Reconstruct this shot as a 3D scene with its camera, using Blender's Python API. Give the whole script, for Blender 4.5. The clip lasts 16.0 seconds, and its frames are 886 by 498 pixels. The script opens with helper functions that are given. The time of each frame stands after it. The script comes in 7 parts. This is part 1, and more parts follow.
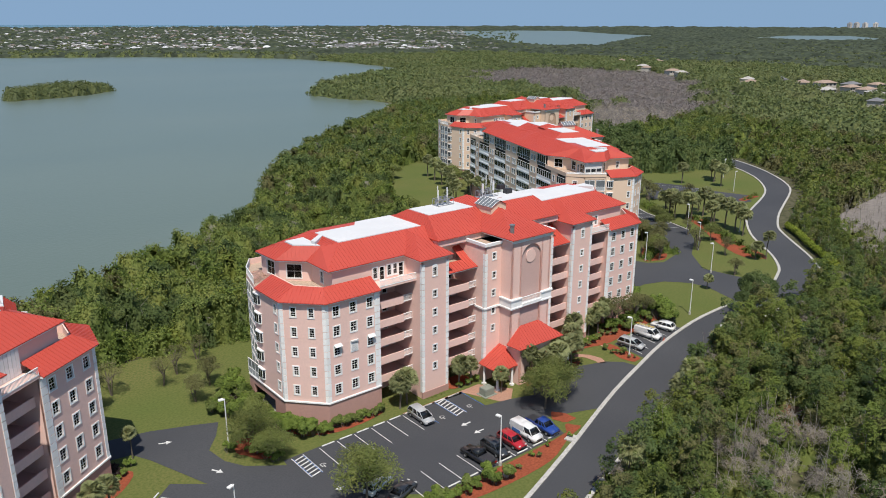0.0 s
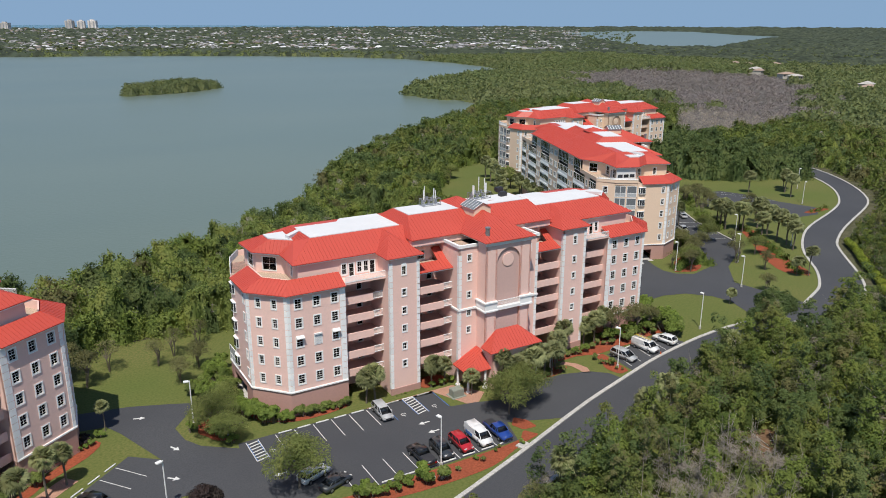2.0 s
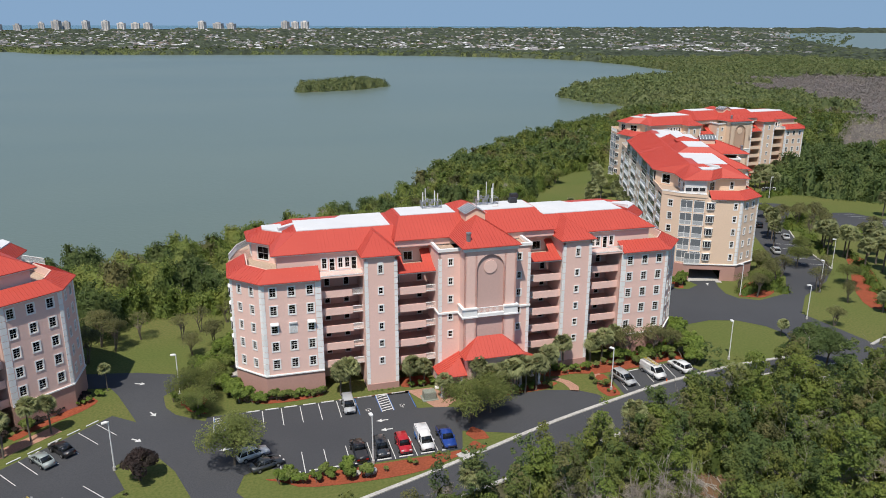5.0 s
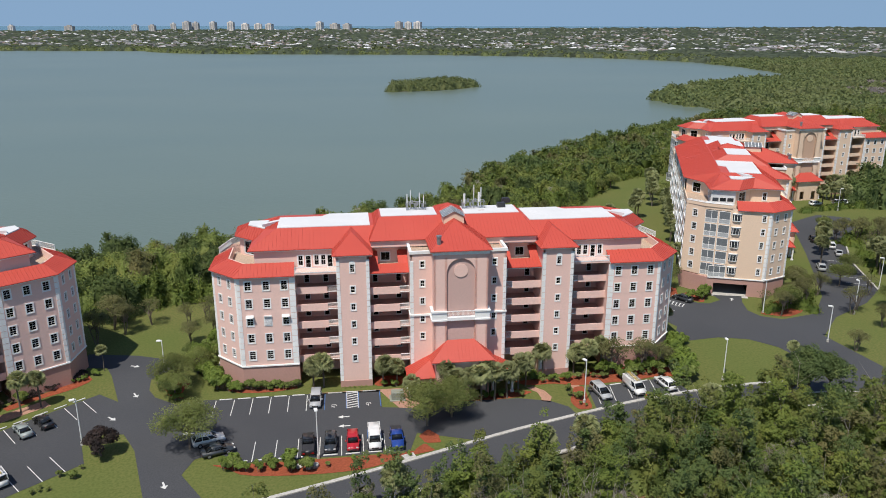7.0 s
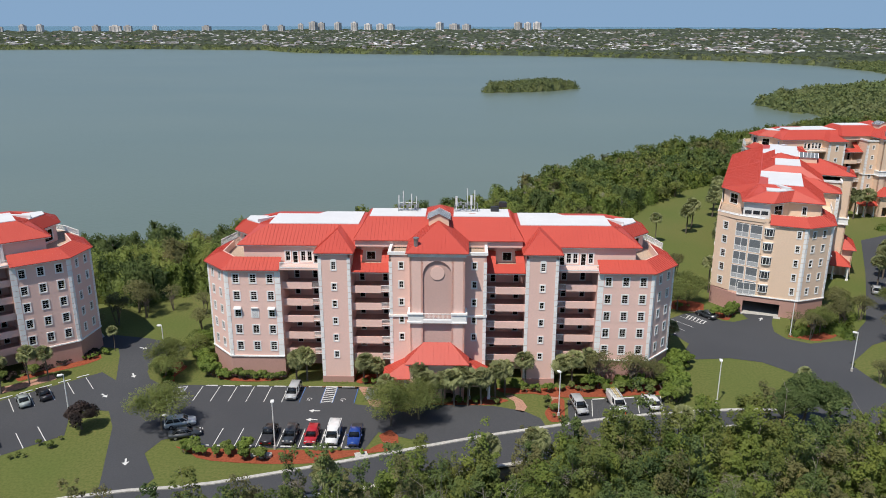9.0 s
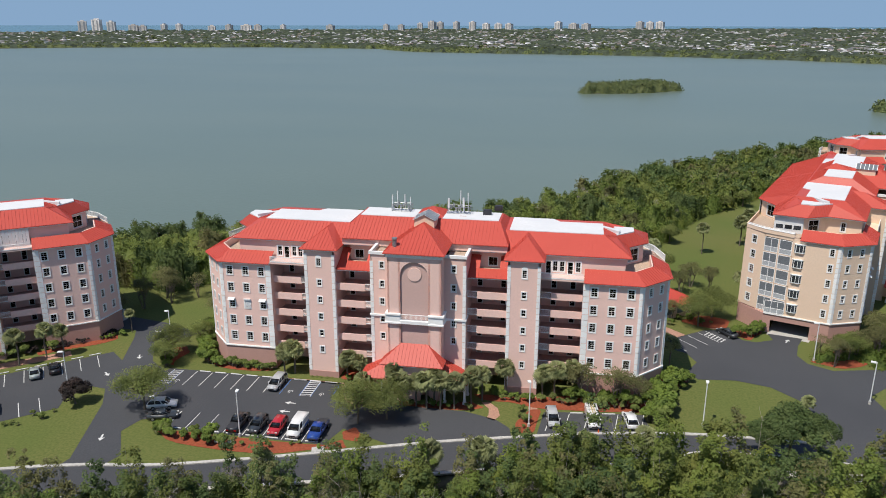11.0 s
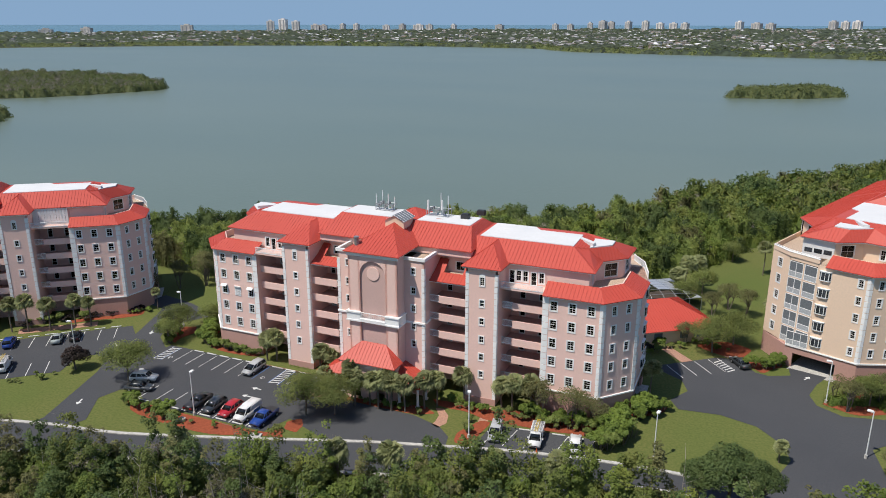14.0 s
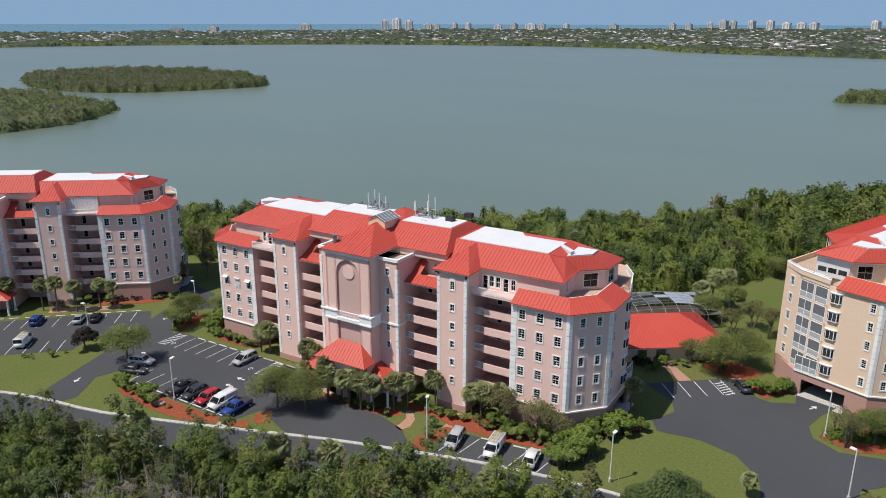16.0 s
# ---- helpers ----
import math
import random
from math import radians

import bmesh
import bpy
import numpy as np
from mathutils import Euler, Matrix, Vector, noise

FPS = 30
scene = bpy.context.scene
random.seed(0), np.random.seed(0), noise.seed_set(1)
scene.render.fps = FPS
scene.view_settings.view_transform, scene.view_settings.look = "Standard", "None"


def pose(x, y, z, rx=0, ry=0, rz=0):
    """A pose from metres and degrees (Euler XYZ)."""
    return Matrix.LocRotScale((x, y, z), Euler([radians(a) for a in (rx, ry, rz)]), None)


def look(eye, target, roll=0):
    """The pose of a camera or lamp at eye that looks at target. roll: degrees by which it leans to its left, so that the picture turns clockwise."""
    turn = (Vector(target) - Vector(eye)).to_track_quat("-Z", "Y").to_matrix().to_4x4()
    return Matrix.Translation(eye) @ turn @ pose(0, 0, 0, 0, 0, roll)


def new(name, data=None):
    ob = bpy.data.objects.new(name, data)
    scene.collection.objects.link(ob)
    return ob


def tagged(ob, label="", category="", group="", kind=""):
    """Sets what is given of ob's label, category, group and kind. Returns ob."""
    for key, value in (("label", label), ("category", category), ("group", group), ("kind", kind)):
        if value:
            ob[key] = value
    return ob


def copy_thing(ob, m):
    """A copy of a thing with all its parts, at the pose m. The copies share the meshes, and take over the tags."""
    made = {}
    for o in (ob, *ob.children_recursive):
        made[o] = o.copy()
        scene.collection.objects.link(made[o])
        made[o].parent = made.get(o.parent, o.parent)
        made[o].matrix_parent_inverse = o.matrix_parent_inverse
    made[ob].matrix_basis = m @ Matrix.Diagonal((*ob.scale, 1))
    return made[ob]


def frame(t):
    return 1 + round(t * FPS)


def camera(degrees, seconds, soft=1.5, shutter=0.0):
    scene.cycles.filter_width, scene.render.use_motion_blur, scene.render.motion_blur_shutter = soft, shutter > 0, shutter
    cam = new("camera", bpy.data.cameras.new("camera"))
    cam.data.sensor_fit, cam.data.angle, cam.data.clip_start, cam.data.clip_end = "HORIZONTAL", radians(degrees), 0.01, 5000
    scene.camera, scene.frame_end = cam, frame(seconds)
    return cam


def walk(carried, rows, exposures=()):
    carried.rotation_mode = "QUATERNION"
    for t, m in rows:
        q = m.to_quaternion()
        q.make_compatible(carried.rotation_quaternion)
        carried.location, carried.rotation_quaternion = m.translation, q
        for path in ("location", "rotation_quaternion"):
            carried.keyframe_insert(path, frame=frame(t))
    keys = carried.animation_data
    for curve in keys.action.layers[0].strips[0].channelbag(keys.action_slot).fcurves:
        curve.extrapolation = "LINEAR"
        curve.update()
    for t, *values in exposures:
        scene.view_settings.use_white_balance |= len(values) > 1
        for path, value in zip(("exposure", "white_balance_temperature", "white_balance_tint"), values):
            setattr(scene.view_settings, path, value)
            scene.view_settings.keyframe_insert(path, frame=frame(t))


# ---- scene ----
cam = camera(61.1, 16.0, 0.92)
ROWS = [
    (0.0, -85.620, -85.440, 57.599, -39.282, -16.785, -0.166),
    (0.5, -81.576, -88.974, 57.646, -37.166, -16.790, -0.179),
    (1.0, -77.333, -92.330, 57.713, -34.995, -16.787, -0.181),
    (1.5, -72.951, -95.508, 57.816, -32.779, -16.793, -0.182),
    (2.0, -68.444, -98.525, 57.920, -30.556, -16.781, -0.174),
    (2.5, -63.798, -101.287, 58.025, -28.317, -16.779, -0.165),
    (3.0, -58.972, -103.851, 58.148, -25.942, -16.777, -0.166),
    (3.5, -54.112, -106.131, 58.255, -23.529, -16.776, -0.137),
    (4.0, -49.174, -108.099, 58.345, -20.939, -16.776, -0.158),
    (6.5, -23.314, -115.141, 58.809, -9.639, -16.774, -0.069),
    (7.0, -17.946, -115.977, 58.966, -7.612, -16.778, -0.053),
    (7.5, -12.517, -116.556, 59.036, -5.376, -16.762, -0.078),
    (8.0, -7.151, -116.871, 59.140, -3.182, -16.767, -0.083),
    (8.5, -1.788, -116.927, 59.175, -0.921, -16.763, -0.080),
    (9.0, 3.572, -116.751, 59.192, 1.387, -16.749, -0.098),
    (11.5, 29.748, -112.589, 59.497, 12.425, -16.833, -0.106),
    (12.0, 34.880, -111.204, 59.531, 14.499, -16.834, -0.112),
    (12.5, 39.971, -109.594, 59.583, 16.586, -16.835, -0.090),
    (13.0, 44.958, -107.755, 59.602, 18.717, -16.858, -0.080),
    (13.5, 49.857, -105.745, 59.622, 20.910, -16.851, -0.101),
    (14.0, 54.637, -103.519, 59.626, 23.085, -16.865, -0.085),
    (14.5, 59.284, -101.091, 59.633, 25.221, -16.870, -0.101),
    (15.0, 63.791, -98.520, 59.642, 27.327, -16.886, -0.089),
    (15.5, 68.154, -95.696, 59.637, 29.432, -16.903, -0.080),
    (16.0, 72.352, -92.671, 59.636, 31.555, -16.910, -0.093),
]
walk(cam, [(t, pose(x, y, z, 90 + pitch, roll, yaw)) for t, x, y, z, yaw, pitch, roll in ROWS])

# ---- world, sun and exposure ----
SUN_ELEVATION, SUN_AZIMUTH = radians(62), math.atan2(-0.56, -0.828)
world = bpy.data.worlds.new("sky")
scene.world = world
world.use_nodes = True
wn = world.node_tree.nodes
sky = wn.new("ShaderNodeTexSky")
sky.sky_type = "NISHITA"
sky.sun_disc = False
sky.sun_elevation, sky.sun_rotation = SUN_ELEVATION, SUN_AZIMUTH % (2 * math.pi)
sky.altitude, sky.air_density, sky.dust_density, sky.ozone_density = 2000, 1.0, 1.0, 3.0
# spring haze evens out the glare over the skyline
haze = wn.new("ShaderNodeMixRGB")
haze.blend_type = "DARKEN"
haze.inputs[0].default_value = 1.0
haze.inputs[2].default_value = (1.75, 2.75, 4.1, 1)
world.node_tree.links.new(sky.outputs[0], haze.inputs[1])
world.node_tree.links.new(haze.outputs[0], wn["Background"].inputs[0])
wn["Background"].inputs[1].default_value = 0.15
sun = new("sun", bpy.data.lights.new("sun", "SUN"))
sun.data.energy, sun.data.angle, sun.data.color = 5.0, radians(0.6), (1.0, 0.94, 0.85)
toward_sun = Vector((math.sin(SUN_AZIMUTH) * math.cos(SUN_ELEVATION), math.cos(SUN_AZIMUTH) * math.cos(SUN_ELEVATION), math.sin(SUN_ELEVATION)))
sun.matrix_world = look(toward_sun * 300, (0, 0, 0))
scene.view_settings.exposure = -0.1


# ---- materials ----
def node_mat(name):
    m = bpy.data.materials.new(name)
    m.use_nodes = True
    return m, m.node_tree.nodes, m.node_tree.links, m.node_tree.nodes["Principled BSDF"]


def mix_rgb(n, l, factor, a, b):
    mx = n.new("ShaderNodeMix")
    mx.data_type = "RGBA"
    for sock, v in ((mx.inputs[0], factor), (mx.inputs[6], a), (mx.inputs[7], b)):
        if isinstance(v, bpy.types.NodeSocket):
            l.new(v, sock)
        elif isinstance(v, (tuple, list)):
            sock.default_value = (*v[:3], 1)
        else:
            sock.default_value = v
    return mx.outputs[2]


def noise_tex(n, l, scale, detail=4, source="Object", stretch=None):
    tc = n.new("ShaderNodeTexCoord")
    nt = n.new("ShaderNodeTexNoise")
    nt.inputs["Scale"].default_value, nt.inputs["Detail"].default_value = scale, detail
    if stretch:
        mp = n.new("ShaderNodeMapping")
        mp.inputs["Scale"].default_value = stretch
        l.new(tc.outputs[source], mp.inputs[0])
        l.new(mp.outputs[0], nt.inputs["Vector"])
    else:
        l.new(tc.outputs[source], nt.inputs["Vector"])
    return nt.outputs["Fac"]


def ramp(n, l, fac, lo, hi):
    r = n.new("ShaderNodeMapRange")
    r.inputs[1].default_value, r.inputs[2].default_value = lo, hi
    l.new(fac, r.inputs[0])
    return r.outputs[0]


def mat(name, c1, c2, rough=0.8, scale=0.3, fine=6.0, bump=0.15, metal=0.0, spec=0.3, vary=0.0, stretch=None, fine_amount=0.35):
    """A surface with large stains between c1 and c2, fine grain and relief; vary: brightness by object."""
    m, n, l, b = node_mat(name)
    big = ramp(n, l, noise_tex(n, l, scale, 5, stretch=stretch), 0.3, 0.7)
    col = mix_rgb(n, l, big, c1, c2)
    small = noise_tex(n, l, fine, 6)
    dark = tuple(v * (1 - fine_amount) for v in c1)
    col = mix_rgb(n, l, ramp(n, l, small, 0.62, 0.35), col, dark) if fine_amount else col
    if vary:
        oi = n.new("ShaderNodeObjectInfo")
        hsv = n.new("ShaderNodeHueSaturation")
        mr = n.new("ShaderNodeMapRange")
        mr.inputs[3].default_value, mr.inputs[4].default_value = 1 - vary, 1 + vary
        l.new(oi.outputs["Random"], mr.inputs[0])
        l.new(mr.outputs[0], hsv.inputs["Value"])
        l.new(col, hsv.inputs["Color"])
        col = hsv.outputs[0]
    l.new(col, b.inputs["Base Color"])
    b.inputs["Roughness"].default_value, b.inputs["Metallic"].default_value = rough, metal
    b.inputs["Specular IOR Level"].default_value = spec
    if bump:
        bp = n.new("ShaderNodeBump")
        bp.inputs["Strength"].default_value, bp.inputs["Distance"].default_value = bump, 0.05
        l.new(small, bp.inputs["Height"])
        l.new(bp.outputs[0], b.inputs["Normal"])
    return m


def leaf_mat(name, c1, c2, c3, patch=0.12, translucent=0.25):
    """Leaves: tone by single leaf clump, and by patches of some metres."""
    m, n, l, b = node_mat(name)
    geo = n.new("ShaderNodeNewGeometry")
    col = mix_rgb(n, l, geo.outputs["Random Per Island"], c1, c2)
    col = mix_rgb(n, l, ramp(n, l, noise_tex(n, l, patch, 3), 0.42, 0.68), col, c3)
    olive = tuple(v * f for v, f in zip(c2, (1.0, 0.93, 0.85)))
    dark = tuple(v * 0.75 for v in c1)
    col = mix_rgb(n, l, ramp(n, l, noise_tex(n, l, 0.23, 2, stretch=(1, 1, 0.4)), 0.5, 0.62), col, olive)
    col = mix_rgb(n, l, ramp(n, l, noise_tex(n, l, 0.31, 2, stretch=(1, 1.1, 0.3)), 0.54, 0.64), col, dark)
    oi = n.new("ShaderNodeObjectInfo")
    hsv = n.new("ShaderNodeHueSaturation")
    mr = n.new("ShaderNodeMapRange")
    mr.inputs[3].default_value, mr.inputs[4].default_value = 0.8, 1.2
    l.new(oi.outputs["Random"], mr.inputs[0])
    l.new(mr.outputs[0], hsv.inputs["Value"])
    l.new(col, hsv.inputs["Color"])
    col = hsv.outputs[0]
    l.new(col, b.inputs["Base Color"])
    b.inputs["Roughness"].default_value = 0.65
    b.inputs["Specular IOR Level"].default_value = 0.25
    tr = n.new("ShaderNodeBsdfTranslucent")
    l.new(col, tr.inputs[0])
    ms = n.new("ShaderNodeMixShader")
    ms.inputs[0].default_value = translucent
    l.new(b.outputs[0], ms.inputs[1])
    l.new(tr.outputs[0], ms.inputs[2])
    l.new(ms.outputs[0], n["Material Output"].inputs[0])
    return m


def glass_mat(name, tint, gloss=0.03):
    """A thin pane: tinted see-through, with a mirror gloss by Fresnel."""
    m, n, l, b = node_mat(name)
    tp = n.new("ShaderNodeBsdfTransparent")
    tp.inputs[0].default_value = (*tint, 1)
    gl = n.new("ShaderNodeBsdfGlossy")
    gl.inputs["Roughness"].default_value = gloss
    fr = n.new("ShaderNodeFresnel")
    fr.inputs[0].default_value = 1.5
    ms = n.new("ShaderNodeMixShader")
    l.new(fr.outputs[0], ms.inputs[0])
    l.new(tp.outputs[0], ms.inputs[1])
    l.new(gl.outputs[0], ms.inputs[2])
    l.new(ms.outputs[0], n["Material Output"].inputs[0])
    return m


def water_mat(name, c1, c2, scale, rough):
    m, n, l, b = node_mat(name)
    big = ramp(n, l, noise_tex(n, l, scale, 5, stretch=(1, 2.2, 1)), 0.35, 0.65)
    l.new(mix_rgb(n, l, big, c1, c2), b.inputs["Base Color"])
    b.inputs["Roughness"].default_value = rough
    b.inputs["IOR"].default_value = 1.33
    b.inputs["Specular IOR Level"].default_value = 0.35
    bp = n.new("ShaderNodeBump")
    bp.inputs["Strength"].default_value, bp.inputs["Distance"].default_value = 0.35, 0.12
    l.new(noise_tex(n, l, 0.55, 6, stretch=(1, 1.6, 1)), bp.inputs["Height"])
    l.new(bp.outputs[0], b.inputs["Normal"])
    return m


M = {}
M["pink"] = mat("pink_stucco", (0.845, 0.585, 0.51), (0.80, 0.54, 0.467), 0.9, 0.12, 3.0, 0.12, fine_amount=0.07)
M["peach"] = mat("peach_stucco", (0.81, 0.61, 0.455), (0.765, 0.565, 0.415), 0.9, 0.12, 3.0, 0.12, fine_amount=0.07)
M["rose"] = mat("dusky_rose_stucco", (0.50, 0.295, 0.25), (0.45, 0.26, 0.22), 0.9, 0.15, 3.0, 0.12, fine_amount=0.1)
M["white"] = mat("white_trim_paint", (0.88, 0.87, 0.85), (0.82, 0.81, 0.79), 0.7, 0.4, 5.0, 0.08, fine_amount=0.08, vary=0.05)
M["membrane"] = mat("white_roof_membrane", (0.68, 0.68, 0.68), (0.58, 0.59, 0.60), 0.8, 0.25, 2.0, 0.1, fine_amount=0.1)
M["red"] = mat("coral_red_metal_roof", (0.51, 0.078, 0.054), (0.46, 0.066, 0.046), 0.5, 0.2, 4.0, 0.04, spec=0.35, fine_amount=0.08)
M["glass"] = glass_mat("tinted_window_glass", (0.30, 0.33, 0.34))
M["pane_dark"] = mat("dark_porch_glazing", (0.035, 0.04, 0.048), (0.06, 0.066, 0.075), 0.15, 0.4, 4.0, 0.0, spec=0.5, vary=0.5)
M["lanai"] = mat("lanai_tinted_screen", (0.20, 0.22, 0.235), (0.15, 0.165, 0.18), 0.3, 0.5, 4.0, 0.03, spec=0.5)
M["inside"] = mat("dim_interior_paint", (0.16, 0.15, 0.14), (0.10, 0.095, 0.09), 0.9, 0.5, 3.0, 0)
M["blind"] = mat("white_shutter_paint", (0.74, 0.74, 0.73), (0.66, 0.66, 0.66), 0.6, 1.0, 8.0, 0.05, fine_amount=0.1)
M["concrete"] = mat("pale_kerb_concrete", (0.56, 0.54, 0.50), (0.45, 0.43, 0.40), 0.9, 0.3, 3.0, 0.2)
M["tile"] = mat("terrace_tan_tile", (0.55, 0.42, 0.32), (0.48, 0.36, 0.27), 0.8, 0.4, 4.0, 0.1)
M["asphalt"] = mat("dark_asphalt", (0.052, 0.054, 0.060), (0.080, 0.082, 0.087), 0.9, 0.045, 5.0, 0.0, fine_amount=0.04)
M["line"] = mat("white_road_paint", (0.72, 0.72, 0.70), (0.6, 0.6, 0.58), 0.8, 0.5, 6.0, 0.1)
M["blue_line"] = mat("blue_road_paint", (0.06, 0.16, 0.42), (0.08, 0.2, 0.46), 0.8, 0.5, 6.0, 0.1)
M["lawn"] = mat("mown_lawn", (0.106, 0.134, 0.035), (0.158, 0.148, 0.052), 0.95, 0.045, 2.5, 0.1, spec=0.15, fine_amount=0.16)
M["mulch"] = mat("red_bark_mulch", (0.34, 0.09, 0.045), (0.25, 0.07, 0.04), 0.95, 0.4, 3.0, 0.6, spec=0.1)
M["soil"] = mat("mangrove_floor", (0.085, 0.088, 0.045), (0.13, 0.115, 0.075), 0.95, 0.02, 0.6, 0.5, spec=0.1)
M["paver"] = mat("salmon_pavers", (0.48, 0.27, 0.19), (0.40, 0.23, 0.17), 0.85, 0.5, 5.0, 0.2)
M["metal"] = mat("galvanised_metal", (0.45, 0.46, 0.47), (0.36, 0.37, 0.38), 0.45, 0.6, 6.0, 0.05, metal=0.7)
M["lamp_white"] = mat("white_lamp_enamel", (0.78, 0.78, 0.76), (0.70, 0.70, 0.69), 0.5, 1.0, 8.0, 0.03, fine_amount=0.08)
M["dark_metal"] = mat("dark_metal", (0.05, 0.05, 0.055), (0.035, 0.035, 0.04), 0.5, 1.0, 8.0, 0.05)
M["bark"] = mat("grey_bark", (0.20, 0.165, 0.13), (0.13, 0.11, 0.09), 0.95, 0.8, 6.0, 0.5)
M["rubber"] = mat("black_rubber", (0.02, 0.02, 0.02), (0.03, 0.03, 0.03), 0.85, 2.0, 9.0, 0.1)
M["water"] = water_mat("murky_lake_water", (0.117, 0.152, 0.125), (0.137, 0.170, 0.136), 0.0035, 0.28)
M["sea"] = water_mat("open_sea_water", (0.05, 0.135, 0.17), (0.06, 0.15, 0.185), 0.002, 0.2)
M["leaf"] = leaf_mat("oak_leaves", (0.135, 0.17, 0.046), (0.26, 0.29, 0.095), (0.205, 0.24, 0.066), 0.12, 0.45)
M["wood_leaf"] = leaf_mat("mangrove_leaves", (0.115, 0.162, 0.039), (0.222, 0.262, 0.074), (0.198, 0.24, 0.058), 0.05, 0.4)
M["fresh_leaf"] = leaf_mat("fresh_green_leaves", (0.105, 0.16, 0.032), (0.205, 0.255, 0.058), (0.17, 0.215, 0.046), 0.06, 0.4)
M["deep_leaf"] = leaf_mat("deep_green_leaves", (0.075, 0.122, 0.038), (0.15, 0.20, 0.07), (0.125, 0.17, 0.05), 0.06, 0.4)
M["olive_leaf"] = leaf_mat("olive_leaves", (0.125, 0.13, 0.05), (0.205, 0.20, 0.083), (0.175, 0.172, 0.066), 0.06, 0.4)
M["dead_wood"] = mat("bleached_dead_wood", (0.40, 0.36, 0.31), (0.29, 0.25, 0.21), 0.95, 0.6, 5.0, 0.3)
M["pale_litter"] = mat("pale_dry_mud", (0.27, 0.24, 0.215), (0.20, 0.175, 0.155), 0.95, 0.05, 0.7, 0.2, spec=0.1)
M["brown_litter"] = mat("brown_leaf_litter", (0.21, 0.125, 0.07), (0.14, 0.09, 0.06), 0.95, 0.3, 1.5, 0.4, spec=0.1)
M["far_leaf"] = leaf_mat("far_mangrove_leaves", (0.105, 0.14, 0.052), (0.162, 0.196, 0.074), (0.168, 0.186, 0.08), 0.012, 0.35)
M["dry_leaf"] = leaf_mat("dry_grey_twigs", (0.22, 0.195, 0.165), (0.34, 0.31, 0.265), (0.27, 0.235, 0.19), 0.1, 0.2)
M["far_dry"] = leaf_mat("far_grey_twigs", (0.17, 0.15, 0.142), (0.235, 0.21, 0.20), (0.15, 0.142, 0.12), 0.02, 0.2)
# far tree tops: distance haze is mixed into the green as a slight blue-grey
M["distant_leaf"] = mat("distant_leaves", (0.055, 0.07, 0.047), (0.088, 0.105, 0.062), 0.95, 0.006, 0.06, 0.0, spec=0.1, stretch=(1, 1, 0.2), fine_amount=0.55)
M["twig_litter"] = mat("grey_twig_litter", (0.17, 0.15, 0.142), (0.13, 0.12, 0.105), 0.95, 0.02, 0.2, 0.0, spec=0.1)
M["palm_leaf"] = leaf_mat("palm_fronds", (0.20, 0.23, 0.10), (0.37, 0.385, 0.19), (0.28, 0.30, 0.135), 0.3, 0.45)
M["shrub_leaf"] = leaf_mat("bright_shrub_leaves", (0.105, 0.165, 0.03), (0.21, 0.275, 0.055), (0.155, 0.205, 0.037), 0.3, 0.35)
M["hedge_leaf"] = leaf_mat("yellow_green_hedge_leaves", (0.19, 0.26, 0.03), (0.32, 0.38, 0.055), (0.26, 0.32, 0.04), 0.3, 0.35)
M["purple_leaf"] = leaf_mat("dark_purple_leaves", (0.03, 0.022, 0.02), (0.055, 0.035, 0.03), (0.035, 0.03, 0.02), 0.3)


# ---- mesh helpers ----
def face(bm, pts):
    return bm.faces.new([bm.verts.new(p) for p in pts])


def box(bm, x0, x1, y0, y1, z0, z1, m=None):
    vs = [Vector((x, y, z)) for z in (z0, z1) for x, y in ((x0, y0), (x1, y0), (x1, y1), (x0, y1))]
    v = [bm.verts.new(m @ p if m else p) for p in vs]
    for f in ((0, 3, 2, 1), (4, 5, 6, 7), (0, 1, 5, 4), (1, 2, 6, 5), (2, 3, 7, 6), (3, 0, 4, 7)):
        bm.faces.new([v[i] for i in f])


def prism(bm, poly, z0, z1):
    lo, hi = [bm.verts.new((x, y, z0)) for x, y in poly], [bm.verts.new((x, y, z1)) for x, y in poly]
    bm.faces.new(lo[::-1])
    bm.faces.new(hi)
    k = len(poly)
    for i in range(k):
        bm.faces.new((lo[i], lo[(i + 1) % k], hi[(i + 1) % k], hi[i]))


def tube(bm, a, b, r0, r1=None, sides=6):
    a, b = Vector(a), Vector(b)
    r1 = r0 if r1 is None else r1
    q = (b - a).to_track_quat("Z", "Y")
    rings = []
    for c, r in ((a, r0), (b, r1)):
        rings.append([bm.verts.new(c + q @ Vector((r * math.cos(2 * math.pi * i / sides), r * math.sin(2 * math.pi * i / sides), 0))) for i in range(sides)])
    for i in range(sides):
        j = (i + 1) % sides
        bm.faces.new((rings[0][i], rings[0][j], rings[1][j], rings[1][i]))
    bm.faces.new(rings[0][::-1])
    bm.faces.new(rings[1])


def to_mesh(name, bm, material):
    me = bpy.data.meshes.new(name)
    bmesh.ops.recalc_face_normals(bm, faces=bm.faces)
    bm.to_mesh(me)
    bm.free()
    me.materials.append(material)
    return me


def part(name, bm, material, parent, label=""):
    ob = new(name, to_mesh(name, bm, material))
    ob.parent = parent
    if label:
        ob["label"] = label
    return ob


def piece(name, mesh, parent, m=None):
    ob = new(name, mesh)
    ob.parent = parent
    if m is not None:
        ob.matrix_basis = m
    return ob


def thing(name, m, label, category, group="", kind=""):
    ob = new(name)
    ob.matrix_basis = m
    ob.empty_display_size = 0.3
    return tagged(ob, label, category, group, kind)


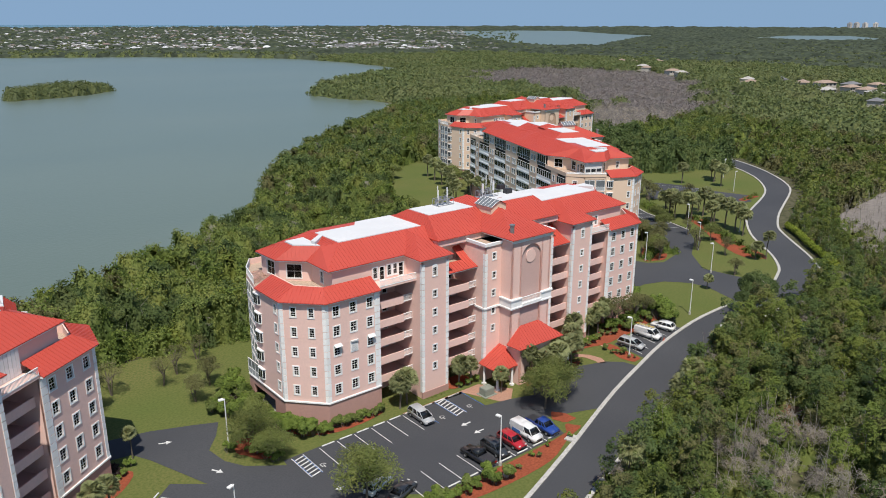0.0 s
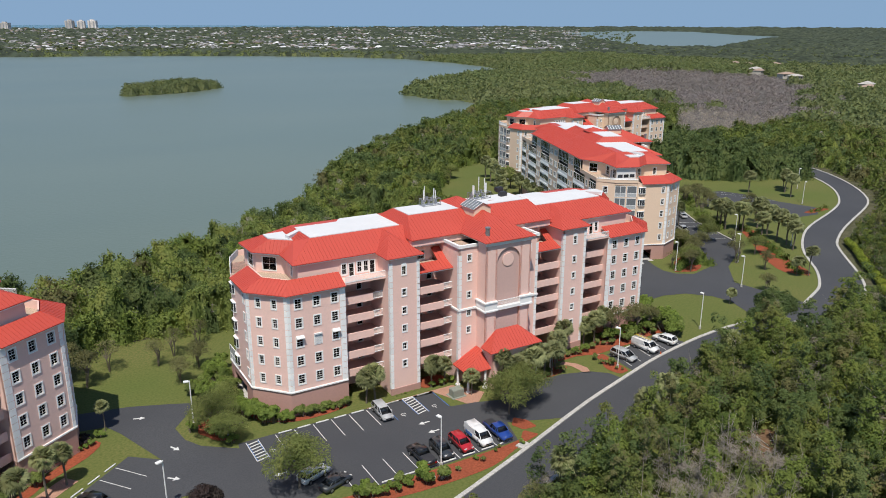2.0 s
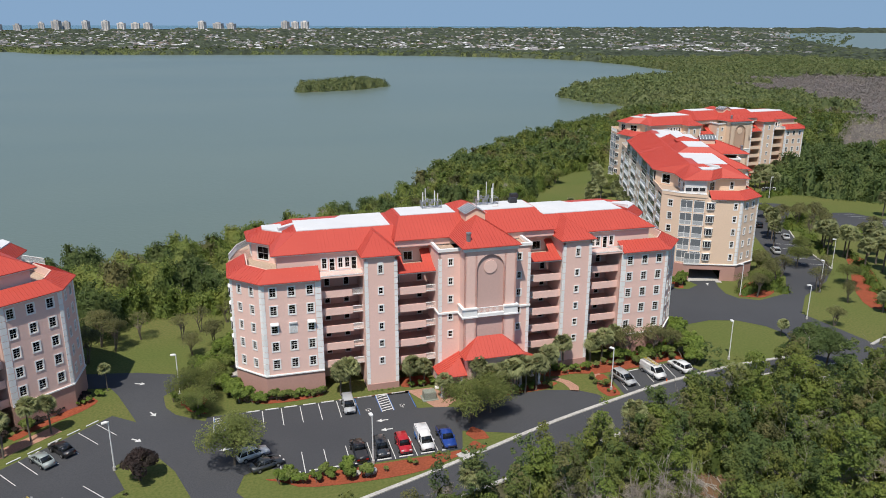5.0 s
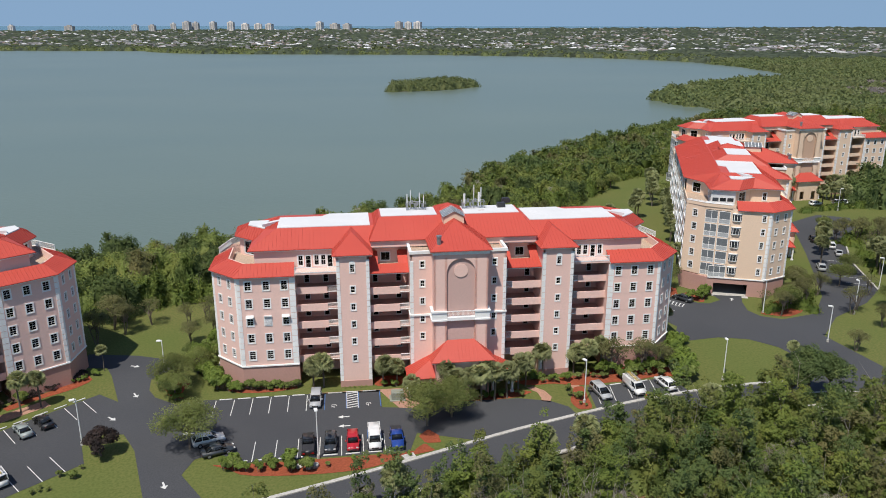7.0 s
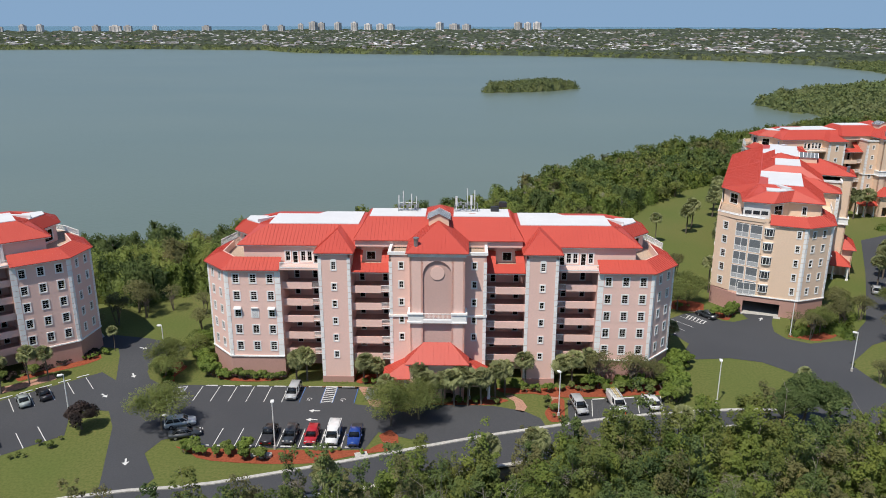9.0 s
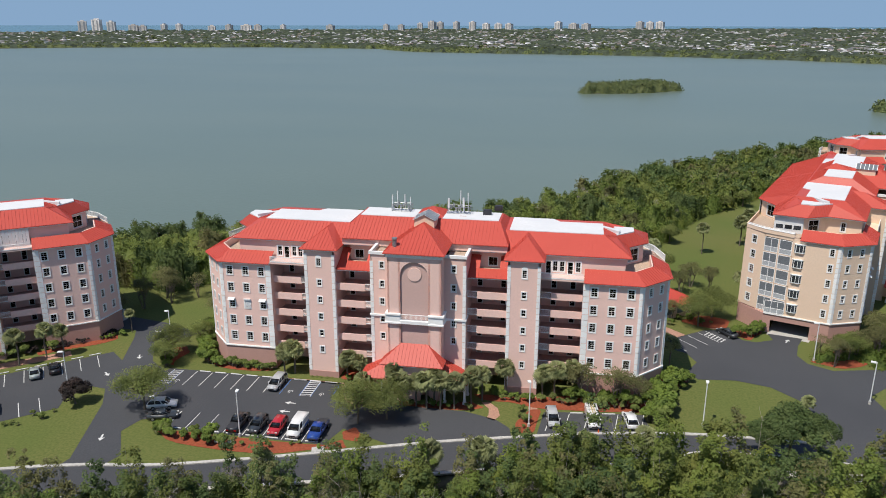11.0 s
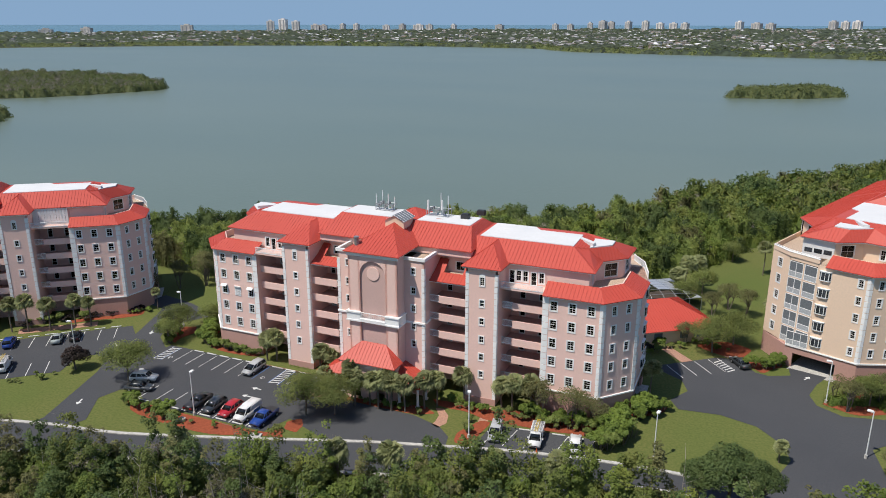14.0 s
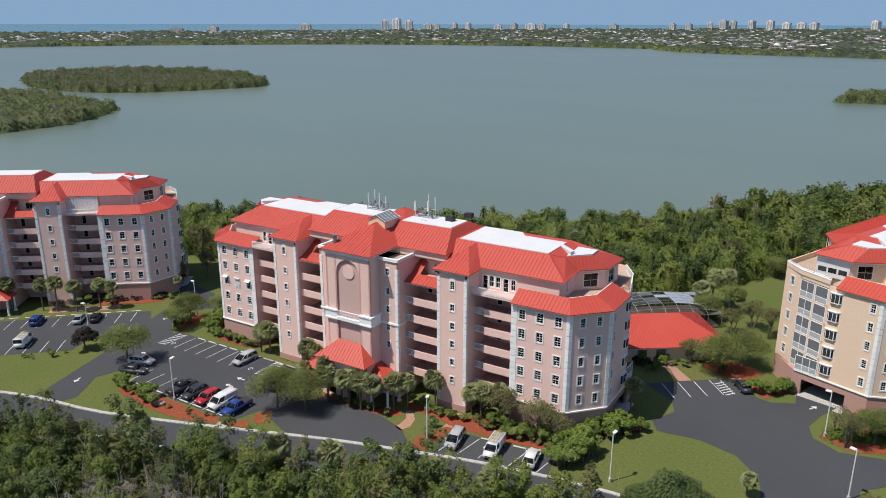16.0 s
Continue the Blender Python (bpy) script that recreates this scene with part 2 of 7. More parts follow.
def arrays_mesh(name, verts, quads, material):
    """A mesh from numpy arrays of corners and four-cornered faces."""
    me = bpy.data.meshes.new(name)
    me.vertices.add(len(verts))
    me.vertices.foreach_set("co", np.ascontiguousarray(verts, dtype=np.float32).ravel())
    me.loops.add(quads.size)
    me.loops.foreach_set("vertex_index", np.ascontiguousarray(quads, dtype=np.int32).ravel())
    me.polygons.add(len(quads))
    me.polygons.foreach_set("loop_start", np.arange(0, quads.size, 4, dtype=np.int32))
    me.update(calc_edges=True)
    me.materials.append(material)
    return me


def leaf_mesh(name, verts, normals, material):
    """Leaves as single triangles, shaded as the rounded crown that they make up."""
    me = bpy.data.meshes.new(name)
    n = len(verts)
    me.vertices.add(n)
    me.vertices.foreach_set("co", np.ascontiguousarray(verts, dtype=np.float32).ravel())
    me.loops.add(n)
    me.loops.foreach_set("vertex_index", np.arange(n, dtype=np.int32))
    me.polygons.add(n // 3)
    me.polygons.foreach_set("loop_start", np.arange(0, n, 3, dtype=np.int32))
    me.update(calc_edges=True)
    me.normals_split_custom_set_from_vertices(np.repeat(normals, 3, axis=0).tolist())
    me.materials.append(material)
    return me

# ---- ground, water, roads ----
NORTH_KERB = [(-95, -52), (-75, -44), (-58, -37.5), (-43, -32.6), (-31.5, -30.9), (-22.8, -28.1), (-11.3, -24.1), (-4.4, -21.5), (1.2, -19.4), (8, -17.0), (18.5, -13.9), (27, -11.4), (36, -9.6), (44.5, -8.3), (54.5, -7.9), (60, -7.9)]
NORTH_KERB_2 = [(76, -7.6), (79, -6.4), (84, -4.6), (89, -2.6), (95, 1.6), (99.8, 5.6), (105, 11), (111.5, 17.4), (120, 23.5), (129.2, 29.1), (137, 32.6), (144.4, 35.3), (155, 38.8), (165.6, 42.8), (173, 46.4), (179.7, 50.8), (188, 57.2), (195, 63.9), (203, 74), (209.8, 85.5), (214.6, 95), (218.3, 105.7), (219.6, 119), (217, 134)]
SOUTH_KERB = [(-93, -59.5), (-73, -51.4), (-56, -45), (-41, -40), (-25, -35.5), (-8, -30.4), (3, -27.2), (12, -24.2), (24, -20.6), (38, -17.6), (52, -17.4), (66, -17.2), (78, -16), (86, -14), (91.7, -11.8), (97, -8.6), (101.2, -5.5), (107, -0.5), (115, 7.4), (122.7, 14.7), (127.6, 18.2), (140, 24.5), (155, 30.5), (172, 37), (182, 41.6), (190.5, 47.6), (201, 57.5), (211.7, 70.5), (220.2, 83.9), (226, 98), (229, 108), (230, 121), (227.6, 136)]
LAKE = [(-420, -150), (-250, -40), (-160, 15), (-108, 50), (-84, 63), (-60, 74), (-42, 81), (-20, 94), (0, 110), (16, 131), (30, 154), (46, 182), (75, 211), (105, 238), (150, 278), (205, 322), (243, 372), (246, 410), (230, 452), (240, 486), (300, 545), (385, 615), (470, 664), (525, 762), (540, 900), (527, 1080), (330, 1280), (143, 1370), (-110, 1420), (-319, 1476), (-440, 1640), (-754, 1690), (-1050, 1610), (-1308, 1483), (-1560, 1240), (-1697, 957), (-1800, 500), (-1500, 0), (-900, -200)]
ISLANDS = [[(21, 566), (64, 571), (108, 606), (116, 640), (98, 662), (62, 652), (30, 612)],
           [(-452, 440), (-470, 376), (-508, 320), (-560, 306), (-640, 322), (-760, 390), (-730, 520), (-650, 540), (-540, 500)],
           [(-396, 236), (-372, 203), (-352, 165), (-350, 128), (-420, 85), (-560, 110), (-650, 190), (-600, 245), (-500, 262)]]
SITE = [(-125, -68), (-95, -53), (-75, -45), (-58, -38.5), (-43, -33.6), (-22.8, -29), (1.2, -20.3), (18.5, -14.9), (36, -10.6), (54.5, -8.8), (78, -8.5), (90, -4.5), (100.5, 4), (112.5, 16), (130, 27.5), (146, 34), (167, 41.5), (181, 49.5), (196, 62.5), (211, 84), (221, 108), (225, 135), (205, 160), (150, 166), (112, 172), (96, 166), (80, 152), (65, 130), (53, 106), (46, 90), (37, 76), (20, 66), (0, 42), (-22, 34), (-31, 39), (-42, 43.5), (-56, 43.5), (-68, 36), (-82, 36), (-112, 25), (-150, -20)]
FAR_CENTRE, FAR_EDGE = (0.0, -60.0), 4880.0


def rise(x, y):
    """The far land climbs slowly towards the skyline."""
    d = math.hypot(x - FAR_CENTRE[0], y - FAR_CENTRE[1])
    return -0.3 + 37.0 * max(0.0, (d - 1900) / 3000) ** 2


def inside(poly, x, y):
    hit, j = False, len(poly) - 1
    for i in range(len(poly)):
        (xa, ya), (xb, yb) = poly[i], poly[j]
        if (ya > y) != (yb > y) and x < (xb - xa) * (y - ya) / (yb - ya) + xa:
            hit = not hit
        j = i
    return hit


def smooth(pts, rounds=2, closed=False):
    """Rounds off a chain of points."""
    for _ in range(rounds):
        out = [] if closed else [pts[0]]
        n = len(pts)
        for i in range(n if closed else n - 1):
            a, b = pts[i], pts[(i + 1) % n]
            out += [(a[0] * 0.75 + b[0] * 0.25, a[1] * 0.75 + b[1] * 0.25), (a[0] * 0.25 + b[0] * 0.75, a[1] * 0.25 + b[1] * 0.75)]
        pts = out if closed else out + [pts[-1]]
    return pts


def ragged(poly, size, seed, rounds=1):
    """The same outline with small bays and points, as a natural shore or bed has."""
    rng = random.Random(seed)
    for _ in range(rounds):
        out = []
        for i in range(len(poly)):
            a, b = Vector(poly[i]), Vector(poly[(i + 1) % len(poly)])
            d = b - a
            out += [tuple(a), tuple(a.lerp(b, 0.5) + Vector((-d.y, d.x)) * rng.uniform(-size, size))]
        poly = out
    return smooth(poly, 1, True)


def sheet(name, poly, z, material, label, category, depth=0.0):
    bm = bmesh.new()
    edges = []
    vs = [bm.verts.new((x, y, z)) for x, y in poly]
    edges = [bm.edges.new((vs[i], vs[(i + 1) % len(vs)])) for i in range(len(vs))]
    bmesh.ops.triangle_fill(bm, use_beauty=True, edges=edges, normal=(0, 0, 1))
    for f in bm.faces:
        if f.normal.z < 0:
            f.normal_flip()
    if depth:
        for i in range(len(vs)):
            a, b = vs[i].co, vs[(i + 1) % len(vs)].co
            face(bm, [a, b, b - Vector((0, 0, depth)), a - Vector((0, 0, depth))])
    me = bpy.data.meshes.new(name)
    bm.to_mesh(me)
    bm.free()
    me.materials.append(material)
    return tagged(new(name, me), label, category, kind="structure")


def ribbon(name, left, right, z, material, label, category):
    return sheet(name, left + right[::-1], z, material, label, category)


def strip_bm(pts, width, z0, z1, closed=False):
    """A raised band along a chain of points."""
    bm = bmesh.new()
    n = len(pts)
    rows = []
    for i in range(n):
        a = Vector(pts[i - 1] if closed or i else pts[i])
        b = Vector(pts[(i + 1) % n] if closed or i < n - 1 else pts[i])
        d = (b - a).normalized()
        o = Vector((-d.y, d.x)) * width / 2
        p = Vector(pts[i])
        rows.append([bm.verts.new((*q, z)) for q, z in ((p - o, z0), (p - o, z1), (p + o, z1), (p + o, z0))])
    for i in range(n if closed else n - 1):
        a, b = rows[i], rows[(i + 1) % n]
        for k in range(3):
            bm.faces.new((a[k], b[k], b[k + 1], a[k + 1]))
    if not closed:
        bm.faces.new(rows[0])
        bm.faces.new(rows[-1][::-1])
    return bm


def kerb(pts, width=0.62, height=0.17, closed=False, name="kerb", label="pale concrete road kerb"):
    ob = new(name, to_mesh(name, strip_bm(pts, width, -0.05, height, closed), M["concrete"]))
    return tagged(ob, label, "kerb", kind="structure")


# the land out to the skyline, one sheet of rings
bm = bmesh.new()
radii = [0, 60, 150, 300, 600, 1000, 1500, 1900, 2200, 2600, 3000, 3500, 4000, 4400, FAR_EDGE]
rings = []
for r in radii:
    k = 1 if r == 0 else 96
    ring = []
    for i in range(k):
        x, y = FAR_CENTRE[0] + r * math.sin(2 * math.pi * i / k), FAR_CENTRE[1] + r * math.cos(2 * math.pi * i / k)
        ring.append(bm.verts.new((x, y, rise(x, y))))
    rings.append(ring)
for a, b in zip(rings, rings[1:]):
    for i in range(96):
        j = (i + 1) % 96
        bm.faces.new((a[0], b[j], b[i]) if len(a) == 1 else (a[i], a[j], b[j], b[i]))
tagged(new("ground", to_mesh("ground", bm, M["soil"])), "dark low mangrove ground reaching the skyline", "ground", kind="structure")

LAKE_SHORE = ragged(LAKE, 0.06, 3)
ISLAND_SHORES = [ragged(p, 0.07, 4 + i) for i, p in enumerate(ISLANDS)]
sheet("water", LAKE_SHORE, -0.2, M["water"], "calm murky grey-green lake water", "lake")
for p in ISLAND_SHORES:
    sheet("island_ground", p, -0.1, M["soil"], "low mangrove islet in the lake", "island")


def far_point(azimuth, d):
    a = radians(azimuth)
    return (FAR_CENTRE[0] - d * math.sin(a), FAR_CENTRE[1] + d * math.cos(a))


def far_water(name, outline, material, label, lift):
    """A stretch of far water lying on the land, from corners by azimuth and distance."""
    dense = []
    for (a0, d0), (a1, d1) in zip(outline, outline[1:] + outline[:1]):
        dense += [(a0 + (a1 - a0) * k / 8, d0 + (d1 - d0) * k / 8) for k in range(8)]
    pts = [far_point(*q) for q in dense]
    bm = bmesh.new()
    vs = [bm.verts.new((x, y, rise(x, y) + lift)) for x, y in pts]
    es = [bm.edges.new((vs[i], vs[(i + 1) % len(vs)])) for i in range(len(vs))]
    bmesh.ops.triangle_fill(bm, use_beauty=True, edges=es, normal=(0, 0, 1))
    ob = new(name, to_mesh(name, bm, material))
    return tagged(ob, label, "water", kind="structure")


FAR_BAYS = [[(-37.5, 3700), (-40.5, 2900), (-41.9, 2400), (-43.6, 2000), (-46.5, 1880), (-49.8, 1900), (-51, 2300), (-54, 3250), (-51, 3450), (-48, 3950), (-44, 4000)], [(-60.2, 2950), (-63, 2680), (-67.4, 2740), (-69, 3000), (-66.5, 3450), (-63, 3400)]]
COAST = [(75, 3250), (60, 3400), (45, 3600), (30, 3900), (10, 4100), (-10, 4350), (-30, 4650), (-34, 4872)]


def coast(azimuth):
    """How far off the sea begins."""
    return float(np.interp(-azimuth, [-a for a, _ in COAST], [d for _, d in COAST]))


far_water("sea", COAST + [(0, 4872), (40, 4872), (80, 4872)], M["sea"], "blue open sea beyond the town", 2.5)
far_water("far_bay", FAR_BAYS[0], M["water"], "pale far bay among mangroves", 2.0)
far_water("far_bay", FAR_BAYS[1], M["water"], "pale far bay among mangroves", 2.0)

# upland with lawn
sheet("lawn", SITE, 0.0, M["lawn"], "mown green lawn round the buildings", "lawn", 0.35)

# the winding road and its kerbs
north, south = smooth(NORTH_KERB, 1), smooth(SOUTH_KERB, 1)
north2 = smooth(NORTH_KERB_2, 1)
ribbon("road", north + [(76, -7.6)] + north2[1:], south, 0.02, M["asphalt"], "winding dark asphalt road", "road")
for pts in (north, north2, south):
    kerb(pts)
MEDIAN = smooth([(41.2, -15.2), (43.0, -13.6), (50, -12.6), (60, -12.4), (66, -13.0), (68, -14.4), (65, -15.8), (58, -16.4), (46, -16.6), (42, -16.4)], 2, True)
sheet("median_lawn", MEDIAN, 0.14, M["lawn"], "narrow grass island in the road with trees", "lawn", 0.14)
kerb(MEDIAN, 0.4, 0.17, True, label="pale kerb round a road island")
LOTS = {
    "parking_lot": [(-45.3, -1.9), (-13.3, -1.9), (-13.3, -7.9), (-9.5, -8.6), (-4.8, -10.2), (-3, -7.8), (2, -7.7), (9, -7.8), (14, -9.4), (16.4, -11.6), (17.0, -14.2), (8, -17.4), (0.5, -19.9), (-8.5, -16.4), (-10, -21.3), (-33.5, -21.3), (-37.5, -18.2), (-40.3, -19.5), (-41.4, -23.2), (-37.6, -29.2), (-39, -33.2), (-45, -34.6), (-44.2, -31.3), (-49.3, -16), (-52.0, -11.2), (-55.0, -10.8), (-57.6, -12.6), (-55.4, -18.6), (-60.7, -23.4), (-68.8, -30.6), (-82, -41.5), (-92, -30), (-80.5, -17.2), (-71.8, -8.8), (-59.4, 2.5), (-55.6, -0.6), (-59.4, 9.5), (-61, 12.6), (-67, 13.5), (-66, 19.2), (-57, 17.4), (-51.5, 15.2), (-48, 13.6), (-49.8, 10.2), (-52.2, 7.0), (-51.6, 3), (-50, 0.2), (-45.5, -3.2)],
    "driveway": [(60, -8.2), (63.6, 1.6), (62.6, 5.6), (58.9, 9.8), (53.5, 11.4), (47.2, 10.7), (45.6, 13.4), (47.9, 17.8), (46.5, 21.5), (44.0, 23.0), (41, 25.2), (51.4, 33.6), (55.3, 34.4), (58.2, 29.8), (60.5, 29.2), (64, 31), (63.6, 34.2), (69.8, 32.6), (68, 28.8), (66.7, 24.2), (67.7, 20.8), (71.4, 18.5), (80, 20.6), (88, 30.4), (94, 42), (104, 62), (118, 92), (132, 100), (140, 95), (134, 84), (122, 72), (111, 53.5), (103.2, 32.2), (95, 25), (83, 18.1), (74.6, 9.4), (77, -7.8)],
    "far_lot": [(129.4, 64.9), (147.2, 80.3), (153, 79), (157, 68), (156.5, 58), (160, 46), (152, 40), (143, 41), (141, 46), (147, 54), (130.4, 58.5)],
}
LOT_LABELS = {"parking_lot": "dark asphalt car park with white stall lines", "driveway": "asphalt court and drive between buildings", "far_lot": "far asphalt car park beside the road"}
lots = {}
for key, poly in LOTS.items():
    lots[key] = sheet(key, poly, 0.03, M["asphalt"], LOT_LABELS[key], "car park")


def flat_mesh(name, poly, material):
    bm = bmesh.new()
    bm.faces.new([bm.verts.new((x, y, 0)) for x, y in poly])
    me = bpy.data.meshes.new(name)
    bm.to_mesh(me)
    bm.free()
    me.materials.append(material)
    return me


STALL = flat_mesh("stall_line", [(-0.06, -2.65), (0.06, -2.65), (0.06, 2.65), (-0.06, 2.65)], M["line"])
BLUE = flat_mesh("blue_line", [(-0.06, -2.65), (0.06, -2.65), (0.06, 2.65), (-0.06, 2.65)], M["blue_line"])
BAR = flat_mesh("hatch_bar", [(-0.95, -0.12), (0.95, 0.38), (0.95, 0.62), (-0.95, 0.12)], M["line"])
ARROW = flat_mesh("arrow", [(-0.9, -0.13), (0.1, -0.13), (0.1, -0.5), (0.95, 0), (0.1, 0.5), (0.1, 0.13), (-0.9, 0.13)], M["line"])
STOP_BLOCK = bmesh.new()
box(STOP_BLOCK, -1.0, 1.0, -0.11, 0.11, 0, 0.14)
bmesh.ops.bevel(STOP_BLOCK, geom=[e for e in STOP_BLOCK.edges if abs(e.verts[0].co.x - e.verts[1].co.x) > 1], offset=0.04, segments=1, affect="EDGES")
STOP_BLOCK = to_mesh("wheel_stop", STOP_BLOCK, M["line"])


def mark(mesh, x, y, turn=0, lot="parking_lot", z=0.036):
    return piece(mesh.name.split(".")[0], mesh, lots[lot], pose(x, y, z, 0, 0, turn))


def badge_mesh():
    """A wheelchair badge: ring and strokes."""
    bm = bmesh.new()
    for i in range(14):
        a0, a1 = math.radians(-200 + 270 * i / 14), math.radians(-200 + 270 * (i + 1) / 14)
        face(bm, [(r * math.cos(a), r * math.sin(a), 0) for r, a in ((0.32, a0), (0.42, a0), (0.42, a1), (0.32, a1))])
    for a, b in (((-0.05, 0), (0.05, 0.7)), ((0, 0.25), (0.35, 0.33)), ((0.3, -0.35), (0.38, 0.3))):
        face(bm, [(a[0], a[1], 0), (b[0], a[1], 0), (b[0], b[1], 0), (a[0], b[1], 0)])
    return to_mesh("badge", bm, M["line"])


BADGE = badge_mesh()
for i in range(6):
    mark(STALL, -39.9 + 2.92 * i, -4.9)
for x in (-44.2, -42.6):
    mark(BLUE, x, -5.1)
for x in (-22.4, -18.95, -16.95, -13.45):
    mark(BLUE, x, -4.9)
for k in range(7):
    mark(BAR, -17.95, -7.4 + 0.78 * k)
    mark(BAR, -43.4, -7.7 + 0.78 * k)
for x in (-18.85, -17.05, -44.3, -42.5):
    mark(STALL, x, -4.9)
for i in range(9):
    mark(STOP_BLOCK, -38.4 + 2.92 * i, -2.15)
for x in (-20.6, -15.2):
    mark(STOP_BLOCK, x, -2.15)
for i in range(8):
    mark(STALL, -35.4 + 3.13 * i, -18.5)
    mark(STOP_BLOCK, -33.85 + 3.13 * i, -20.9)
for x, y in ((-20.9, -6.4), (-15.4, -6.4), (-41.6, -6.2)):
    mark(BADGE, x, y, 180)
for x, y, t in ((-19.4, -10.2, 180), (-19.3, -13.0, 180), (-53.4, 1.4, -60), (-43.2, -25.4, -70), (-55.1, -6.1, -40), (-56.3, 12.8, -20), (-42.5, -12.2, 180)):
    mark(ARROW, x, y, t)
# stalls before the neighbouring building
for i in range(10):
    x, y = -61.3 - 2.24 * i, 0.4 - 2.0 * i
    mark(STALL, x + 1.6, y - 2.1, 38)
    mark(STOP_BLOCK, x - 0.7, y + 0.3, 41)
for i in range(7):
    mark(STALL, -59.0 - 2.24 * i, -18.3 - 2.0 * i, 40)
# stalls along the road and in the court
for x, y in ((22.2, -8.9), (25.0, -8.2), (28.0, -7.6), (32.6, -7.0), (36.6, -6.4)):
    mark(STALL, x, y, -8)
for x, y, t in ((26.5, -5.2, 8), (31.5, -4.6, 8)):
    mark(STOP_BLOCK, x, y, t)
for i in range(4):
    mark(STALL, 45.0 + 2.24 * i, 24.6 + 1.8 * i, 38, "driveway")
for k in range(6):
    mark(BAR, 54.4 - 0.5 * k, 28.6 + 0.62 * k, 38, "driveway")
mark(STALL, 53.2, 31.2, 38, "driveway")
mark(ARROW, 66.6, 30.9, 60, "driveway")
for i in range(6):
    mark(STALL, 150.2 + 0.9 * i, 77.5 - 3.4 * i, 70, "far_lot")
for i in range(5):
    mark(STALL, 101.5 + 1.5 * i, 37 + 4.2 * i, 62, "driveway")
kerb([(103.3, 32.4), (111.2, 53.4), (122, 71.6)], 0.35, 0.15)

# stalls' lawn island by the road
PAVED = {"side_stalls": [(21.4, -5.6), (26.8, -4.9), (36.8, -3.8), (38, -9.3), (27, -11.8), (20.6, -13.3)]}
sheet("side_stalls", PAVED["side_stalls"], 0.025, M["asphalt"], "short row of stalls beside the road", "car park")

# paths and mulch beds
PATHS = [[(13.9, -9.8), (14.6, -8.0), (14.0, -5.8), (12.4, -4.0), (11.2, -4.4), (12.6, -6.2), (12.8, -8.2), (12.6, -9.2)],
         [(-25, -1.75), (-9.4, -1.75), (-6, -6.5), (-8.6, -8.8), (-10.6, -8.4), (-13.2, -2.6), (-25, -2.0)],
         [(19.2, -8.2), (20.6, -7.8), (19.8, -0.6), (18.4, -0.6)], [(45.8, 28.9), (47.6, 30.3), (41.5, 36.6), (39.8, 35.4)],
         [(53.0, 34.4), (54.8, 34.6), (52.5, 40.8), (50.6, 40.2)], [(-77, -9.8), (-66, -0.4), (-67.6, 1.4), (-79, -8)]]
for p in PATHS:
    sheet("pavement", p, 0.03, M["paver"], "salmon paver footpath", "path")
MULCH = [[(-34.5, -21.6), (-9.6, -21.6), (-7.6, -19.4), (-6.2, -21.6), (-12, -23.2), (-20, -25.4), (-33, -24.6), (-38, -21.2)],
         [(-40, 1.8), (-36, 1.2), (-27, 1.2), (-27, 0.3), (-37, 0.0), (-41.0, 3.4), (-41.8, 6.5), (-41, 8)], [(-14, -0.6), (-9.2, -0.6), (-9.2, 3), (-14, 3)],
         [(9.4, -1.6), (27, 1.0), (37, 0.6), (41.6, 5.2), (45.2, 8.6), (45.8, 11.6), (42, 13), (37.4, 1.8), (39.6, -3.6), (30, -4.2), (20, -4.8), (15.6, -3.4), (11, -3.4)],
         [(-3.4, -7.6), (8.8, -7.6), (12, -6), (9.5, -4.4), (4.6, -6.4), (-3.6, -6.4)], [(-46, 1), (-45.2, -1.0), (-48, 0.6), (-49.6, 3.6), (-49.2, 6.4), (-47, 7.4), (-45, 5)],
         [(19, -5.4), (21, -5), (20.2, -12.6), (17.8, -12.8), (17.2, -9.6)], [(-7.6, -19.4), (-8.4, -17.4), (-6.8, -15.6), (-5.4, -17.4), (-5.2, -19.6)],
         [(119, 43), (117, 35.8), (111.8, 28.6), (102.4, 16.4), (98, 6.8), (94, 3.4), (91, 9), (104, 27), (110, 34)], [(62.8, 34.2), (59.5, 29.7), (56.2, 33), (58, 36.5), (62, 36.5)],
         [(73.5, 27), (69, 23), (68.5, 21.6), (73, 19.6), (78, 22), (82, 27.5), (79, 30)], [(52, 35), (56, 35.2), (57.5, 40), (52, 42), (47, 38)], [(-62, 8), (-66.5, 3.4), (-72, -1.6), (-73.5, -0.2), (-66.8, 5.6), (-63.5, 10.4)],
         [(150.6, 41.6), (162, 42.4), (160.4, 45.6), (150, 44)]]
for i, p in enumerate(MULCH):
    sheet("flower_bed", ragged(p, 0.08, 40 + i), 0.045, M["mulch"], "red bark mulch planting bed", "flower bed")

# ---- apartment building ----
FLOOR_1, STOREY = 4.1, 3.05
WALL_TOP = 19.9


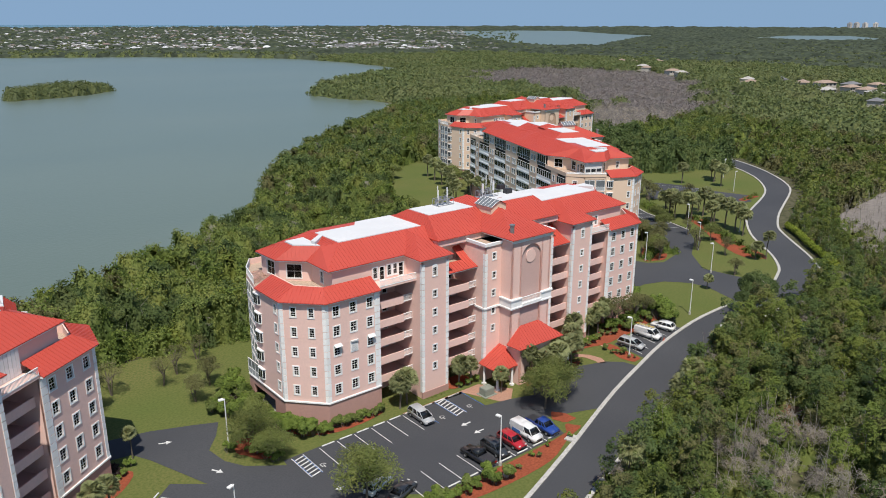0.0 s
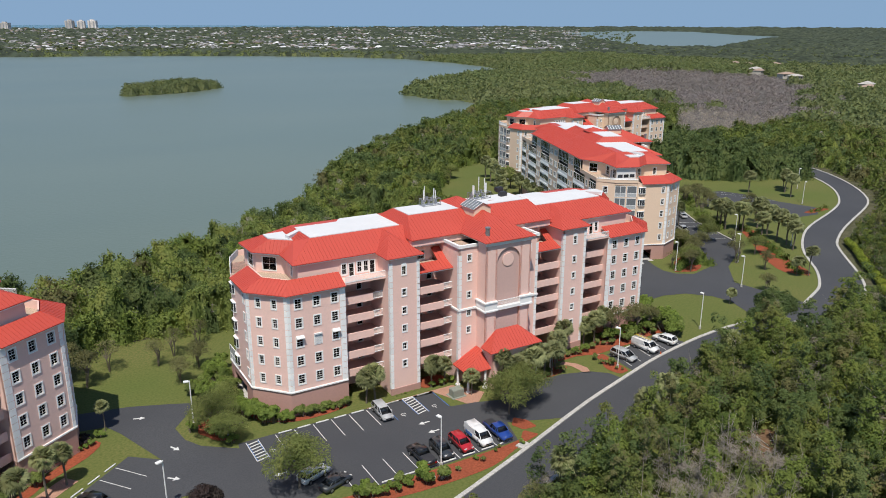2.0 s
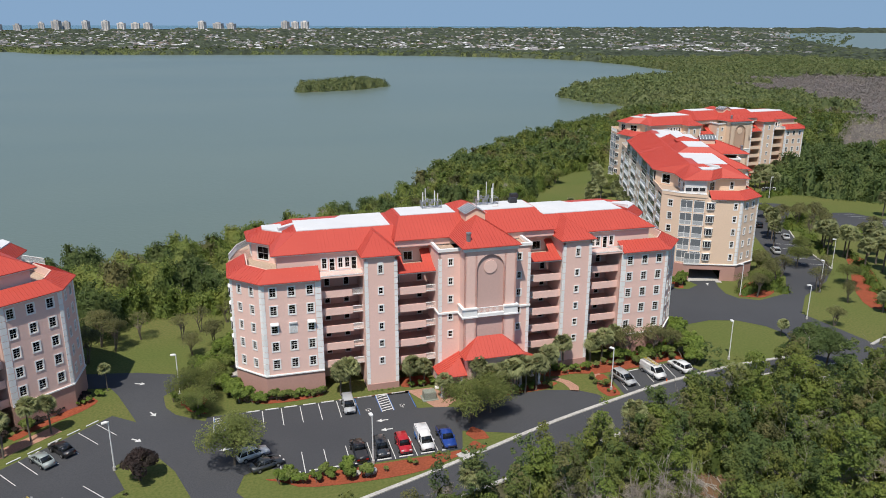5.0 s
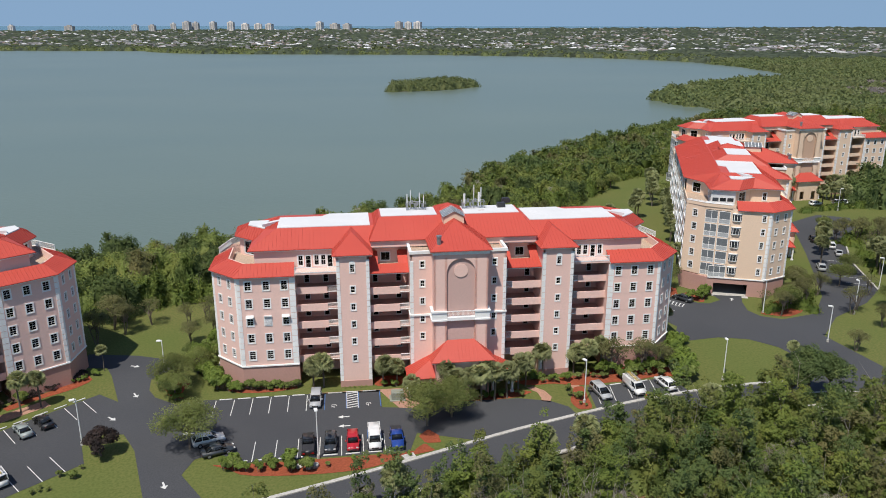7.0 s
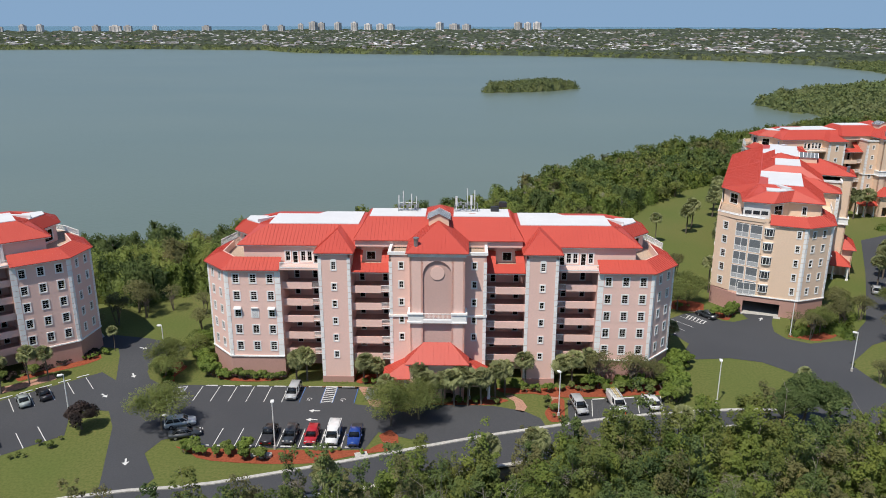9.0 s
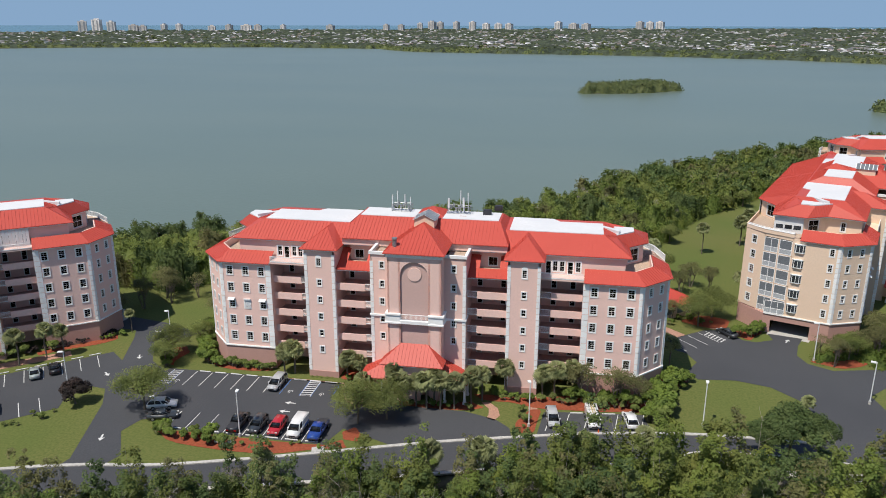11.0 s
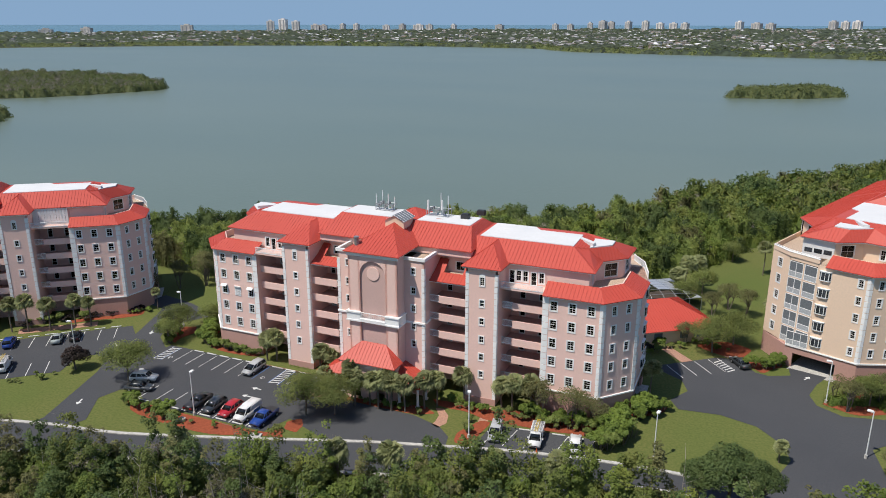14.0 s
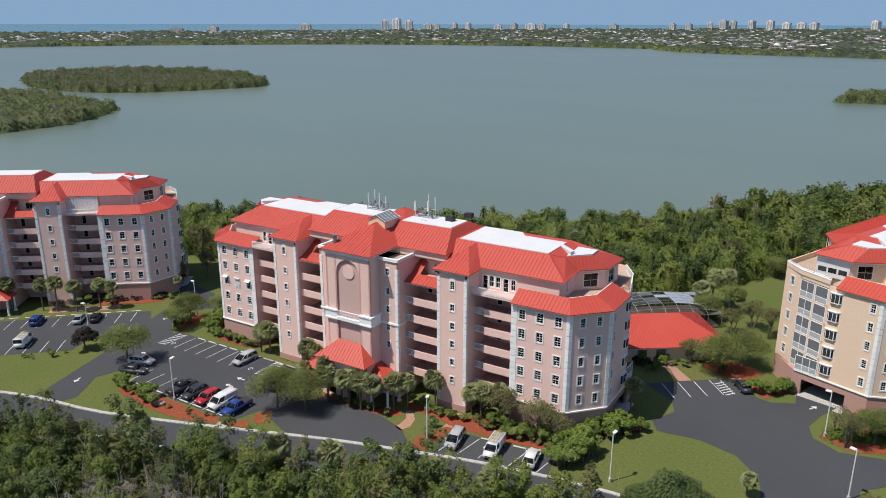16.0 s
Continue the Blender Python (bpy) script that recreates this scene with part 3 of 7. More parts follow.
def wall_bm(p0, p1, z0, z1, holes=(), thick=0.3):
    """A wall from p0 to p1, its outer face to the right of that way, with openings (u, z, w, h) by their middles."""
    bm = bmesh.new()
    p0, p1 = Vector((*p0, 0)), Vector((*p1, 0))
    d = (p1 - p0).normalized()
    back = Vector((-d.y, d.x, 0)) * thick
    long = (p1 - p0).length
    rects = [(u - w / 2, u + w / 2, z - h / 2, z + h / 2) for u, z, w, h in holes]
    us = sorted({0.0, long, *[r[0] for r in rects], *[r[1] for r in rects]})
    zs = sorted({z0, z1, *[r[2] for r in rects], *[r[3] for r in rects]})

    def at(u, z, b=0):
        return p0 + d * u + Vector((0, 0, z)) + back * b

    for ua, ub in zip(us, us[1:]):
        for za, zb in zip(zs, zs[1:]):
            cu, cz = (ua + ub) / 2, (za + zb) / 2
            if any(r[0] < cu < r[1] and r[2] < cz < r[3] for r in rects):
                continue
            face(bm, [at(ua, za), at(ub, za), at(ub, zb), at(ua, zb)])
            face(bm, [at(ub, za, 1), at(ua, za, 1), at(ua, zb, 1), at(ub, zb, 1)])
    for ua, ub, za, zb in rects + [(0.0, long, z0, z1)]:
        for a, b in (((ua, za), (ub, za)), ((ub, za), (ub, zb)), ((ub, zb), (ua, zb)), ((ua, zb), (ua, za))):
            face(bm, [at(*a), at(*a, 1), at(*b, 1), at(*b)])
    bmesh.ops.remove_doubles(bm, verts=bm.verts, dist=0.001)
    return bm


def surround_bm(w, h, arched=False, s=0.15):
    """White moulded surround of a window, in one piece; its outer face looks to -y."""
    bm = wall_bm((-w / 2 - s, -0.07), (w / 2 + s, -0.07), -h / 2 - s, h / 2 + s, [(w / 2 + s, 0, w, h)], 0.17)
    if arched:
        top = h / 2 + s
        pts = [((w / 2 + s) * math.cos(a), top + (w / 2 + s) * 0.75 * math.sin(a)) for a in [math.pi * i / 8 for i in range(9)]]
        lo = [bm.verts.new((px, -0.07, pz)) for px, pz in pts]
        hi = [bm.verts.new((px, 0.10, pz)) for px, pz in pts]
        bm.faces.new(lo)
        bm.faces.new(hi[::-1])
        for i in range(9):
            bm.faces.new((lo[i], hi[i], hi[(i + 1) % 9], lo[(i + 1) % 9]))
        bmesh.ops.remove_doubles(bm, verts=bm.verts, dist=0.001)
    return bm


def sash_bm(w, h, cols=2, rows=4):
    """Sash with its glazing bars, in one piece."""
    bm = wall_bm((-w / 2, 0.05), (w / 2, 0.05), -h / 2, h / 2, [(w / 2, 0, w - 0.12, h - 0.12)], 0.05)
    for i in range(1, cols):
        u = -w / 2 + w * i / cols
        box(bm, u - 0.011, u + 0.011, 0.06, 0.09, -h / 2 + 0.05, h / 2 - 0.05)
    for k in range(1, rows):
        z, t = -h / 2 + h * k / rows, 0.028 if 2 * k == rows else 0.009
        box(bm, -w / 2 + 0.05, w / 2 - 0.05, 0.055, 0.088, z - t, z + t)
    return bm


def pane_bm(w, h):
    bm = bmesh.new()
    box(bm, -w / 2, w / 2, 0.095, 0.105, -h / 2, h / 2)
    return bm


WINDOW_SIZES = {"wing": (1.0, 1.5), "slim": (0.72, 1.4), "tower": (0.68, 1.1), "arched": (0.68, 1.35), "door": (0.85, 2.1), "dormer": (1.5, 1.45), "big": (2.3, 2.2), "french": (0.75, 1.7)}
WINDOWS = {}
for key, (ww, wh) in WINDOW_SIZES.items():
    bars = {"door": (1, 3), "dormer": (2, 1), "big": (2, 2), "tower": (2, 2), "french": (2, 2)}.get(key, (2, 4))
    WINDOWS[key] = (to_mesh("window", surround_bm(ww, wh, key == "arched", 0.1 if key in ("big", "dormer", "door") else 0.17), M["white"]), to_mesh("sash", sash_bm(ww, wh, *bars), M["white"]), to_mesh("pane", pane_bm(ww, wh), M["glass"]))


def shutter_mesh(w, h):
    bm = bmesh.new()
    box(bm, -w / 2 - 0.12, w / 2 + 0.12, -0.3, -0.07, h / 2 + 0.02, h / 2 + 0.24)
    for k in range(10):
        box(bm, -w / 2, w / 2, -0.11, -0.075, -h / 2 + k * h / 10, -h / 2 + (k + 0.85) * h / 10)
    return to_mesh("shutter", bm, M["blind"])


def awning_mesh(w, h):
    bm = bmesh.new()
    prism(bm, [(-w / 2 - 0.12, -0.62), (w / 2 + 0.12, -0.62), (w / 2 + 0.12, -0.07), (-w / 2 - 0.12, -0.07)], h / 2 - 0.02, h / 2 + 0.05)
    for v in bm.verts:
        if v.co.y > -0.1:
            v.co.z += 0.32
    return to_mesh("awning", bm, M["blind"])


SHUTTER, AWNING = shutter_mesh(1.0, 1.5), awning_mesh(1.0, 1.5)


def window(parent, key, x, y, z, turn):
    frame_mesh, sash_mesh, pane_mesh = WINDOWS[key]
    w = piece("window", frame_mesh, parent, pose(x, y, z, 0, 0, turn))
    piece("sash", sash_mesh, w)
    piece("pane", pane_mesh, w)
    return w


def wall(parent, side, p0, p1, z0, z1, cells, material, name="wall"):
    """A wall of one half of the house (side -1 as drawn, 1 mirrored) with its windows. cells: (u, z, kind)."""
    long = math.dist(p0, p1)
    if side > 0:
        p0, p1 = (-p1[0], p1[1]), (-p0[0], p0[1])
        cells = [(long - u, z, k) for u, z, k in cells]
    part(name, wall_bm(p0, p1, z0, z1, [(u, z, *WINDOW_SIZES[k]) for u, z, k in cells]), material, parent)
    dx, dy = (p1[0] - p0[0]) / long, (p1[1] - p0[1]) / long
    turn = math.degrees(math.atan2(dy, dx))
    return [window(parent, k, p0[0] + dx * u, p0[1] + dy * u, z, turn) for u, z, k in cells]


def quoin_mesh(angle):
    """An edge block: two legs round a corner that turns by angle degrees (0: flat on one face)."""
    bm = bmesh.new()
    h = STOREY / 3 - 0.09
    box(bm, -0.48, 0.04, -0.07, 0.03, 0, h)
    box(bm, -0.04, 0.48, -0.07, 0.03, 0, h, pose(0, 0, 0, 0, 0, angle))
    return to_mesh("quoin", bm, M["white"])


QUOINS = {a: quoin_mesh(a) for a in (0, 47.5, 42.5, 90)}


def quoins(parent, x, y, turn, angle, z0, z1):
    k = int((z1 - z0) / (STOREY / 3))
    for i in range(k):
        piece("quoin", QUOINS[angle], parent, pose(x, y, z0 + i * STOREY / 3, 0, 0, turn))


def roof(name, faces, parent, label=""):
    """Metal roof planes in one piece, with raised standing seams running down the slope."""
    bm, sm = bmesh.new(), bmesh.new()
    for pts in faces:
        p = [Vector(q) for q in pts]
        nrm = Vector((0, 0, 0))
        for i in range(len(p)):
            nrm += (p[i] - p[0]).cross(p[(i + 1) % len(p)] - p[0])
        nrm.normalize()
        if nrm.z < 0:
            p, nrm = p[::-1], -nrm
        top = [bm.verts.new(q) for q in p]
        bm.faces.new(top)
        low = [bm.verts.new(q - Vector((0, 0, 0.12))) for q in p]
        bm.faces.new(low[::-1])
        for i in range(len(p)):
            j = (i + 1) % len(p)
            bm.faces.new((top[i], low[i], low[j], top[j]))
        flat = Vector((nrm.x, nrm.y, 0))
        if flat.length < 0.05:
            continue
        down = (flat.normalized() - nrm * flat.normalized().dot(nrm)).normalized()
        across = nrm.cross(down)
        cs = [q.dot(across) for q in p]
        c = math.ceil((min(cs) + 0.1) / 0.6) * 0.6
        while c < max(cs) - 0.1:
            hits = []
            for i in range(len(p)):
                a, b = p[i], p[(i + 1) % len(p)]
                ca, cb = a.dot(across) - c, b.dot(across) - c
                if (ca < 0) != (cb < 0):
                    hits.append(a.lerp(b, ca / (ca - cb)))
            if len(hits) == 2 and (hits[0] - hits[1]).length > 0.3:
                a, b = hits
                o, u = across * 0.028, nrm * 0.055
                v = [sm.verts.new(q) for q in (a - o, a + o, a + o + u, a - o + u, b - o, b + o, b + o + u, b - o + u)]
                for f in ((0, 1, 2, 3), (5, 4, 7, 6), (3, 2, 6, 7), (1, 5, 6, 2), (4, 0, 3, 7)):
                    sm.faces.new([v[i] for i in f])
            c += 0.6
    bmesh.ops.remove_doubles(bm, verts=bm.verts, dist=0.001)
    ob = part(name, bm, M["red"], parent, label)
    tagged(part("roof_seams", sm, M["red"], ob), kind="stuff")
    return ob


def mirrored(faces):
    return faces + [[(-x, y, z) for x, y, z in f] for f in faces]


def balustrade_bm(p0, p1, z0, z1, gap=0.16):
    """A white rail with balusters from p0 to p1."""
    bm = bmesh.new()
    d = Vector((p1[0] - p0[0], p1[1] - p0[1], 0))
    m = Matrix.Translation((*p0, 0)) @ pose(0, 0, 0, 0, 0, math.degrees(math.atan2(d.y, d.x)))
    box(bm, 0, d.length, -0.06, 0.06, z1 - 0.1, z1, m)
    box(bm, 0, d.length, -0.05, 0.05, z0, z0 + 0.1, m)
    k = max(2, int(d.length / gap))
    for i in range(k + 1):
        u = d.length * i / k
        box(bm, u - 0.025, u + 0.025, -0.025, 0.025, z0, z1, m)
    return bm


def lanai(parent, x, y, z, turn, w, h, panes=3, screen="lanai", rail="lanai_rail"):
    """A glazed porch bay: white frame, screens in dark tint and a low white rail panel."""
    bm = bmesh.new()
    for u in [-w / 2 + w * i / panes for i in range(panes + 1)]:
        box(bm, u - 0.05, u + 0.05, -0.035, 0.05, 0, h)
    for zz in (0, 0.95, h):
        box(bm, -w / 2, w / 2, -0.05, 0.05, zz - 0.05, zz + 0.05)
    bay = part("lanai_frame", bm, M["white"], parent)
    bay.matrix_basis = pose(x, y, z, 0, 0, turn)
    bm = bmesh.new()
    box(bm, -w / 2, w / 2, 0.0, 0.03, 0.95, h)
    piece("screen", to_mesh("screen", bm, M[screen]), bay)
    bm = bmesh.new()
    box(bm, -w / 2, w / 2, -0.02, 0.02, 0.05, 0.92)
    piece("rail_panel", to_mesh("rail_panel", bm, M[rail]), bay)
    return bay


M["lanai_rail"] = mat("pale_lanai_rail", (0.50, 0.52, 0.53), (0.42, 0.44, 0.45), 0.6, 0.5, 5.0, 0.05)

# darker stucco: arch panels' own paint; on balcony recess slabs, shade put into colour
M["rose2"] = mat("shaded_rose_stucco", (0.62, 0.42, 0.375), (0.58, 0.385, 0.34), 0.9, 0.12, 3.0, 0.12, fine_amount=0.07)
M["tan2"] = mat("tan_stucco", (0.58, 0.39, 0.28), (0.54, 0.355, 0.255), 0.9, 0.12, 3.0, 0.12, fine_amount=0.07)
END_TURN = math.degrees(math.atan2(5.6, -1.45))


def on_end(u):
    """A place on the slanting porch front at the end of a wing, u metres along it."""
    return (-40.35 + 0.2507 * u, 14.6 + 0.968 * u)


EAVE_FRONT, EAVE_BACK, EAVE_Z, FLAT_Z = 3.4, 24.4, 23.5, 26.0


LAKE_PORCHES = ((-36.0, -31.0), (-27.5, -18.5), (-13.5, -4.5))
LAKE_PIERS = ((-36.5, -36.0), (-31.0, -27.5), (-18.5, -13.5), (-4.5, 0.0))


def apartment_building(m, wall_mat, label):
    house = thing("apartment_building", m, label, "apartment building", "lakeside apartment buildings")
    rows = [FLOOR_1 + 1.8 + STOREY * k for k in range(5)]
    for s in (-1, 1):
        def fx(p):
            return (p[0] * -s, p[1])

        # podium of darker stucco and its white band
        base = [(-26.5, 24.0), (-26.5, 1.56), (-35.8, 1.56), (-40.35, 6.5), (-40.35, 8.0), (-31.0, 8.0), (-31.0, 18.5), (-40.35, 18.5), (-38.9, 20.6), (-36.5, 24.0)]
        bm = bmesh.new()
        prism(bm, [fx(p) for p in base], -0.3, 3.9)
        part("podium", bm, M["rose"], house, "dusky rose garage podium")
        ends = [fx((-40.35, 18.5)), fx((-40.35, 8.0))]
        part("garage_front", wall_bm(*(ends if s < 0 else ends[::-1]), -0.3, 4.0, [(5.1, 1.2, 7.2, 3.0)], 0.4), M["rose"], house, "garage front with a wide dark opening")
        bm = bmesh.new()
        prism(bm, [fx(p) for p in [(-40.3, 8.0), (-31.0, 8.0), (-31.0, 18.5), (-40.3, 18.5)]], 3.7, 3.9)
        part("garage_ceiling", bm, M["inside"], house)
        bm = bmesh.new()
        prism(bm, [fx(p) for p in [(-41.6, 9.4), (-31.0, 9.4), (-31.0, 17.2), (-41.6, 17.2)]], -0.1, 0.02)
        part("garage_ramp", bm, M["concrete"], house)
        bm = bmesh.new()
        prism(bm, [fx(p) for p in [(-26.5, 1.7), (-26.5, 1.38), (-35.9, 1.38), (-40.53, 6.42), (-40.53, 18.4), (-40.2, 18.4), (-40.2, 6.6), (-35.7, 1.7)]], 3.9, 4.12)
        part("band", bm, M["white"], house)
        # wing walls, counter-clockwise
        fronts = wall(house, s, (-35.8, 1.56), (-26.5, 1.56), 4.1, WALL_TOP, [(u, z, "wing") for u in (1.73, 4.62, 7.51) for z in rows], wall_mat)
        wall(house, s, (-40.35, 6.5), (-35.8, 1.56), 4.1, WALL_TOP, [(u, z, "slim") for u in (1.95, 4.6) for z in rows], wall_mat)
        wall(house, s, (-40.35, 14.6), (-40.35, 6.5), 4.1, WALL_TOP, [(u, z, "slim") for u in (6.7,) for z in rows], wall_mat)
        # shutters and awnings on the middle row of one wing
        if s < 0:
            for k, w in enumerate(fronts):
                if k % 5 == 2:
                    piece("shutter" if k == 7 else "awning", SHUTTER if k == 7 else AWNING, w)
        # bay windows and porches on the end wall
        for z in rows:
            bm = bmesh.new()
            prism(bm, [fx(p) for p in [(-40.34, 12.5), (-40.72, 12.85), (-40.72, 14.15), (-40.34, 14.5)]], z - 0.85, z + 0.8)
            prism(bm, [fx(p) for p in [(-40.34, 12.4), (-40.8, 12.8), (-40.8, 14.2), (-40.34, 14.6)]], z + 0.8, z + 0.9)
            bay = part("bay_window", bm, M["white"], house)
            for pa, pb in (((-40.73, 12.93), (-40.73, 13.46)), ((-40.73, 13.54), (-40.73, 14.07)), ((-40.44, 12.58), (-40.67, 12.79)), ((-40.67, 14.21), (-40.44, 14.42))):
                bm = bmesh.new()
                prism(bm, [fx(p) for p in (pa, pb, (pb[0] - 0.015, pb[1]), (pa[0] - 0.015, pa[1]))], z - 0.66, z + 0.66)
                piece("pane", to_mesh("pane", bm, M["pane_dark"]), bay)
        for ua, ub in ((0.0, 0.35), (5.6, 5.785)):
            ends = [on_end(ub), on_end(ua)]
            part("end_pier", wall_bm(*([fx(p) for p in ends] if s < 0 else [fx(p) for p in ends[::-1]]), 4.1, 20.0), wall_mat, house)
        for k in range(5):
            z = FLOOR_1 + STOREY * k
            for ua, ub in ((0.35, 2.65), (3.0, 5.6)):
                lanai(house, *fx(on_end((ua + ub) / 2)), z + 0.15, END_TURN * s, ub - ua, STOREY - 0.35, 1 if ua < 1 else 2)
            bm = bmesh.new()
            prism(bm, [fx(p) for p in (on_end(-0.02), on_end(5.8), (-36.0, 20.2), (-36.0, 14.6))], z - 0.18, z + 0.12)
            part("slab", bm, wall_mat, house)
            bm = bmesh.new()
            prism(bm, [fx(p) for p in (on_end(2.65), on_end(3.0), (on_end(3.0)[0] + 0.35, on_end(3.0)[1]), (on_end(2.65)[0] + 0.35, on_end(2.65)[1]))], z + 0.12, z + STOREY - 0.18)
            part("pier", bm, wall_mat, house)
        bm = bmesh.new()
        prism(bm, [fx(p) for p in (on_end(0.2), on_end(5.85), (-36.0, 20.3), (-36.0, 14.8))], WALL_TOP - 0.55, WALL_TOP + 0.1)
        part("fascia", bm, wall_mat, house)
        # the lowest porch is a cage that stands out over the podium
        cage_z = FLOOR_1 + 0.15
        lanai(house, -40.42 * -s, 16.6, cage_z, 90 * s, 3.6, STOREY - 0.6, 3)
        # lake side: chamfered corner and glazed porches along the back
        for k in range(5):
            z = FLOOR_1 + STOREY * k
            for xa, xb in LAKE_PORCHES:
                lanai(house, (xa + xb) / 2 * -s, 24.0, z + 0.15, 180, xb - xa, STOREY - 0.35, round((xb - xa) / 1.35), "pane_dark", "white")
                bm = bmesh.new()
                box(bm, *sorted((xa * -s, xb * -s)), 24.0, 24.16, z - 0.28, z + 0.22)
                part("band", bm, M["white"], house)
            bm = bmesh.new()
            prism(bm, [fx(p) for p in [(0, 21.5), (-36.5, 21.5), (-36.5, 24.02), (0, 24.02)]], z - 0.2, z + 0.12)
            part("slab", bm, wall_mat, house)
        for xa, xb in LAKE_PIERS:
            cells = [(u, z, "wing") for z in rows + ([21.5] if xb > -25 else []) for u in (((xb - xa) / 2,) if xb - xa < 4.5 else (1.5, xb - xa - 1.5))] if xb - xa > 2 else []
            wall(house, s, (xb, 24.05), (xa, 24.05), 4.1, WALL_TOP if xb < -25 else 23.3, cells, wall_mat)
        for xa, xb in ((-23.8, -18.5), (-13.5, -4.5)):
            lanai(house, (xa + xb) / 2 * -s, 24.0, 20.1, 180, xb - xa, 3.1, round((xb - xa) / 1.35), "pane_dark", "pane_dark")
        bm = bmesh.new()
        prism(bm, [fx(p) for p in [(-36.5, 24.08), (-36.5, 23.88), (-23.9, 23.88), (-23.9, 24.08)]], 19.9, 20.9)
        part("terrace_parapet", bm, wall_mat, house)
        for p0, p1 in (((-36.5, 24.0), (-38.9, 20.2)),):
            wall(house, s, p0, p1, 4.1, WALL_TOP, [(2.2, z, "wing") for z in rows], wall_mat)
        # recess between wing and tower: back wall, slabs, parapets
        wall(house, s, (-26.5, 7.2), (-19.7, 7.2), 0, WALL_TOP, [(u, FLOOR_1 + STOREY * k + 1.2, "door") for k in range(5) for u in (1.6, 4.8)], wall_mat)
        wall(house, s, (-26.5, 1.6), (-26.5, 7.2), 0, WALL_TOP, [], wall_mat)
        for k in range(5):
            z = FLOOR_1 + STOREY * k
            bm = bmesh.new()
            box(bm, *sorted((-26.5 * -s, -19.7 * -s)), 2.62, 7.2, z - 0.22, z)
            # slab coloured darker than the walls to deepen the recess's shade
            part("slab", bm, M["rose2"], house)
            bm = bmesh.new()
            box(bm, *sorted((-26.48 * -s, -21.4 * -s)), 2.5, 2.66, z - 0.26, z + 0.98)
            part("parapet", bm, wall_mat, house)
            tagged(part("railing", balustrade_bm((-21.4 * -s, 2.58), (-19.75 * -s, 2.58), z - 0.05, z + 1.05), M["white"], house), kind="stuff")
        # penthouse terrace over the recess
        bm = bmesh.new()
        box(bm, *sorted((-26.55 * -s, -19.7 * -s)), 1.4, 7.2, 19.72, 20.05)
        part("terrace_slab", bm, wall_mat, house)
        tagged(part("railing", balustrade_bm(fx((-26.45, 1.42)), fx((-19.75, 1.42)), 20.05, 21.05), M["white"], house), kind="stuff")
        # tower
        tz = [5.19 + 3.048 * k for k in range(5)]
        wall(house, s, (-19.7, 0), (-14.5, 0), 0, 23.4, [(2.5, z, "tower") for z in tz] + [(2.5, 21.0, "arched")], wall_mat)
        wall(house, s, (-14.5, 0), (-14.5, 7.0), 0, 23.4, [], wall_mat)
        wall(house, s, (-19.7, 7.4), (-19.7, 0), 0, 23.4, [], wall_mat)
        bm = bmesh.new()
        box(bm, *sorted((-19.78 * -s, -14.42 * -s)), -0.09, 0.0, 0, 1.1)
        part("plinth", bm, M["rose"], house)
        # recess between tower and centre
        wall(house, s, (-14.5, 6.0), (-7.9, 6.0), 0, WALL_TOP, [(u, FLOOR_1 + STOREY * k + 1.2, "door") for k in range(5) for u in (1.2, 5.2)], wall_mat)
        for k in range(5):
            z = FLOOR_1 + STOREY * k
            bm = bmesh.new()
            box(bm, *sorted((-14.5 * -s, -7.9 * -s)), 0.9, 6.0, z - 0.22, z)
            # here too the darker slab colour stands in for recess shade
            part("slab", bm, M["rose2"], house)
            bm = bmesh.new()
            box(bm, *sorted((-14.5 * -s, -9.5 * -s)), 0.78, 0.94, z - 0.26, z + 0.98)
            part("parapet", bm, wall_mat, house)
            tagged(part("railing", balustrade_bm((-9.5 * -s, 0.86), (-7.92 * -s, 0.86), z - 0.05, z + 1.05), M["white"], house), kind="stuff")
        # dormer over that recess
        wall(house, s, (-13.2, 5.0), (-9.4, 5.0), 20.2, 23.3, [(1.65, 21.3, "dormer")], wall_mat)
        bm = bmesh.new()
        box(bm, *sorted((-13.2 * -s, -9.4 * -s)), 2.6, 5.0, 20.05, 20.2)
        part("dormer_floor", bm, M["tile"], house)
        # centre side block
        cz = [9.15, 12.2, 15.3, 18.35, 21.6]
        wall(house, s, (-7.9, -1.3), (-4.4, -1.3), 0, 23.4, [(1.95, z, "tower") for z in cz], wall_mat)
        wall(house, s, (-7.9, 6.0), (-7.9, -1.3), 0, 23.4, [], wall_mat)
        bm = bmesh.new()
        prism(bm, [fx(p) for p in [(-8.1, 3.6), (-8.1, -1.5), (-4.38, -1.5), (-4.38, -1.1), (-7.65, -1.1), (-7.65, 3.6)]], 23.42, 23.9)
        part("parapet_cap", bm, M["white"], house)
        bm = bmesh.new()
        prism(bm, [fx(p) for p in [(-8.1, 1.0), (-8.1, -1.5), (-4.7, -1.5), (-4.7, -1.27), (-7.87, -1.27), (-7.87, 1.0)]], 12.75, 13.05)
        part("string_course", bm, M["white"], house)
        bm = bmesh.new()
        box(bm, *sorted((-7.8 * -s, -4.5 * -s)), -1.0, 3.4, 22.95, 23.15)
        part("roof_terrace", bm, M["tile"], house)
        # centre bay pier
        wall(house, s, (-4.4, -3.9), (-2.3, -3.9), 0, 24.6, [], wall_mat)
        wall(house, s, (-4.4, -1.3), (-4.4, -3.9), 0, 24.6, [], wall_mat)
        wall(house, s, (-2.3, -3.9), (-2.3, -3.2), 0, 24.6, [], wall_mat)
        bm = bmesh.new()
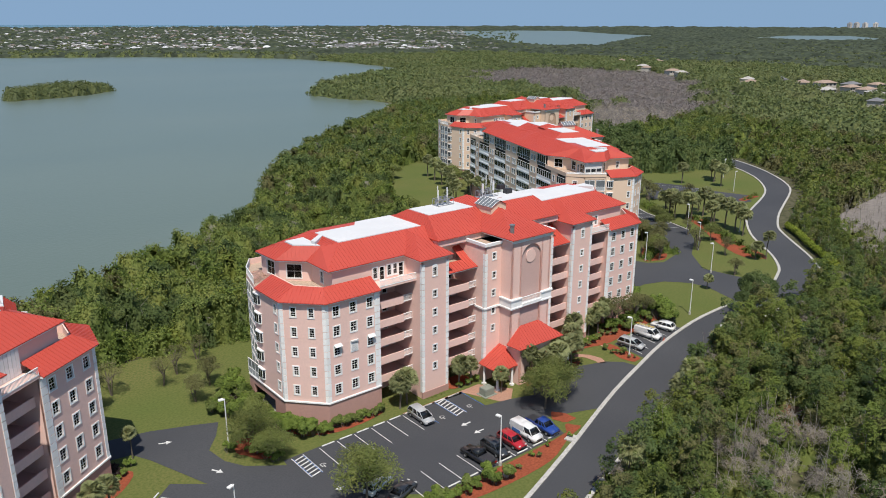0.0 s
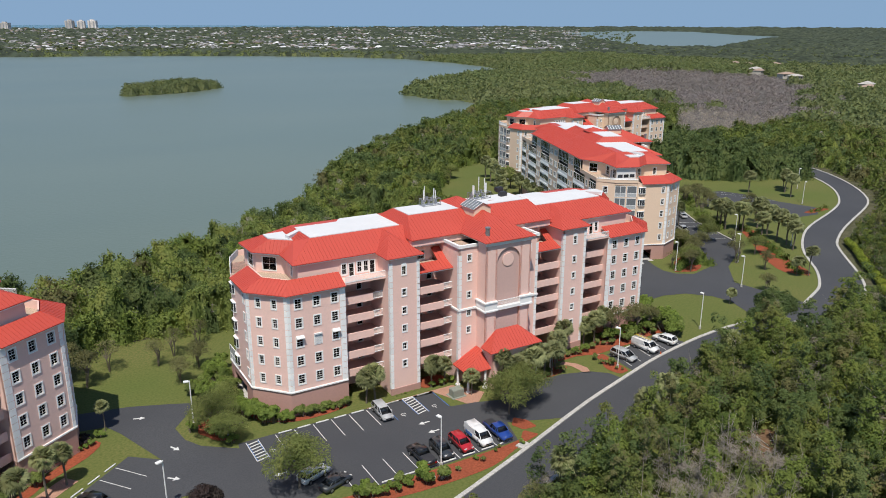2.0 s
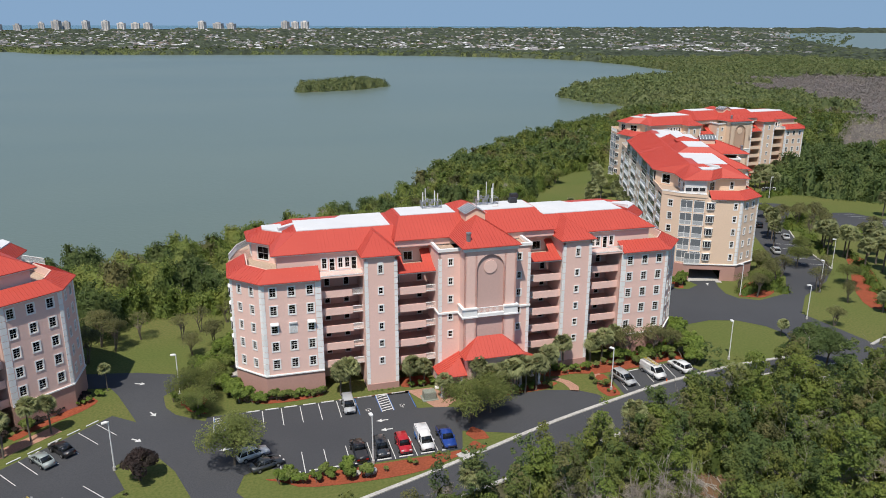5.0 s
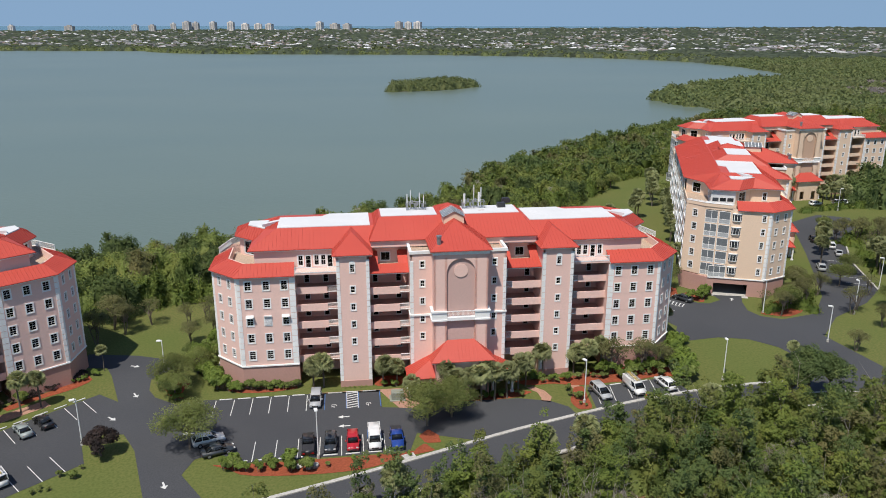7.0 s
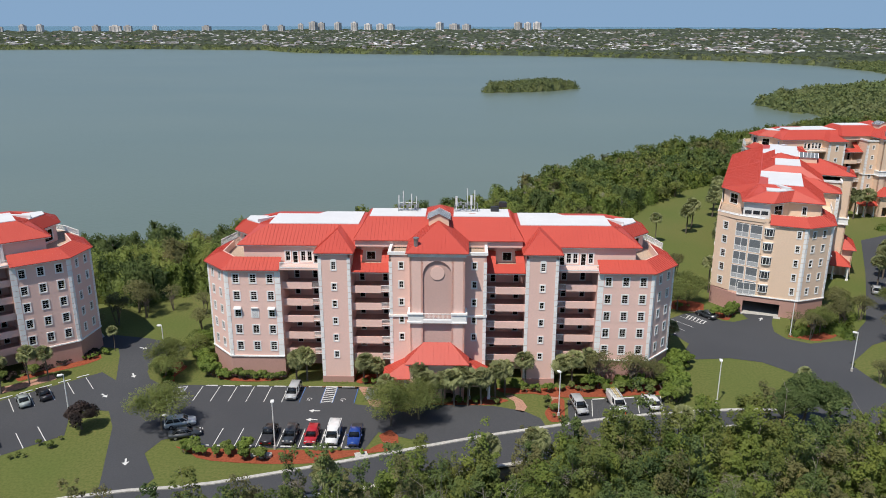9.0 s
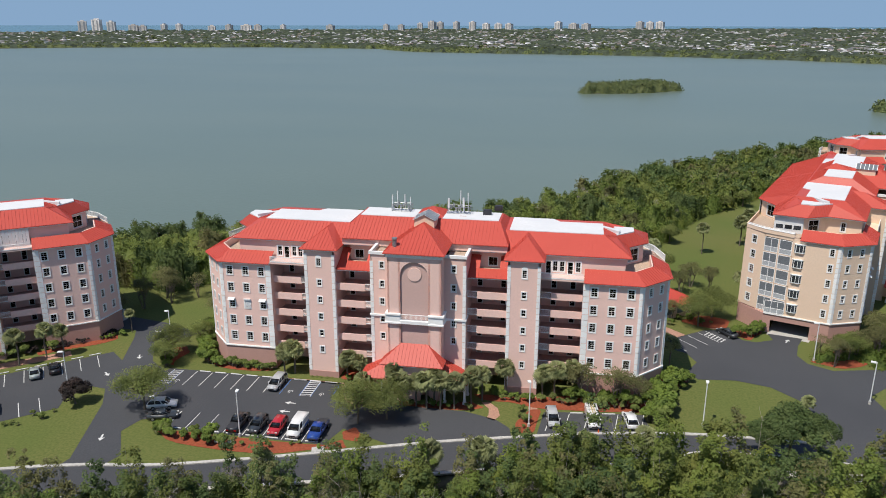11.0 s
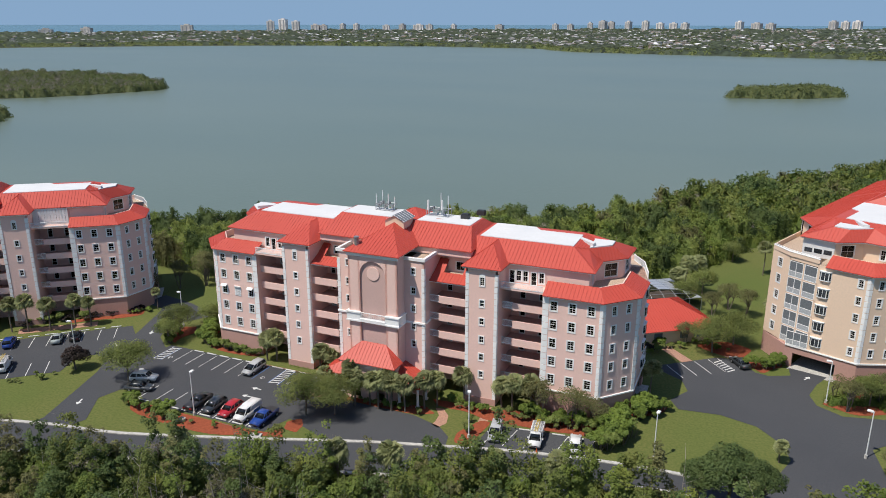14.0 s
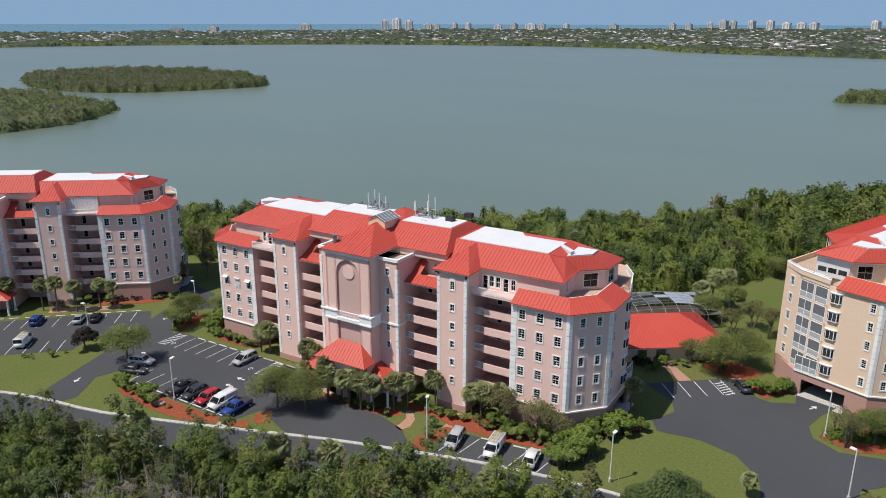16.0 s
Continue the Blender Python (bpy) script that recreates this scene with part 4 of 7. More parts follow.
        for grow, za, zb in ((0.12, 12.75, 13.0), (0.0, 13.0, 14.2), (0.14, 14.2, 14.45)):
            prism(bm, [fx(p) for p in [(-4.7 - grow, -1.45), (-4.7 - grow, -4.2 - grow), (-2.25, -4.2 - grow), (-2.25, -3.88), (-4.38, -3.88), (-4.38, -1.45)]], za, zb)
        part("cornice", bm, M["white"], house)
        # edge blocks
        for x, y, turn_l, turn_r, ang, z0, z1 in (
            (-27.0, 1.56, 0, 0, 0, 4.15, 19.9), (-35.8, 1.56, -47.5, 0, 47.5, 4.15, 19.9), (-40.35, 6.5, -90, 47.5, 42.5, 4.15, 19.9),
            (-19.7, 0, -90, 0, 90, 1.15, 23.3), (-14.5, 0, 0, 90, 90, 1.15, 23.3), (-7.9, -1.3, -90, 0, 90, 4.0, 23.3)):
            if ang == 90 and x == -14.5:
                t = 0 if s < 0 else -90
            elif s < 0:
                t = turn_l
            else:
                t = {0: 0, 47.5: 0, 42.5: 47.5, 90: 0}[ang]
            quoins(house, x * -s, y, t, ang, z0, z1)
        # wing skirt roof
        e = [(-26.6, 0.95), (-36.0, 0.95), (-40.8, 6.0), (-40.8, 13.6)]
        t = [(-26.6, 3.7), (-34.8, 3.7), (-37.7, 7.0), (-37.8, 13.6)]
        sk = [[(*e[i], 19.8), (*e[i + 1], 19.8), (*t[i + 1], 21.3), (*t[i], 21.3)] for i in range(3)]
        roof("skirt_roof", [[(-x * s, y, z) for x, y, z in f] for f in sk], house)
        bm = bmesh.new()
        prism(bm, [fx(p) for p in [(-26.6, 1.05), (-35.95, 1.05), (-40.7, 6.1), (-40.7, 13.5), (-40.4, 13.5), (-40.3, 6.6), (-35.7, 1.6), (-26.6, 1.6)]], 19.55, 19.78)
        part("eave_trim", bm, M["white"], house)
        bm = bmesh.new()
        prism(bm, [fx(p) for p in [(-26.6, 3.72), (-34.7, 3.72), (-37.6, 7.1), (-37.7, 13.7), (-40.3, 13.8), (-40.3, 14.6), (-38.85, 20.2), (-36.4, 23.9), (-23.9, 23.9), (-23.9, 22.6), (-26.6, 21.0)]], 19.75, 20.0)
        part("terrace_floor", bm, M["tile"], house)
        bm = bmesh.new()
        low = [(-34.7, 3.75), (-37.6, 7.1), (-37.7, 13.6)]
        for a, b in zip(low, low[1:]):
            prism(bm, [fx(q) for q in (a, b, (b[0] + 0.18, b[1] + 0.05), (a[0] + 0.18, a[1] + 0.05))], 20.0, 21.28)
        part("terrace_kerb", bm, wall_mat, house)
        tagged(part("terrace_rail", balustrade_bm(fx((-40.25, 14.7)), fx((-38.85, 20.1)), 20.0, 21.1), M["white"], house), kind="stuff")
        tagged(part("terrace_rail", balustrade_bm(fx((-38.85, 20.1)), fx((-36.5, 23.9)), 20.0, 21.1), M["white"], house), kind="stuff")
        # penthouse walls
        wall(house, s, (-33.0, 4.0), (-26.3, 4.0), 20.0, 23.5, [], wall_mat)
        wall(house, s, (-26.3, 3.95), (-19.7, 3.95), 20.0, 23.5, [(u, 21.15 if k == "door" else 21.4, k) for u, k in ((0.75, "french"), (2.0, "door"), (3.35, "french"), (4.45, "french"), (5.55, "door"))], wall_mat)
        wall(house, s, (-32.7, 10.4), (-33.0, 4.0), 20.0, 23.5, [(3.2, 21.5, "french")], wall_mat)
        wall(house, s, (-36.4, 13.8), (-32.7, 10.4), 20.0, 23.5, [(2.3, 21.5, "big")], wall_mat)
        wall(house, s, (-36.7, 19.0), (-36.4, 13.8), 20.0, 23.5, [(2.8, 21.5, "big")], wall_mat)
        wall(house, s, (-28.8, 19.0), (-36.7, 19.0), 20.0, 23.5, [(1.8, 21.5, "big"), (4.3, 21.15, "door"), (6.4, 21.5, "big")], wall_mat)
        wall(house, s, (-24.2, 23.6), (-28.8, 19.0), 20.0, 23.5, [(3.1, 21.6, "big")], wall_mat)
        wall(house, s, (-14.5, 6.0), (-7.9, 6.0), 20.0, 23.5, [], wall_mat)
        # tower roof
        tr = [[(-20.4, -0.55, 23.35), (-13.8, -0.55, 23.35), (-17.15, 5.1, 25.75)],
              [(-13.8, -0.55, 23.35), (-13.8, 5.0, 23.35), (-17.1, 8.6, 26.0), (-17.15, 5.1, 25.75)],
              [(-20.4, 5.0, 23.35), (-20.4, -0.55, 23.35), (-17.15, 5.1, 25.75), (-17.1, 8.6, 26.0)]]
        roof("tower_roof", [[(-x * s, y, z) for x, y, z in f] for f in tr], house)
        bm = bmesh.new()
        box(bm, *sorted((-20.2 * -s, -14.0 * -s)), -0.4, 5.0, 23.05, 23.3)
        part("tower_eave", bm, M["white"], house)
        # skirt over the inner recess
        dr = [[(-14.4, 0.45, 19.85), (-7.95, 0.45, 19.85), (-7.95, 2.6, 20.75), (-14.4, 2.6, 20.75)],
              [(-14.4, 2.6, 20.75), (-12.9, 2.6, 20.75), (-12.9, 5.1, 22.35), (-14.4, 5.1, 22.35)],
              [(-9.6, 2.6, 20.75), (-7.95, 2.6, 20.75), (-7.95, 5.1, 22.35), (-9.6, 5.1, 22.35)]]
        roof("dormer_roof", [[(-x * s, y, z) for x, y, z in f] for f in dr], house)
        bm = bmesh.new()
        box(bm, *sorted((-14.4 * -s, -7.95 * -s)), 0.55, 0.8, 19.55, 19.8)
        part("eave_trim", bm, M["white"], house)
        # flat white roofs
        bm = bmesh.new()
        prism(bm, [fx(p) for p in [(-29.4, 7.85), (-13.9, 7.85), (-13.9, 16.5), (-20.9, 16.5), (-22.1, 14.8), (-29.4, 14.8)]], 25.95, 26.12)
        part("flat_roof", bm, M["membrane"], house)
        bm = bmesh.new()
        box(bm, *sorted((-12.0 * -s, -2.4 * -s)), 8.05, 13.6, 27.35, 27.5)
        part("flat_roof", bm, M["membrane"], house)
        bm = bmesh.new()
        prism(bm, [fx(p) for p in [(-34.6, 15.0), (-34.6, 12.5), (-31.6, 9.6), (-31.3, 15.1)]], 25.42, 25.62)
        part("flat_roof", bm, M["membrane"], house)
        bm = bmesh.new()
        prism(bm, [fx(p) for p in [(-32.2, 11.2), (-29.3, 13.6), (-29.3, 12.6), (-32.0, 10.2)]], 25.5, 26.1)
        part("roof_gutter", bm, M["membrane"], house)
        # entrance canopy at the side of the porch
        cr = [[(-9.0, -5.9, 3.6), (-4.4, -5.9, 3.6), (-4.4, -2.9, 5.9)], [(-9.0, -1.3, 3.6), (-9.0, -5.9, 3.6), (-4.4, -2.9, 5.9), (-4.4, -1.3, 5.9)]]
        roof("canopy_roof", [[(-x * s, y, z) for x, y, z in f] for f in cr], house)
        for cx, cy in ((-8.5, -5.4), (-5.2, -5.4), (-8.5, -2.2)):
            bm = bmesh.new()
            tube(bm, (cx * -s, cy, 0), (cx * -s, cy, 3.55), 0.22, 0.2, 10)
            box(bm, cx * -s - 0.3, cx * -s + 0.3, cy - 0.3, cy + 0.3, 3.3, 3.55)
            box(bm, cx * -s - 0.3, cx * -s + 0.3, cy - 0.3, cy + 0.3, 0, 0.3)
            part("column", bm, M["white"], house)
        wall(house, s, (-4.4, -3.9), (-4.4, -6.3), 0, 6.6, [], wall_mat)
    # main roof
    fe, be, z0, z1 = EAVE_FRONT, EAVE_BACK, EAVE_Z, FLAT_Z
    F, N, Mv, K, B1, B2 = (-33.95, fe, z0), (-33.8, 10.0, z0), (-37.2, 13.3, z0), (-37.45, 19.5, z0), (-24.0, be, z0), (-29.2, 20.2, z0)
    T1, T2 = (-29.5, 7.75, z1), (-29.5, 16.6, z1)
    P1, P2, P3, P4 = (-31.5, 9.5, 25.5), (-31.2, 15.2, 25.5), (-34.6, 15.1, 25.4), (-34.6, 12.4, 25.4)
    e2, f2 = 24.6, 27.4
    half = [[F, (0, fe, z0), (0, 7.75, z1), T1], [(0, be, z0), B1, T2, (0, 16.6, z1)], [B1, B2, T2],
            [F, T1, P1, N], [N, P1, P4, Mv], [Mv, P4, P3, K], [K, P3, P2, T2], [K, T2, B2], [T1, T2, P2, P1], [P1, P2, P3, P4],
            [T1, (0, 7.75, z1), (0, 16.6, z1), T2]]
    upper = [[(-14.2, 2.95, e2), (0, 2.95, e2), (0, 7.95, f2), (-12.3, 7.95, f2)], [(-14.2, 2.95, e2), (-12.3, 7.95, f2), (-12.3, 13.7, f2), (-14.2, 19.0, e2)],
             [(-14.2, 19.0, e2), (-12.3, 13.7, f2), (0, 13.7, f2), (0, 19.0, e2)], [(-12.3, 7.95, f2), (0, 7.95, f2), (0, 13.7, f2), (-12.3, 13.7, f2)]]
    roof("upper_roof", mirrored(upper), house)
    bm = bmesh.new()
    prism(bm, [(-14.0, 3.3), (14.0, 3.3), (14.0, 18.6), (-14.0, 18.6)], 23.4, 24.45)
    part("attic_wall", bm, wall_mat, house)
    roof("main_roof", mirrored(half), house, "coral red standing-seam metal roof")
    trim = [(-33.85, fe + 0.12), (-33.7, 10.05), (-37.1, 13.35), (-37.35, 19.4), (-29.1, 20.1), (-23.9, be - 0.12)]
    bm = bmesh.new()
    prism(bm, trim[::-1] + [(-x, y) for x, y in trim], 23.2, 23.36)
    part("soffit", bm, M["white"], house)
    # centre roof over the bay, rising to the cross ridge
    ce = 24.65
    centre = [[(-5.0, -4.5, ce), (5.0, -4.5, ce), (0, 3.6, 27.7)],
              [(-5.0, 6.0, ce), (-5.0, -4.5, ce), (0, 3.6, 27.7), (0, 9.6, 27.7)], [(5.0, -4.5, ce), (5.0, 6.0, ce), (0, 9.6, 27.7), (0, 3.6, 27.7)],
              [(-2.4, 8.9, 27.42), (2.4, 8.9, 27.42), (0, 12.4, 28.5)], [(2.4, 14.6, 27.42), (-2.4, 14.6, 27.42), (0, 12.4, 28.5)],
              [(-2.4, 14.6, 27.42), (-2.4, 8.9, 27.42), (0, 12.4, 28.5)], [(2.4, 8.9, 27.42), (2.4, 14.6, 27.42), (0, 12.4, 28.5)]]
    roof("centre_roof", centre, house)
    bm = bmesh.new()
    box(bm, -4.75, 4.75, -4.25, 3.0, 24.3, 24.6)
    box(bm, -4.6, 4.6, -4.1, -3.87, 23.9, 24.3)
    part("centre_eave", bm, M["white"], house)
    # skylight on the ridge
    bm = bmesh.new()
    prism(bm, [(-1.7, 4.2), (1.7, 4.2), (1.7, 8.0), (-1.7, 8.0)], 26.6, 27.9)
    sk = part("skylight", bm, M["peach"], house, "ridge skylight with dark glazed panels")
    for side in (-1, 1):
        bm = bmesh.new()
        face(bm, [(0, 4.0, 28.95), (0, 8.2, 28.95), (side * 1.95, 8.2, 27.95), (side * 1.95, 4.0, 27.95)])
        part("skylight_glass", bm, M["lanai"], sk)
        bm = bmesh.new()
        for k in range(6):
            y = 4.0 + k * 0.84
            face(bm, [(0, y - 0.06, 29.0), (0, y + 0.06, 29.0), (side * 1.97, y + 0.06, 28.0), (side * 1.97, y - 0.06, 28.0)])
        part("skylight_bar", bm, M["white"], sk)
    bm = bmesh.new()
    for y in (4.2, 8.0):
        face(bm, [(-1.7, y, 27.9), (1.7, y, 27.9), (0, y, 28.9)])
    part("skylight_gable", bm, M["peach"], sk)
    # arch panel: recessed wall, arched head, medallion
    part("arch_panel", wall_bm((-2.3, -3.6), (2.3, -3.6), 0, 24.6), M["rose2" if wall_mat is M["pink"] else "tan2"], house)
    bm = bmesh.new()
    steps = 16
    for i in range(steps):
        a0, a1 = math.pi * i / steps, math.pi * (i + 1) / steps
        p0, p1 = (2.3 * math.cos(a0), 20.9 + 2.3 * math.sin(a0)), (2.3 * math.cos(a1), 20.9 + 2.3 * math.sin(a1))
        for y in (-3.9, -3.35):
            face(bm, [(p0[0], y, p0[1]), (p1[0], y, p1[1]), (p1[0], y, 24.6), (p0[0], y, 24.6)])
        face(bm, [(p0[0], -3.9, p0[1]), (p0[0], -3.3, p0[1]), (p1[0], -3.3, p1[1]), (p1[0], -3.9, p1[1])])
    part("arch_head", bm, wall_mat, house)
    bm = bmesh.new()
    ring = [(1.12 * math.cos(2 * math.pi * i / 28), 21.1 + 1.12 * math.sin(2 * math.pi * i / 28)) for i in range(28)]
    f0 = [bm.verts.new((x, -3.72, z)) for x, z in ring]
    f1 = [bm.verts.new((x, -3.58, z)) for x, z in ring]
    bm.faces.new(f0)
    for i in range(28):
        bm.faces.new((f0[i], f1[i], f1[(i + 1) % 28], f0[(i + 1) % 28]))
    part("medallion", bm, wall_mat, house)
    tagged(part("balustrade", balustrade_bm((-2.25, -4.1), (2.25, -4.1), 13.35, 14.4, 0.2), M["white"], house), kind="stuff")
    bm = bmesh.new()
    box(bm, -2.3, 2.3, -4.3, -3.3, 12.8, 13.35)
    part("balcony_slab", bm, M["white"], house)
    # porch over the entrance
    pr = [[(-5.2, -7.0, 6.75), (5.2, -7.0, 6.75), (2.2, -3.85, 9.3), (-2.2, -3.85, 9.3)],
          [(-5.2, -3.9, 6.75), (-5.2, -7.0, 6.75), (-2.2, -3.85, 9.3)], [(5.2, -7.0, 6.75), (5.2, -3.9, 6.75), (2.2, -3.85, 9.3)]]
    roof("porch_roof", pr, house)
    bm = bmesh.new()
    box(bm, -5.0, 5.0, -6.8, -3.9, 6.45, 6.66)
    part("porch_eave", bm, M["white"], house)
    part("porch_wall", wall_bm((-4.4, -6.3), (4.4, -6.3), 0, 6.5, [(2.2, 1.7, 1.6, 2.8), (6.6, 1.7, 1.6, 2.8)]), wall_mat, house)
    # vent pipe
    bm = bmesh.new()
    tube(bm, (-3.4, -2.6, 25.2), (-3.4, -2.6, 26.5), 0.36, 0.36, 14)
    tube(bm, (-3.4, -2.6, 26.5), (-3.4, -2.6, 26.7), 0.46, 0.44, 14)
    part("vent_pipe", bm, M["metal"], house)
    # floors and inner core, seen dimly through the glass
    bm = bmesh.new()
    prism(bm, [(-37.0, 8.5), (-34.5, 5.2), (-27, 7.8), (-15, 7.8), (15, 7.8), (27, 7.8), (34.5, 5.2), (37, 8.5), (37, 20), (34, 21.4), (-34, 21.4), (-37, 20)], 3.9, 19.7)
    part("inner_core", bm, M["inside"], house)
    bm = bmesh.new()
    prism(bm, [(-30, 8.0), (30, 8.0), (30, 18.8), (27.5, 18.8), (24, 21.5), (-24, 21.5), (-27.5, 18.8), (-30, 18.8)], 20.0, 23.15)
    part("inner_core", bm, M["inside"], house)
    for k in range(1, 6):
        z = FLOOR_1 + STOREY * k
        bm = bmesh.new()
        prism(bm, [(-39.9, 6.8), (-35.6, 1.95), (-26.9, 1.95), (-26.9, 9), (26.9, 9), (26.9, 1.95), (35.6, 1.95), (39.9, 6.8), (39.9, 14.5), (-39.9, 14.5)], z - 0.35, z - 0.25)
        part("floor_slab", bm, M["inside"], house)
    return house


BUILDINGS = {"B": (0, 0, 0), "A": (-92.43, -15.96, 37.7), "C": (94.63, 66.20, 68.4), "D": (140.6, 126.0, 4.7)}


def placed(key):
    x, y, turn = BUILDINGS[key]
    return pose(x, y, 0, 0, 0, turn)


main_house = apartment_building(placed("B"), M["pink"], "pink stucco apartment building with coral red metal roof")
house_a = copy_thing(main_house, placed("A"))
for xa, xb in ((19.8, 26.4), (-26.4, -19.8)):
    bm = bmesh.new()
    for k in range(12):
        box(bm, xa + (xb - xa) * k / 12 + 0.02, xa + (xb - xa) * (k + 1) / 12 - 0.02, 3.5, 3.57, 20.1, 23.2)
    tagged(part("storm_panel", bm, M["blind"], house_a, "closed white storm panels"), kind="stuff")
house_c = copy_thing(main_house, placed("C"))
house_d = copy_thing(main_house, placed("D"))
# storm shutters and a solid terrace parapet on the end of the first peach building
bm = bmesh.new()
prism(bm, [(-36.84, 19.05), (-36.54, 13.85), (-36.46, 13.85), (-36.76, 19.05)], 20.0, 23.3)
shut = part("storm_shutter", bm, M["blind"], house_c, "white closed storm shutter")
for k in range(3):
    ya, yb = 14.2 + 1.6 * k, 15.5 + 1.6 * k
    xa, xb = -36.54 - (ya - 13.85) * 0.0577, -36.54 - (yb - 13.85) * 0.0577
    bm = bmesh.new()
    prism(bm, [(xb - 0.03, yb), (xa - 0.03, ya), (xa + 0.01, ya), (xb + 0.01, yb)], 20.75, 21.55)
    part("pane", bm, M["pane_dark"], shut)
bm = bmesh.new()
prism(bm, [(-39.05, 20.25), (-40.45, 14.7), (-40.2, 14.7), (-38.8, 20.1), (-36.5, 23.85), (-36.5, 24.1)], 20.0, 20.75)
part("terrace_parapet", bm, M["peach"], house_c)
bm = bmesh.new()
prism(bm, [(-39.1, 20.27), (-40.5, 14.65), (-40.15, 14.65), (-38.75, 20.05), (-36.5, 23.8), (-36.5, 24.15)], 20.75, 20.87)
part("parapet_cap", bm, M["white"], house_c)
for h, text in ((house_c, "peach stucco apartment building with red metal roof"), (house_d, "distant peach apartment building with red metal roof")):
    tagged(h, text)
    for o in h.children_recursive:
        if o.type == "MESH" and o.material_slots and o.material_slots[0].material in (M["pink"], M["rose2"]):
            swap = M["peach"] if o.material_slots[0].material is M["pink"] else M["tan2"]
            o.material_slots[0].link = "OBJECT"
            o.material_slots[0].material = swap

# ---- foliage ----
def leaf_cloud(rng, blobs, n, size, up=0.35, flat=1.0):
    """n leaf clumps as small triangles over lumpy ellipsoids (x, y, z, rx, ry, rz). Returns their corners and crown normals."""
    b = np.array(blobs, float)
    wgt = b[:, 3] * b[:, 4]
    pick = rng.choice(len(b), n, p=wgt / wgt.sum())
    d = rng.normal(size=(n, 3))
    d[:, 2] += up
    d /= np.linalg.norm(d, axis=1)[:, None]
    r = rng.uniform(0.35, 1.08, n) ** 0.5
    pos = b[pick, :3] + d * b[pick, 3:6] * r[:, None]
    nrm = d * 0.7 + rng.normal(size=(n, 3)) * 0.5
    nrm[:, 2] = np.abs(nrm[:, 2]) + 0.35
    nrm /= np.linalg.norm(nrm, axis=1)[:, None]
    t = np.cross(nrm, rng.normal(size=(n, 3)))
    t /= np.linalg.norm(t, axis=1)[:, None]
    s = np.cross(nrm, t)
    k = (size * rng.uniform(0.6, 1.35, n))[:, None] * 0.72
    t, s = t * k, s * k * flat
    mid = np.average(b[:, :3], axis=0, weights=wgt) if len(b) < 60 else None
    round_off = d if mid is None else (pos - mid - np.array([0, 0, -0.8]))
    round_off = round_off / (np.linalg.norm(round_off, axis=1)[:, None] + 1e-6)
    soft = round_off * 0.36 + d * 0.1 + nrm * 0.75 + np.array([0, 0, 0.12])
    soft /= np.linalg.norm(soft, axis=1)[:, None]
    return np.stack([pos - t * 0.8 - s * 0.55, pos + t * 0.8 - s * 0.45, pos + t * 0.1 + s], 1).reshape(-1, 3), soft


def quads_of(n):
    return np.arange(4 * n).reshape(-1, 4)


def crown_blobs(rng, height, spread, base, count):
    out = []
    for _ in range(count):
        a, q = rng.uniform(0, 2 * math.pi), math.sqrt(rng.uniform(0, 1)) * 0.62
        x, y = spread * q * math.cos(a), spread * q * math.sin(a)
        r = spread * rng.uniform(0.16, 0.33)
        z = base + (height - base) * (0.35 + 0.5 * (1 - q) * rng.uniform(0.5, 1.1))
        out.append((x, y, min(z, height - r * 0.6), r, r, r * rng.uniform(0.6, 0.85)))
    return out


def branch_bm(rng, height, blobs, trunk_r, stems=1):
    bm = bmesh.new()
    blobs = blobs[:4] if height < 3 else blobs
    for s in range(stems):
        lean = Vector((rng.uniform(-0.4, 0.4), rng.uniform(-0.4, 0.4), 0)) * (1 if stems == 1 else 1.6)
        fork = lean + Vector((0, 0, height * rng.uniform(0.28, 0.4)))
        tube(bm, (lean.x * 0.2, lean.y * 0.2, -0.2), fork, trunk_r, trunk_r * 0.75, 7)
        for x, y, z, *_ in blobs[s::stems]:
            mid = fork.lerp(Vector((x, y, z)), 0.5) + Vector((0, 0, 0.2))
            tube(bm, fork, mid, trunk_r * 0.5, trunk_r * 0.32, 5)
            tube(bm, mid, (x, y, z), trunk_r * 0.32, trunk_r * 0.1, 5)
    return bm


TREES = {}


def tree_kind(key, seed, height, spread, base, blobs, leaves, size, leaf, stems=1, trunk_r=0.18):
    rng = np.random.default_rng(seed)
    bl = crown_blobs(rng, height, spread, base, blobs)
    TREES[key] = (to_mesh("trunk", branch_bm(rng, height, bl, trunk_r, stems), M["bark"]), leaf_mesh("crown", *leaf_cloud(rng, bl, int(leaves * 1.5), size * 0.72), M[leaf]))


tree_kind("oak_1", 1, 8.0, 5.8, 0.9, 60, 6000, 0.235, "leaf")
tree_kind("oak_2", 2, 7.0, 4.4, 0.7, 44, 4400, 0.24, "leaf")
tree_kind("dense", 3, 10.5, 4.6, 1.4, 48, 8200, 0.29, "deep_leaf", 1, 0.24)
tree_kind("light", 4, 6.0, 3.1, 1.4, 26, 1350, 0.22, "olive_leaf", 3, 0.1)
tree_kind("bare", 5, 6.0, 3.2, 1.8, 18, 420, 0.24, "olive_leaf", 3, 0.1)
tree_kind("purple", 6, 5.2, 3.0, 0.0, 30, 3600, 0.3, "purple_leaf")
tree_kind("shrub_1", 7, 1.5, 1.1, 0.1, 6, 420, 0.24, "shrub_leaf", 2, 0.04)
tree_kind("shrub_2", 8, 1.3, 1.0, 0.1, 6, 420, 0.22, "leaf", 2, 0.04)
tree_kind("shrub_3", 9, 2.4, 1.5, 0.2, 8, 700, 0.28, "shrub_leaf", 3, 0.05)
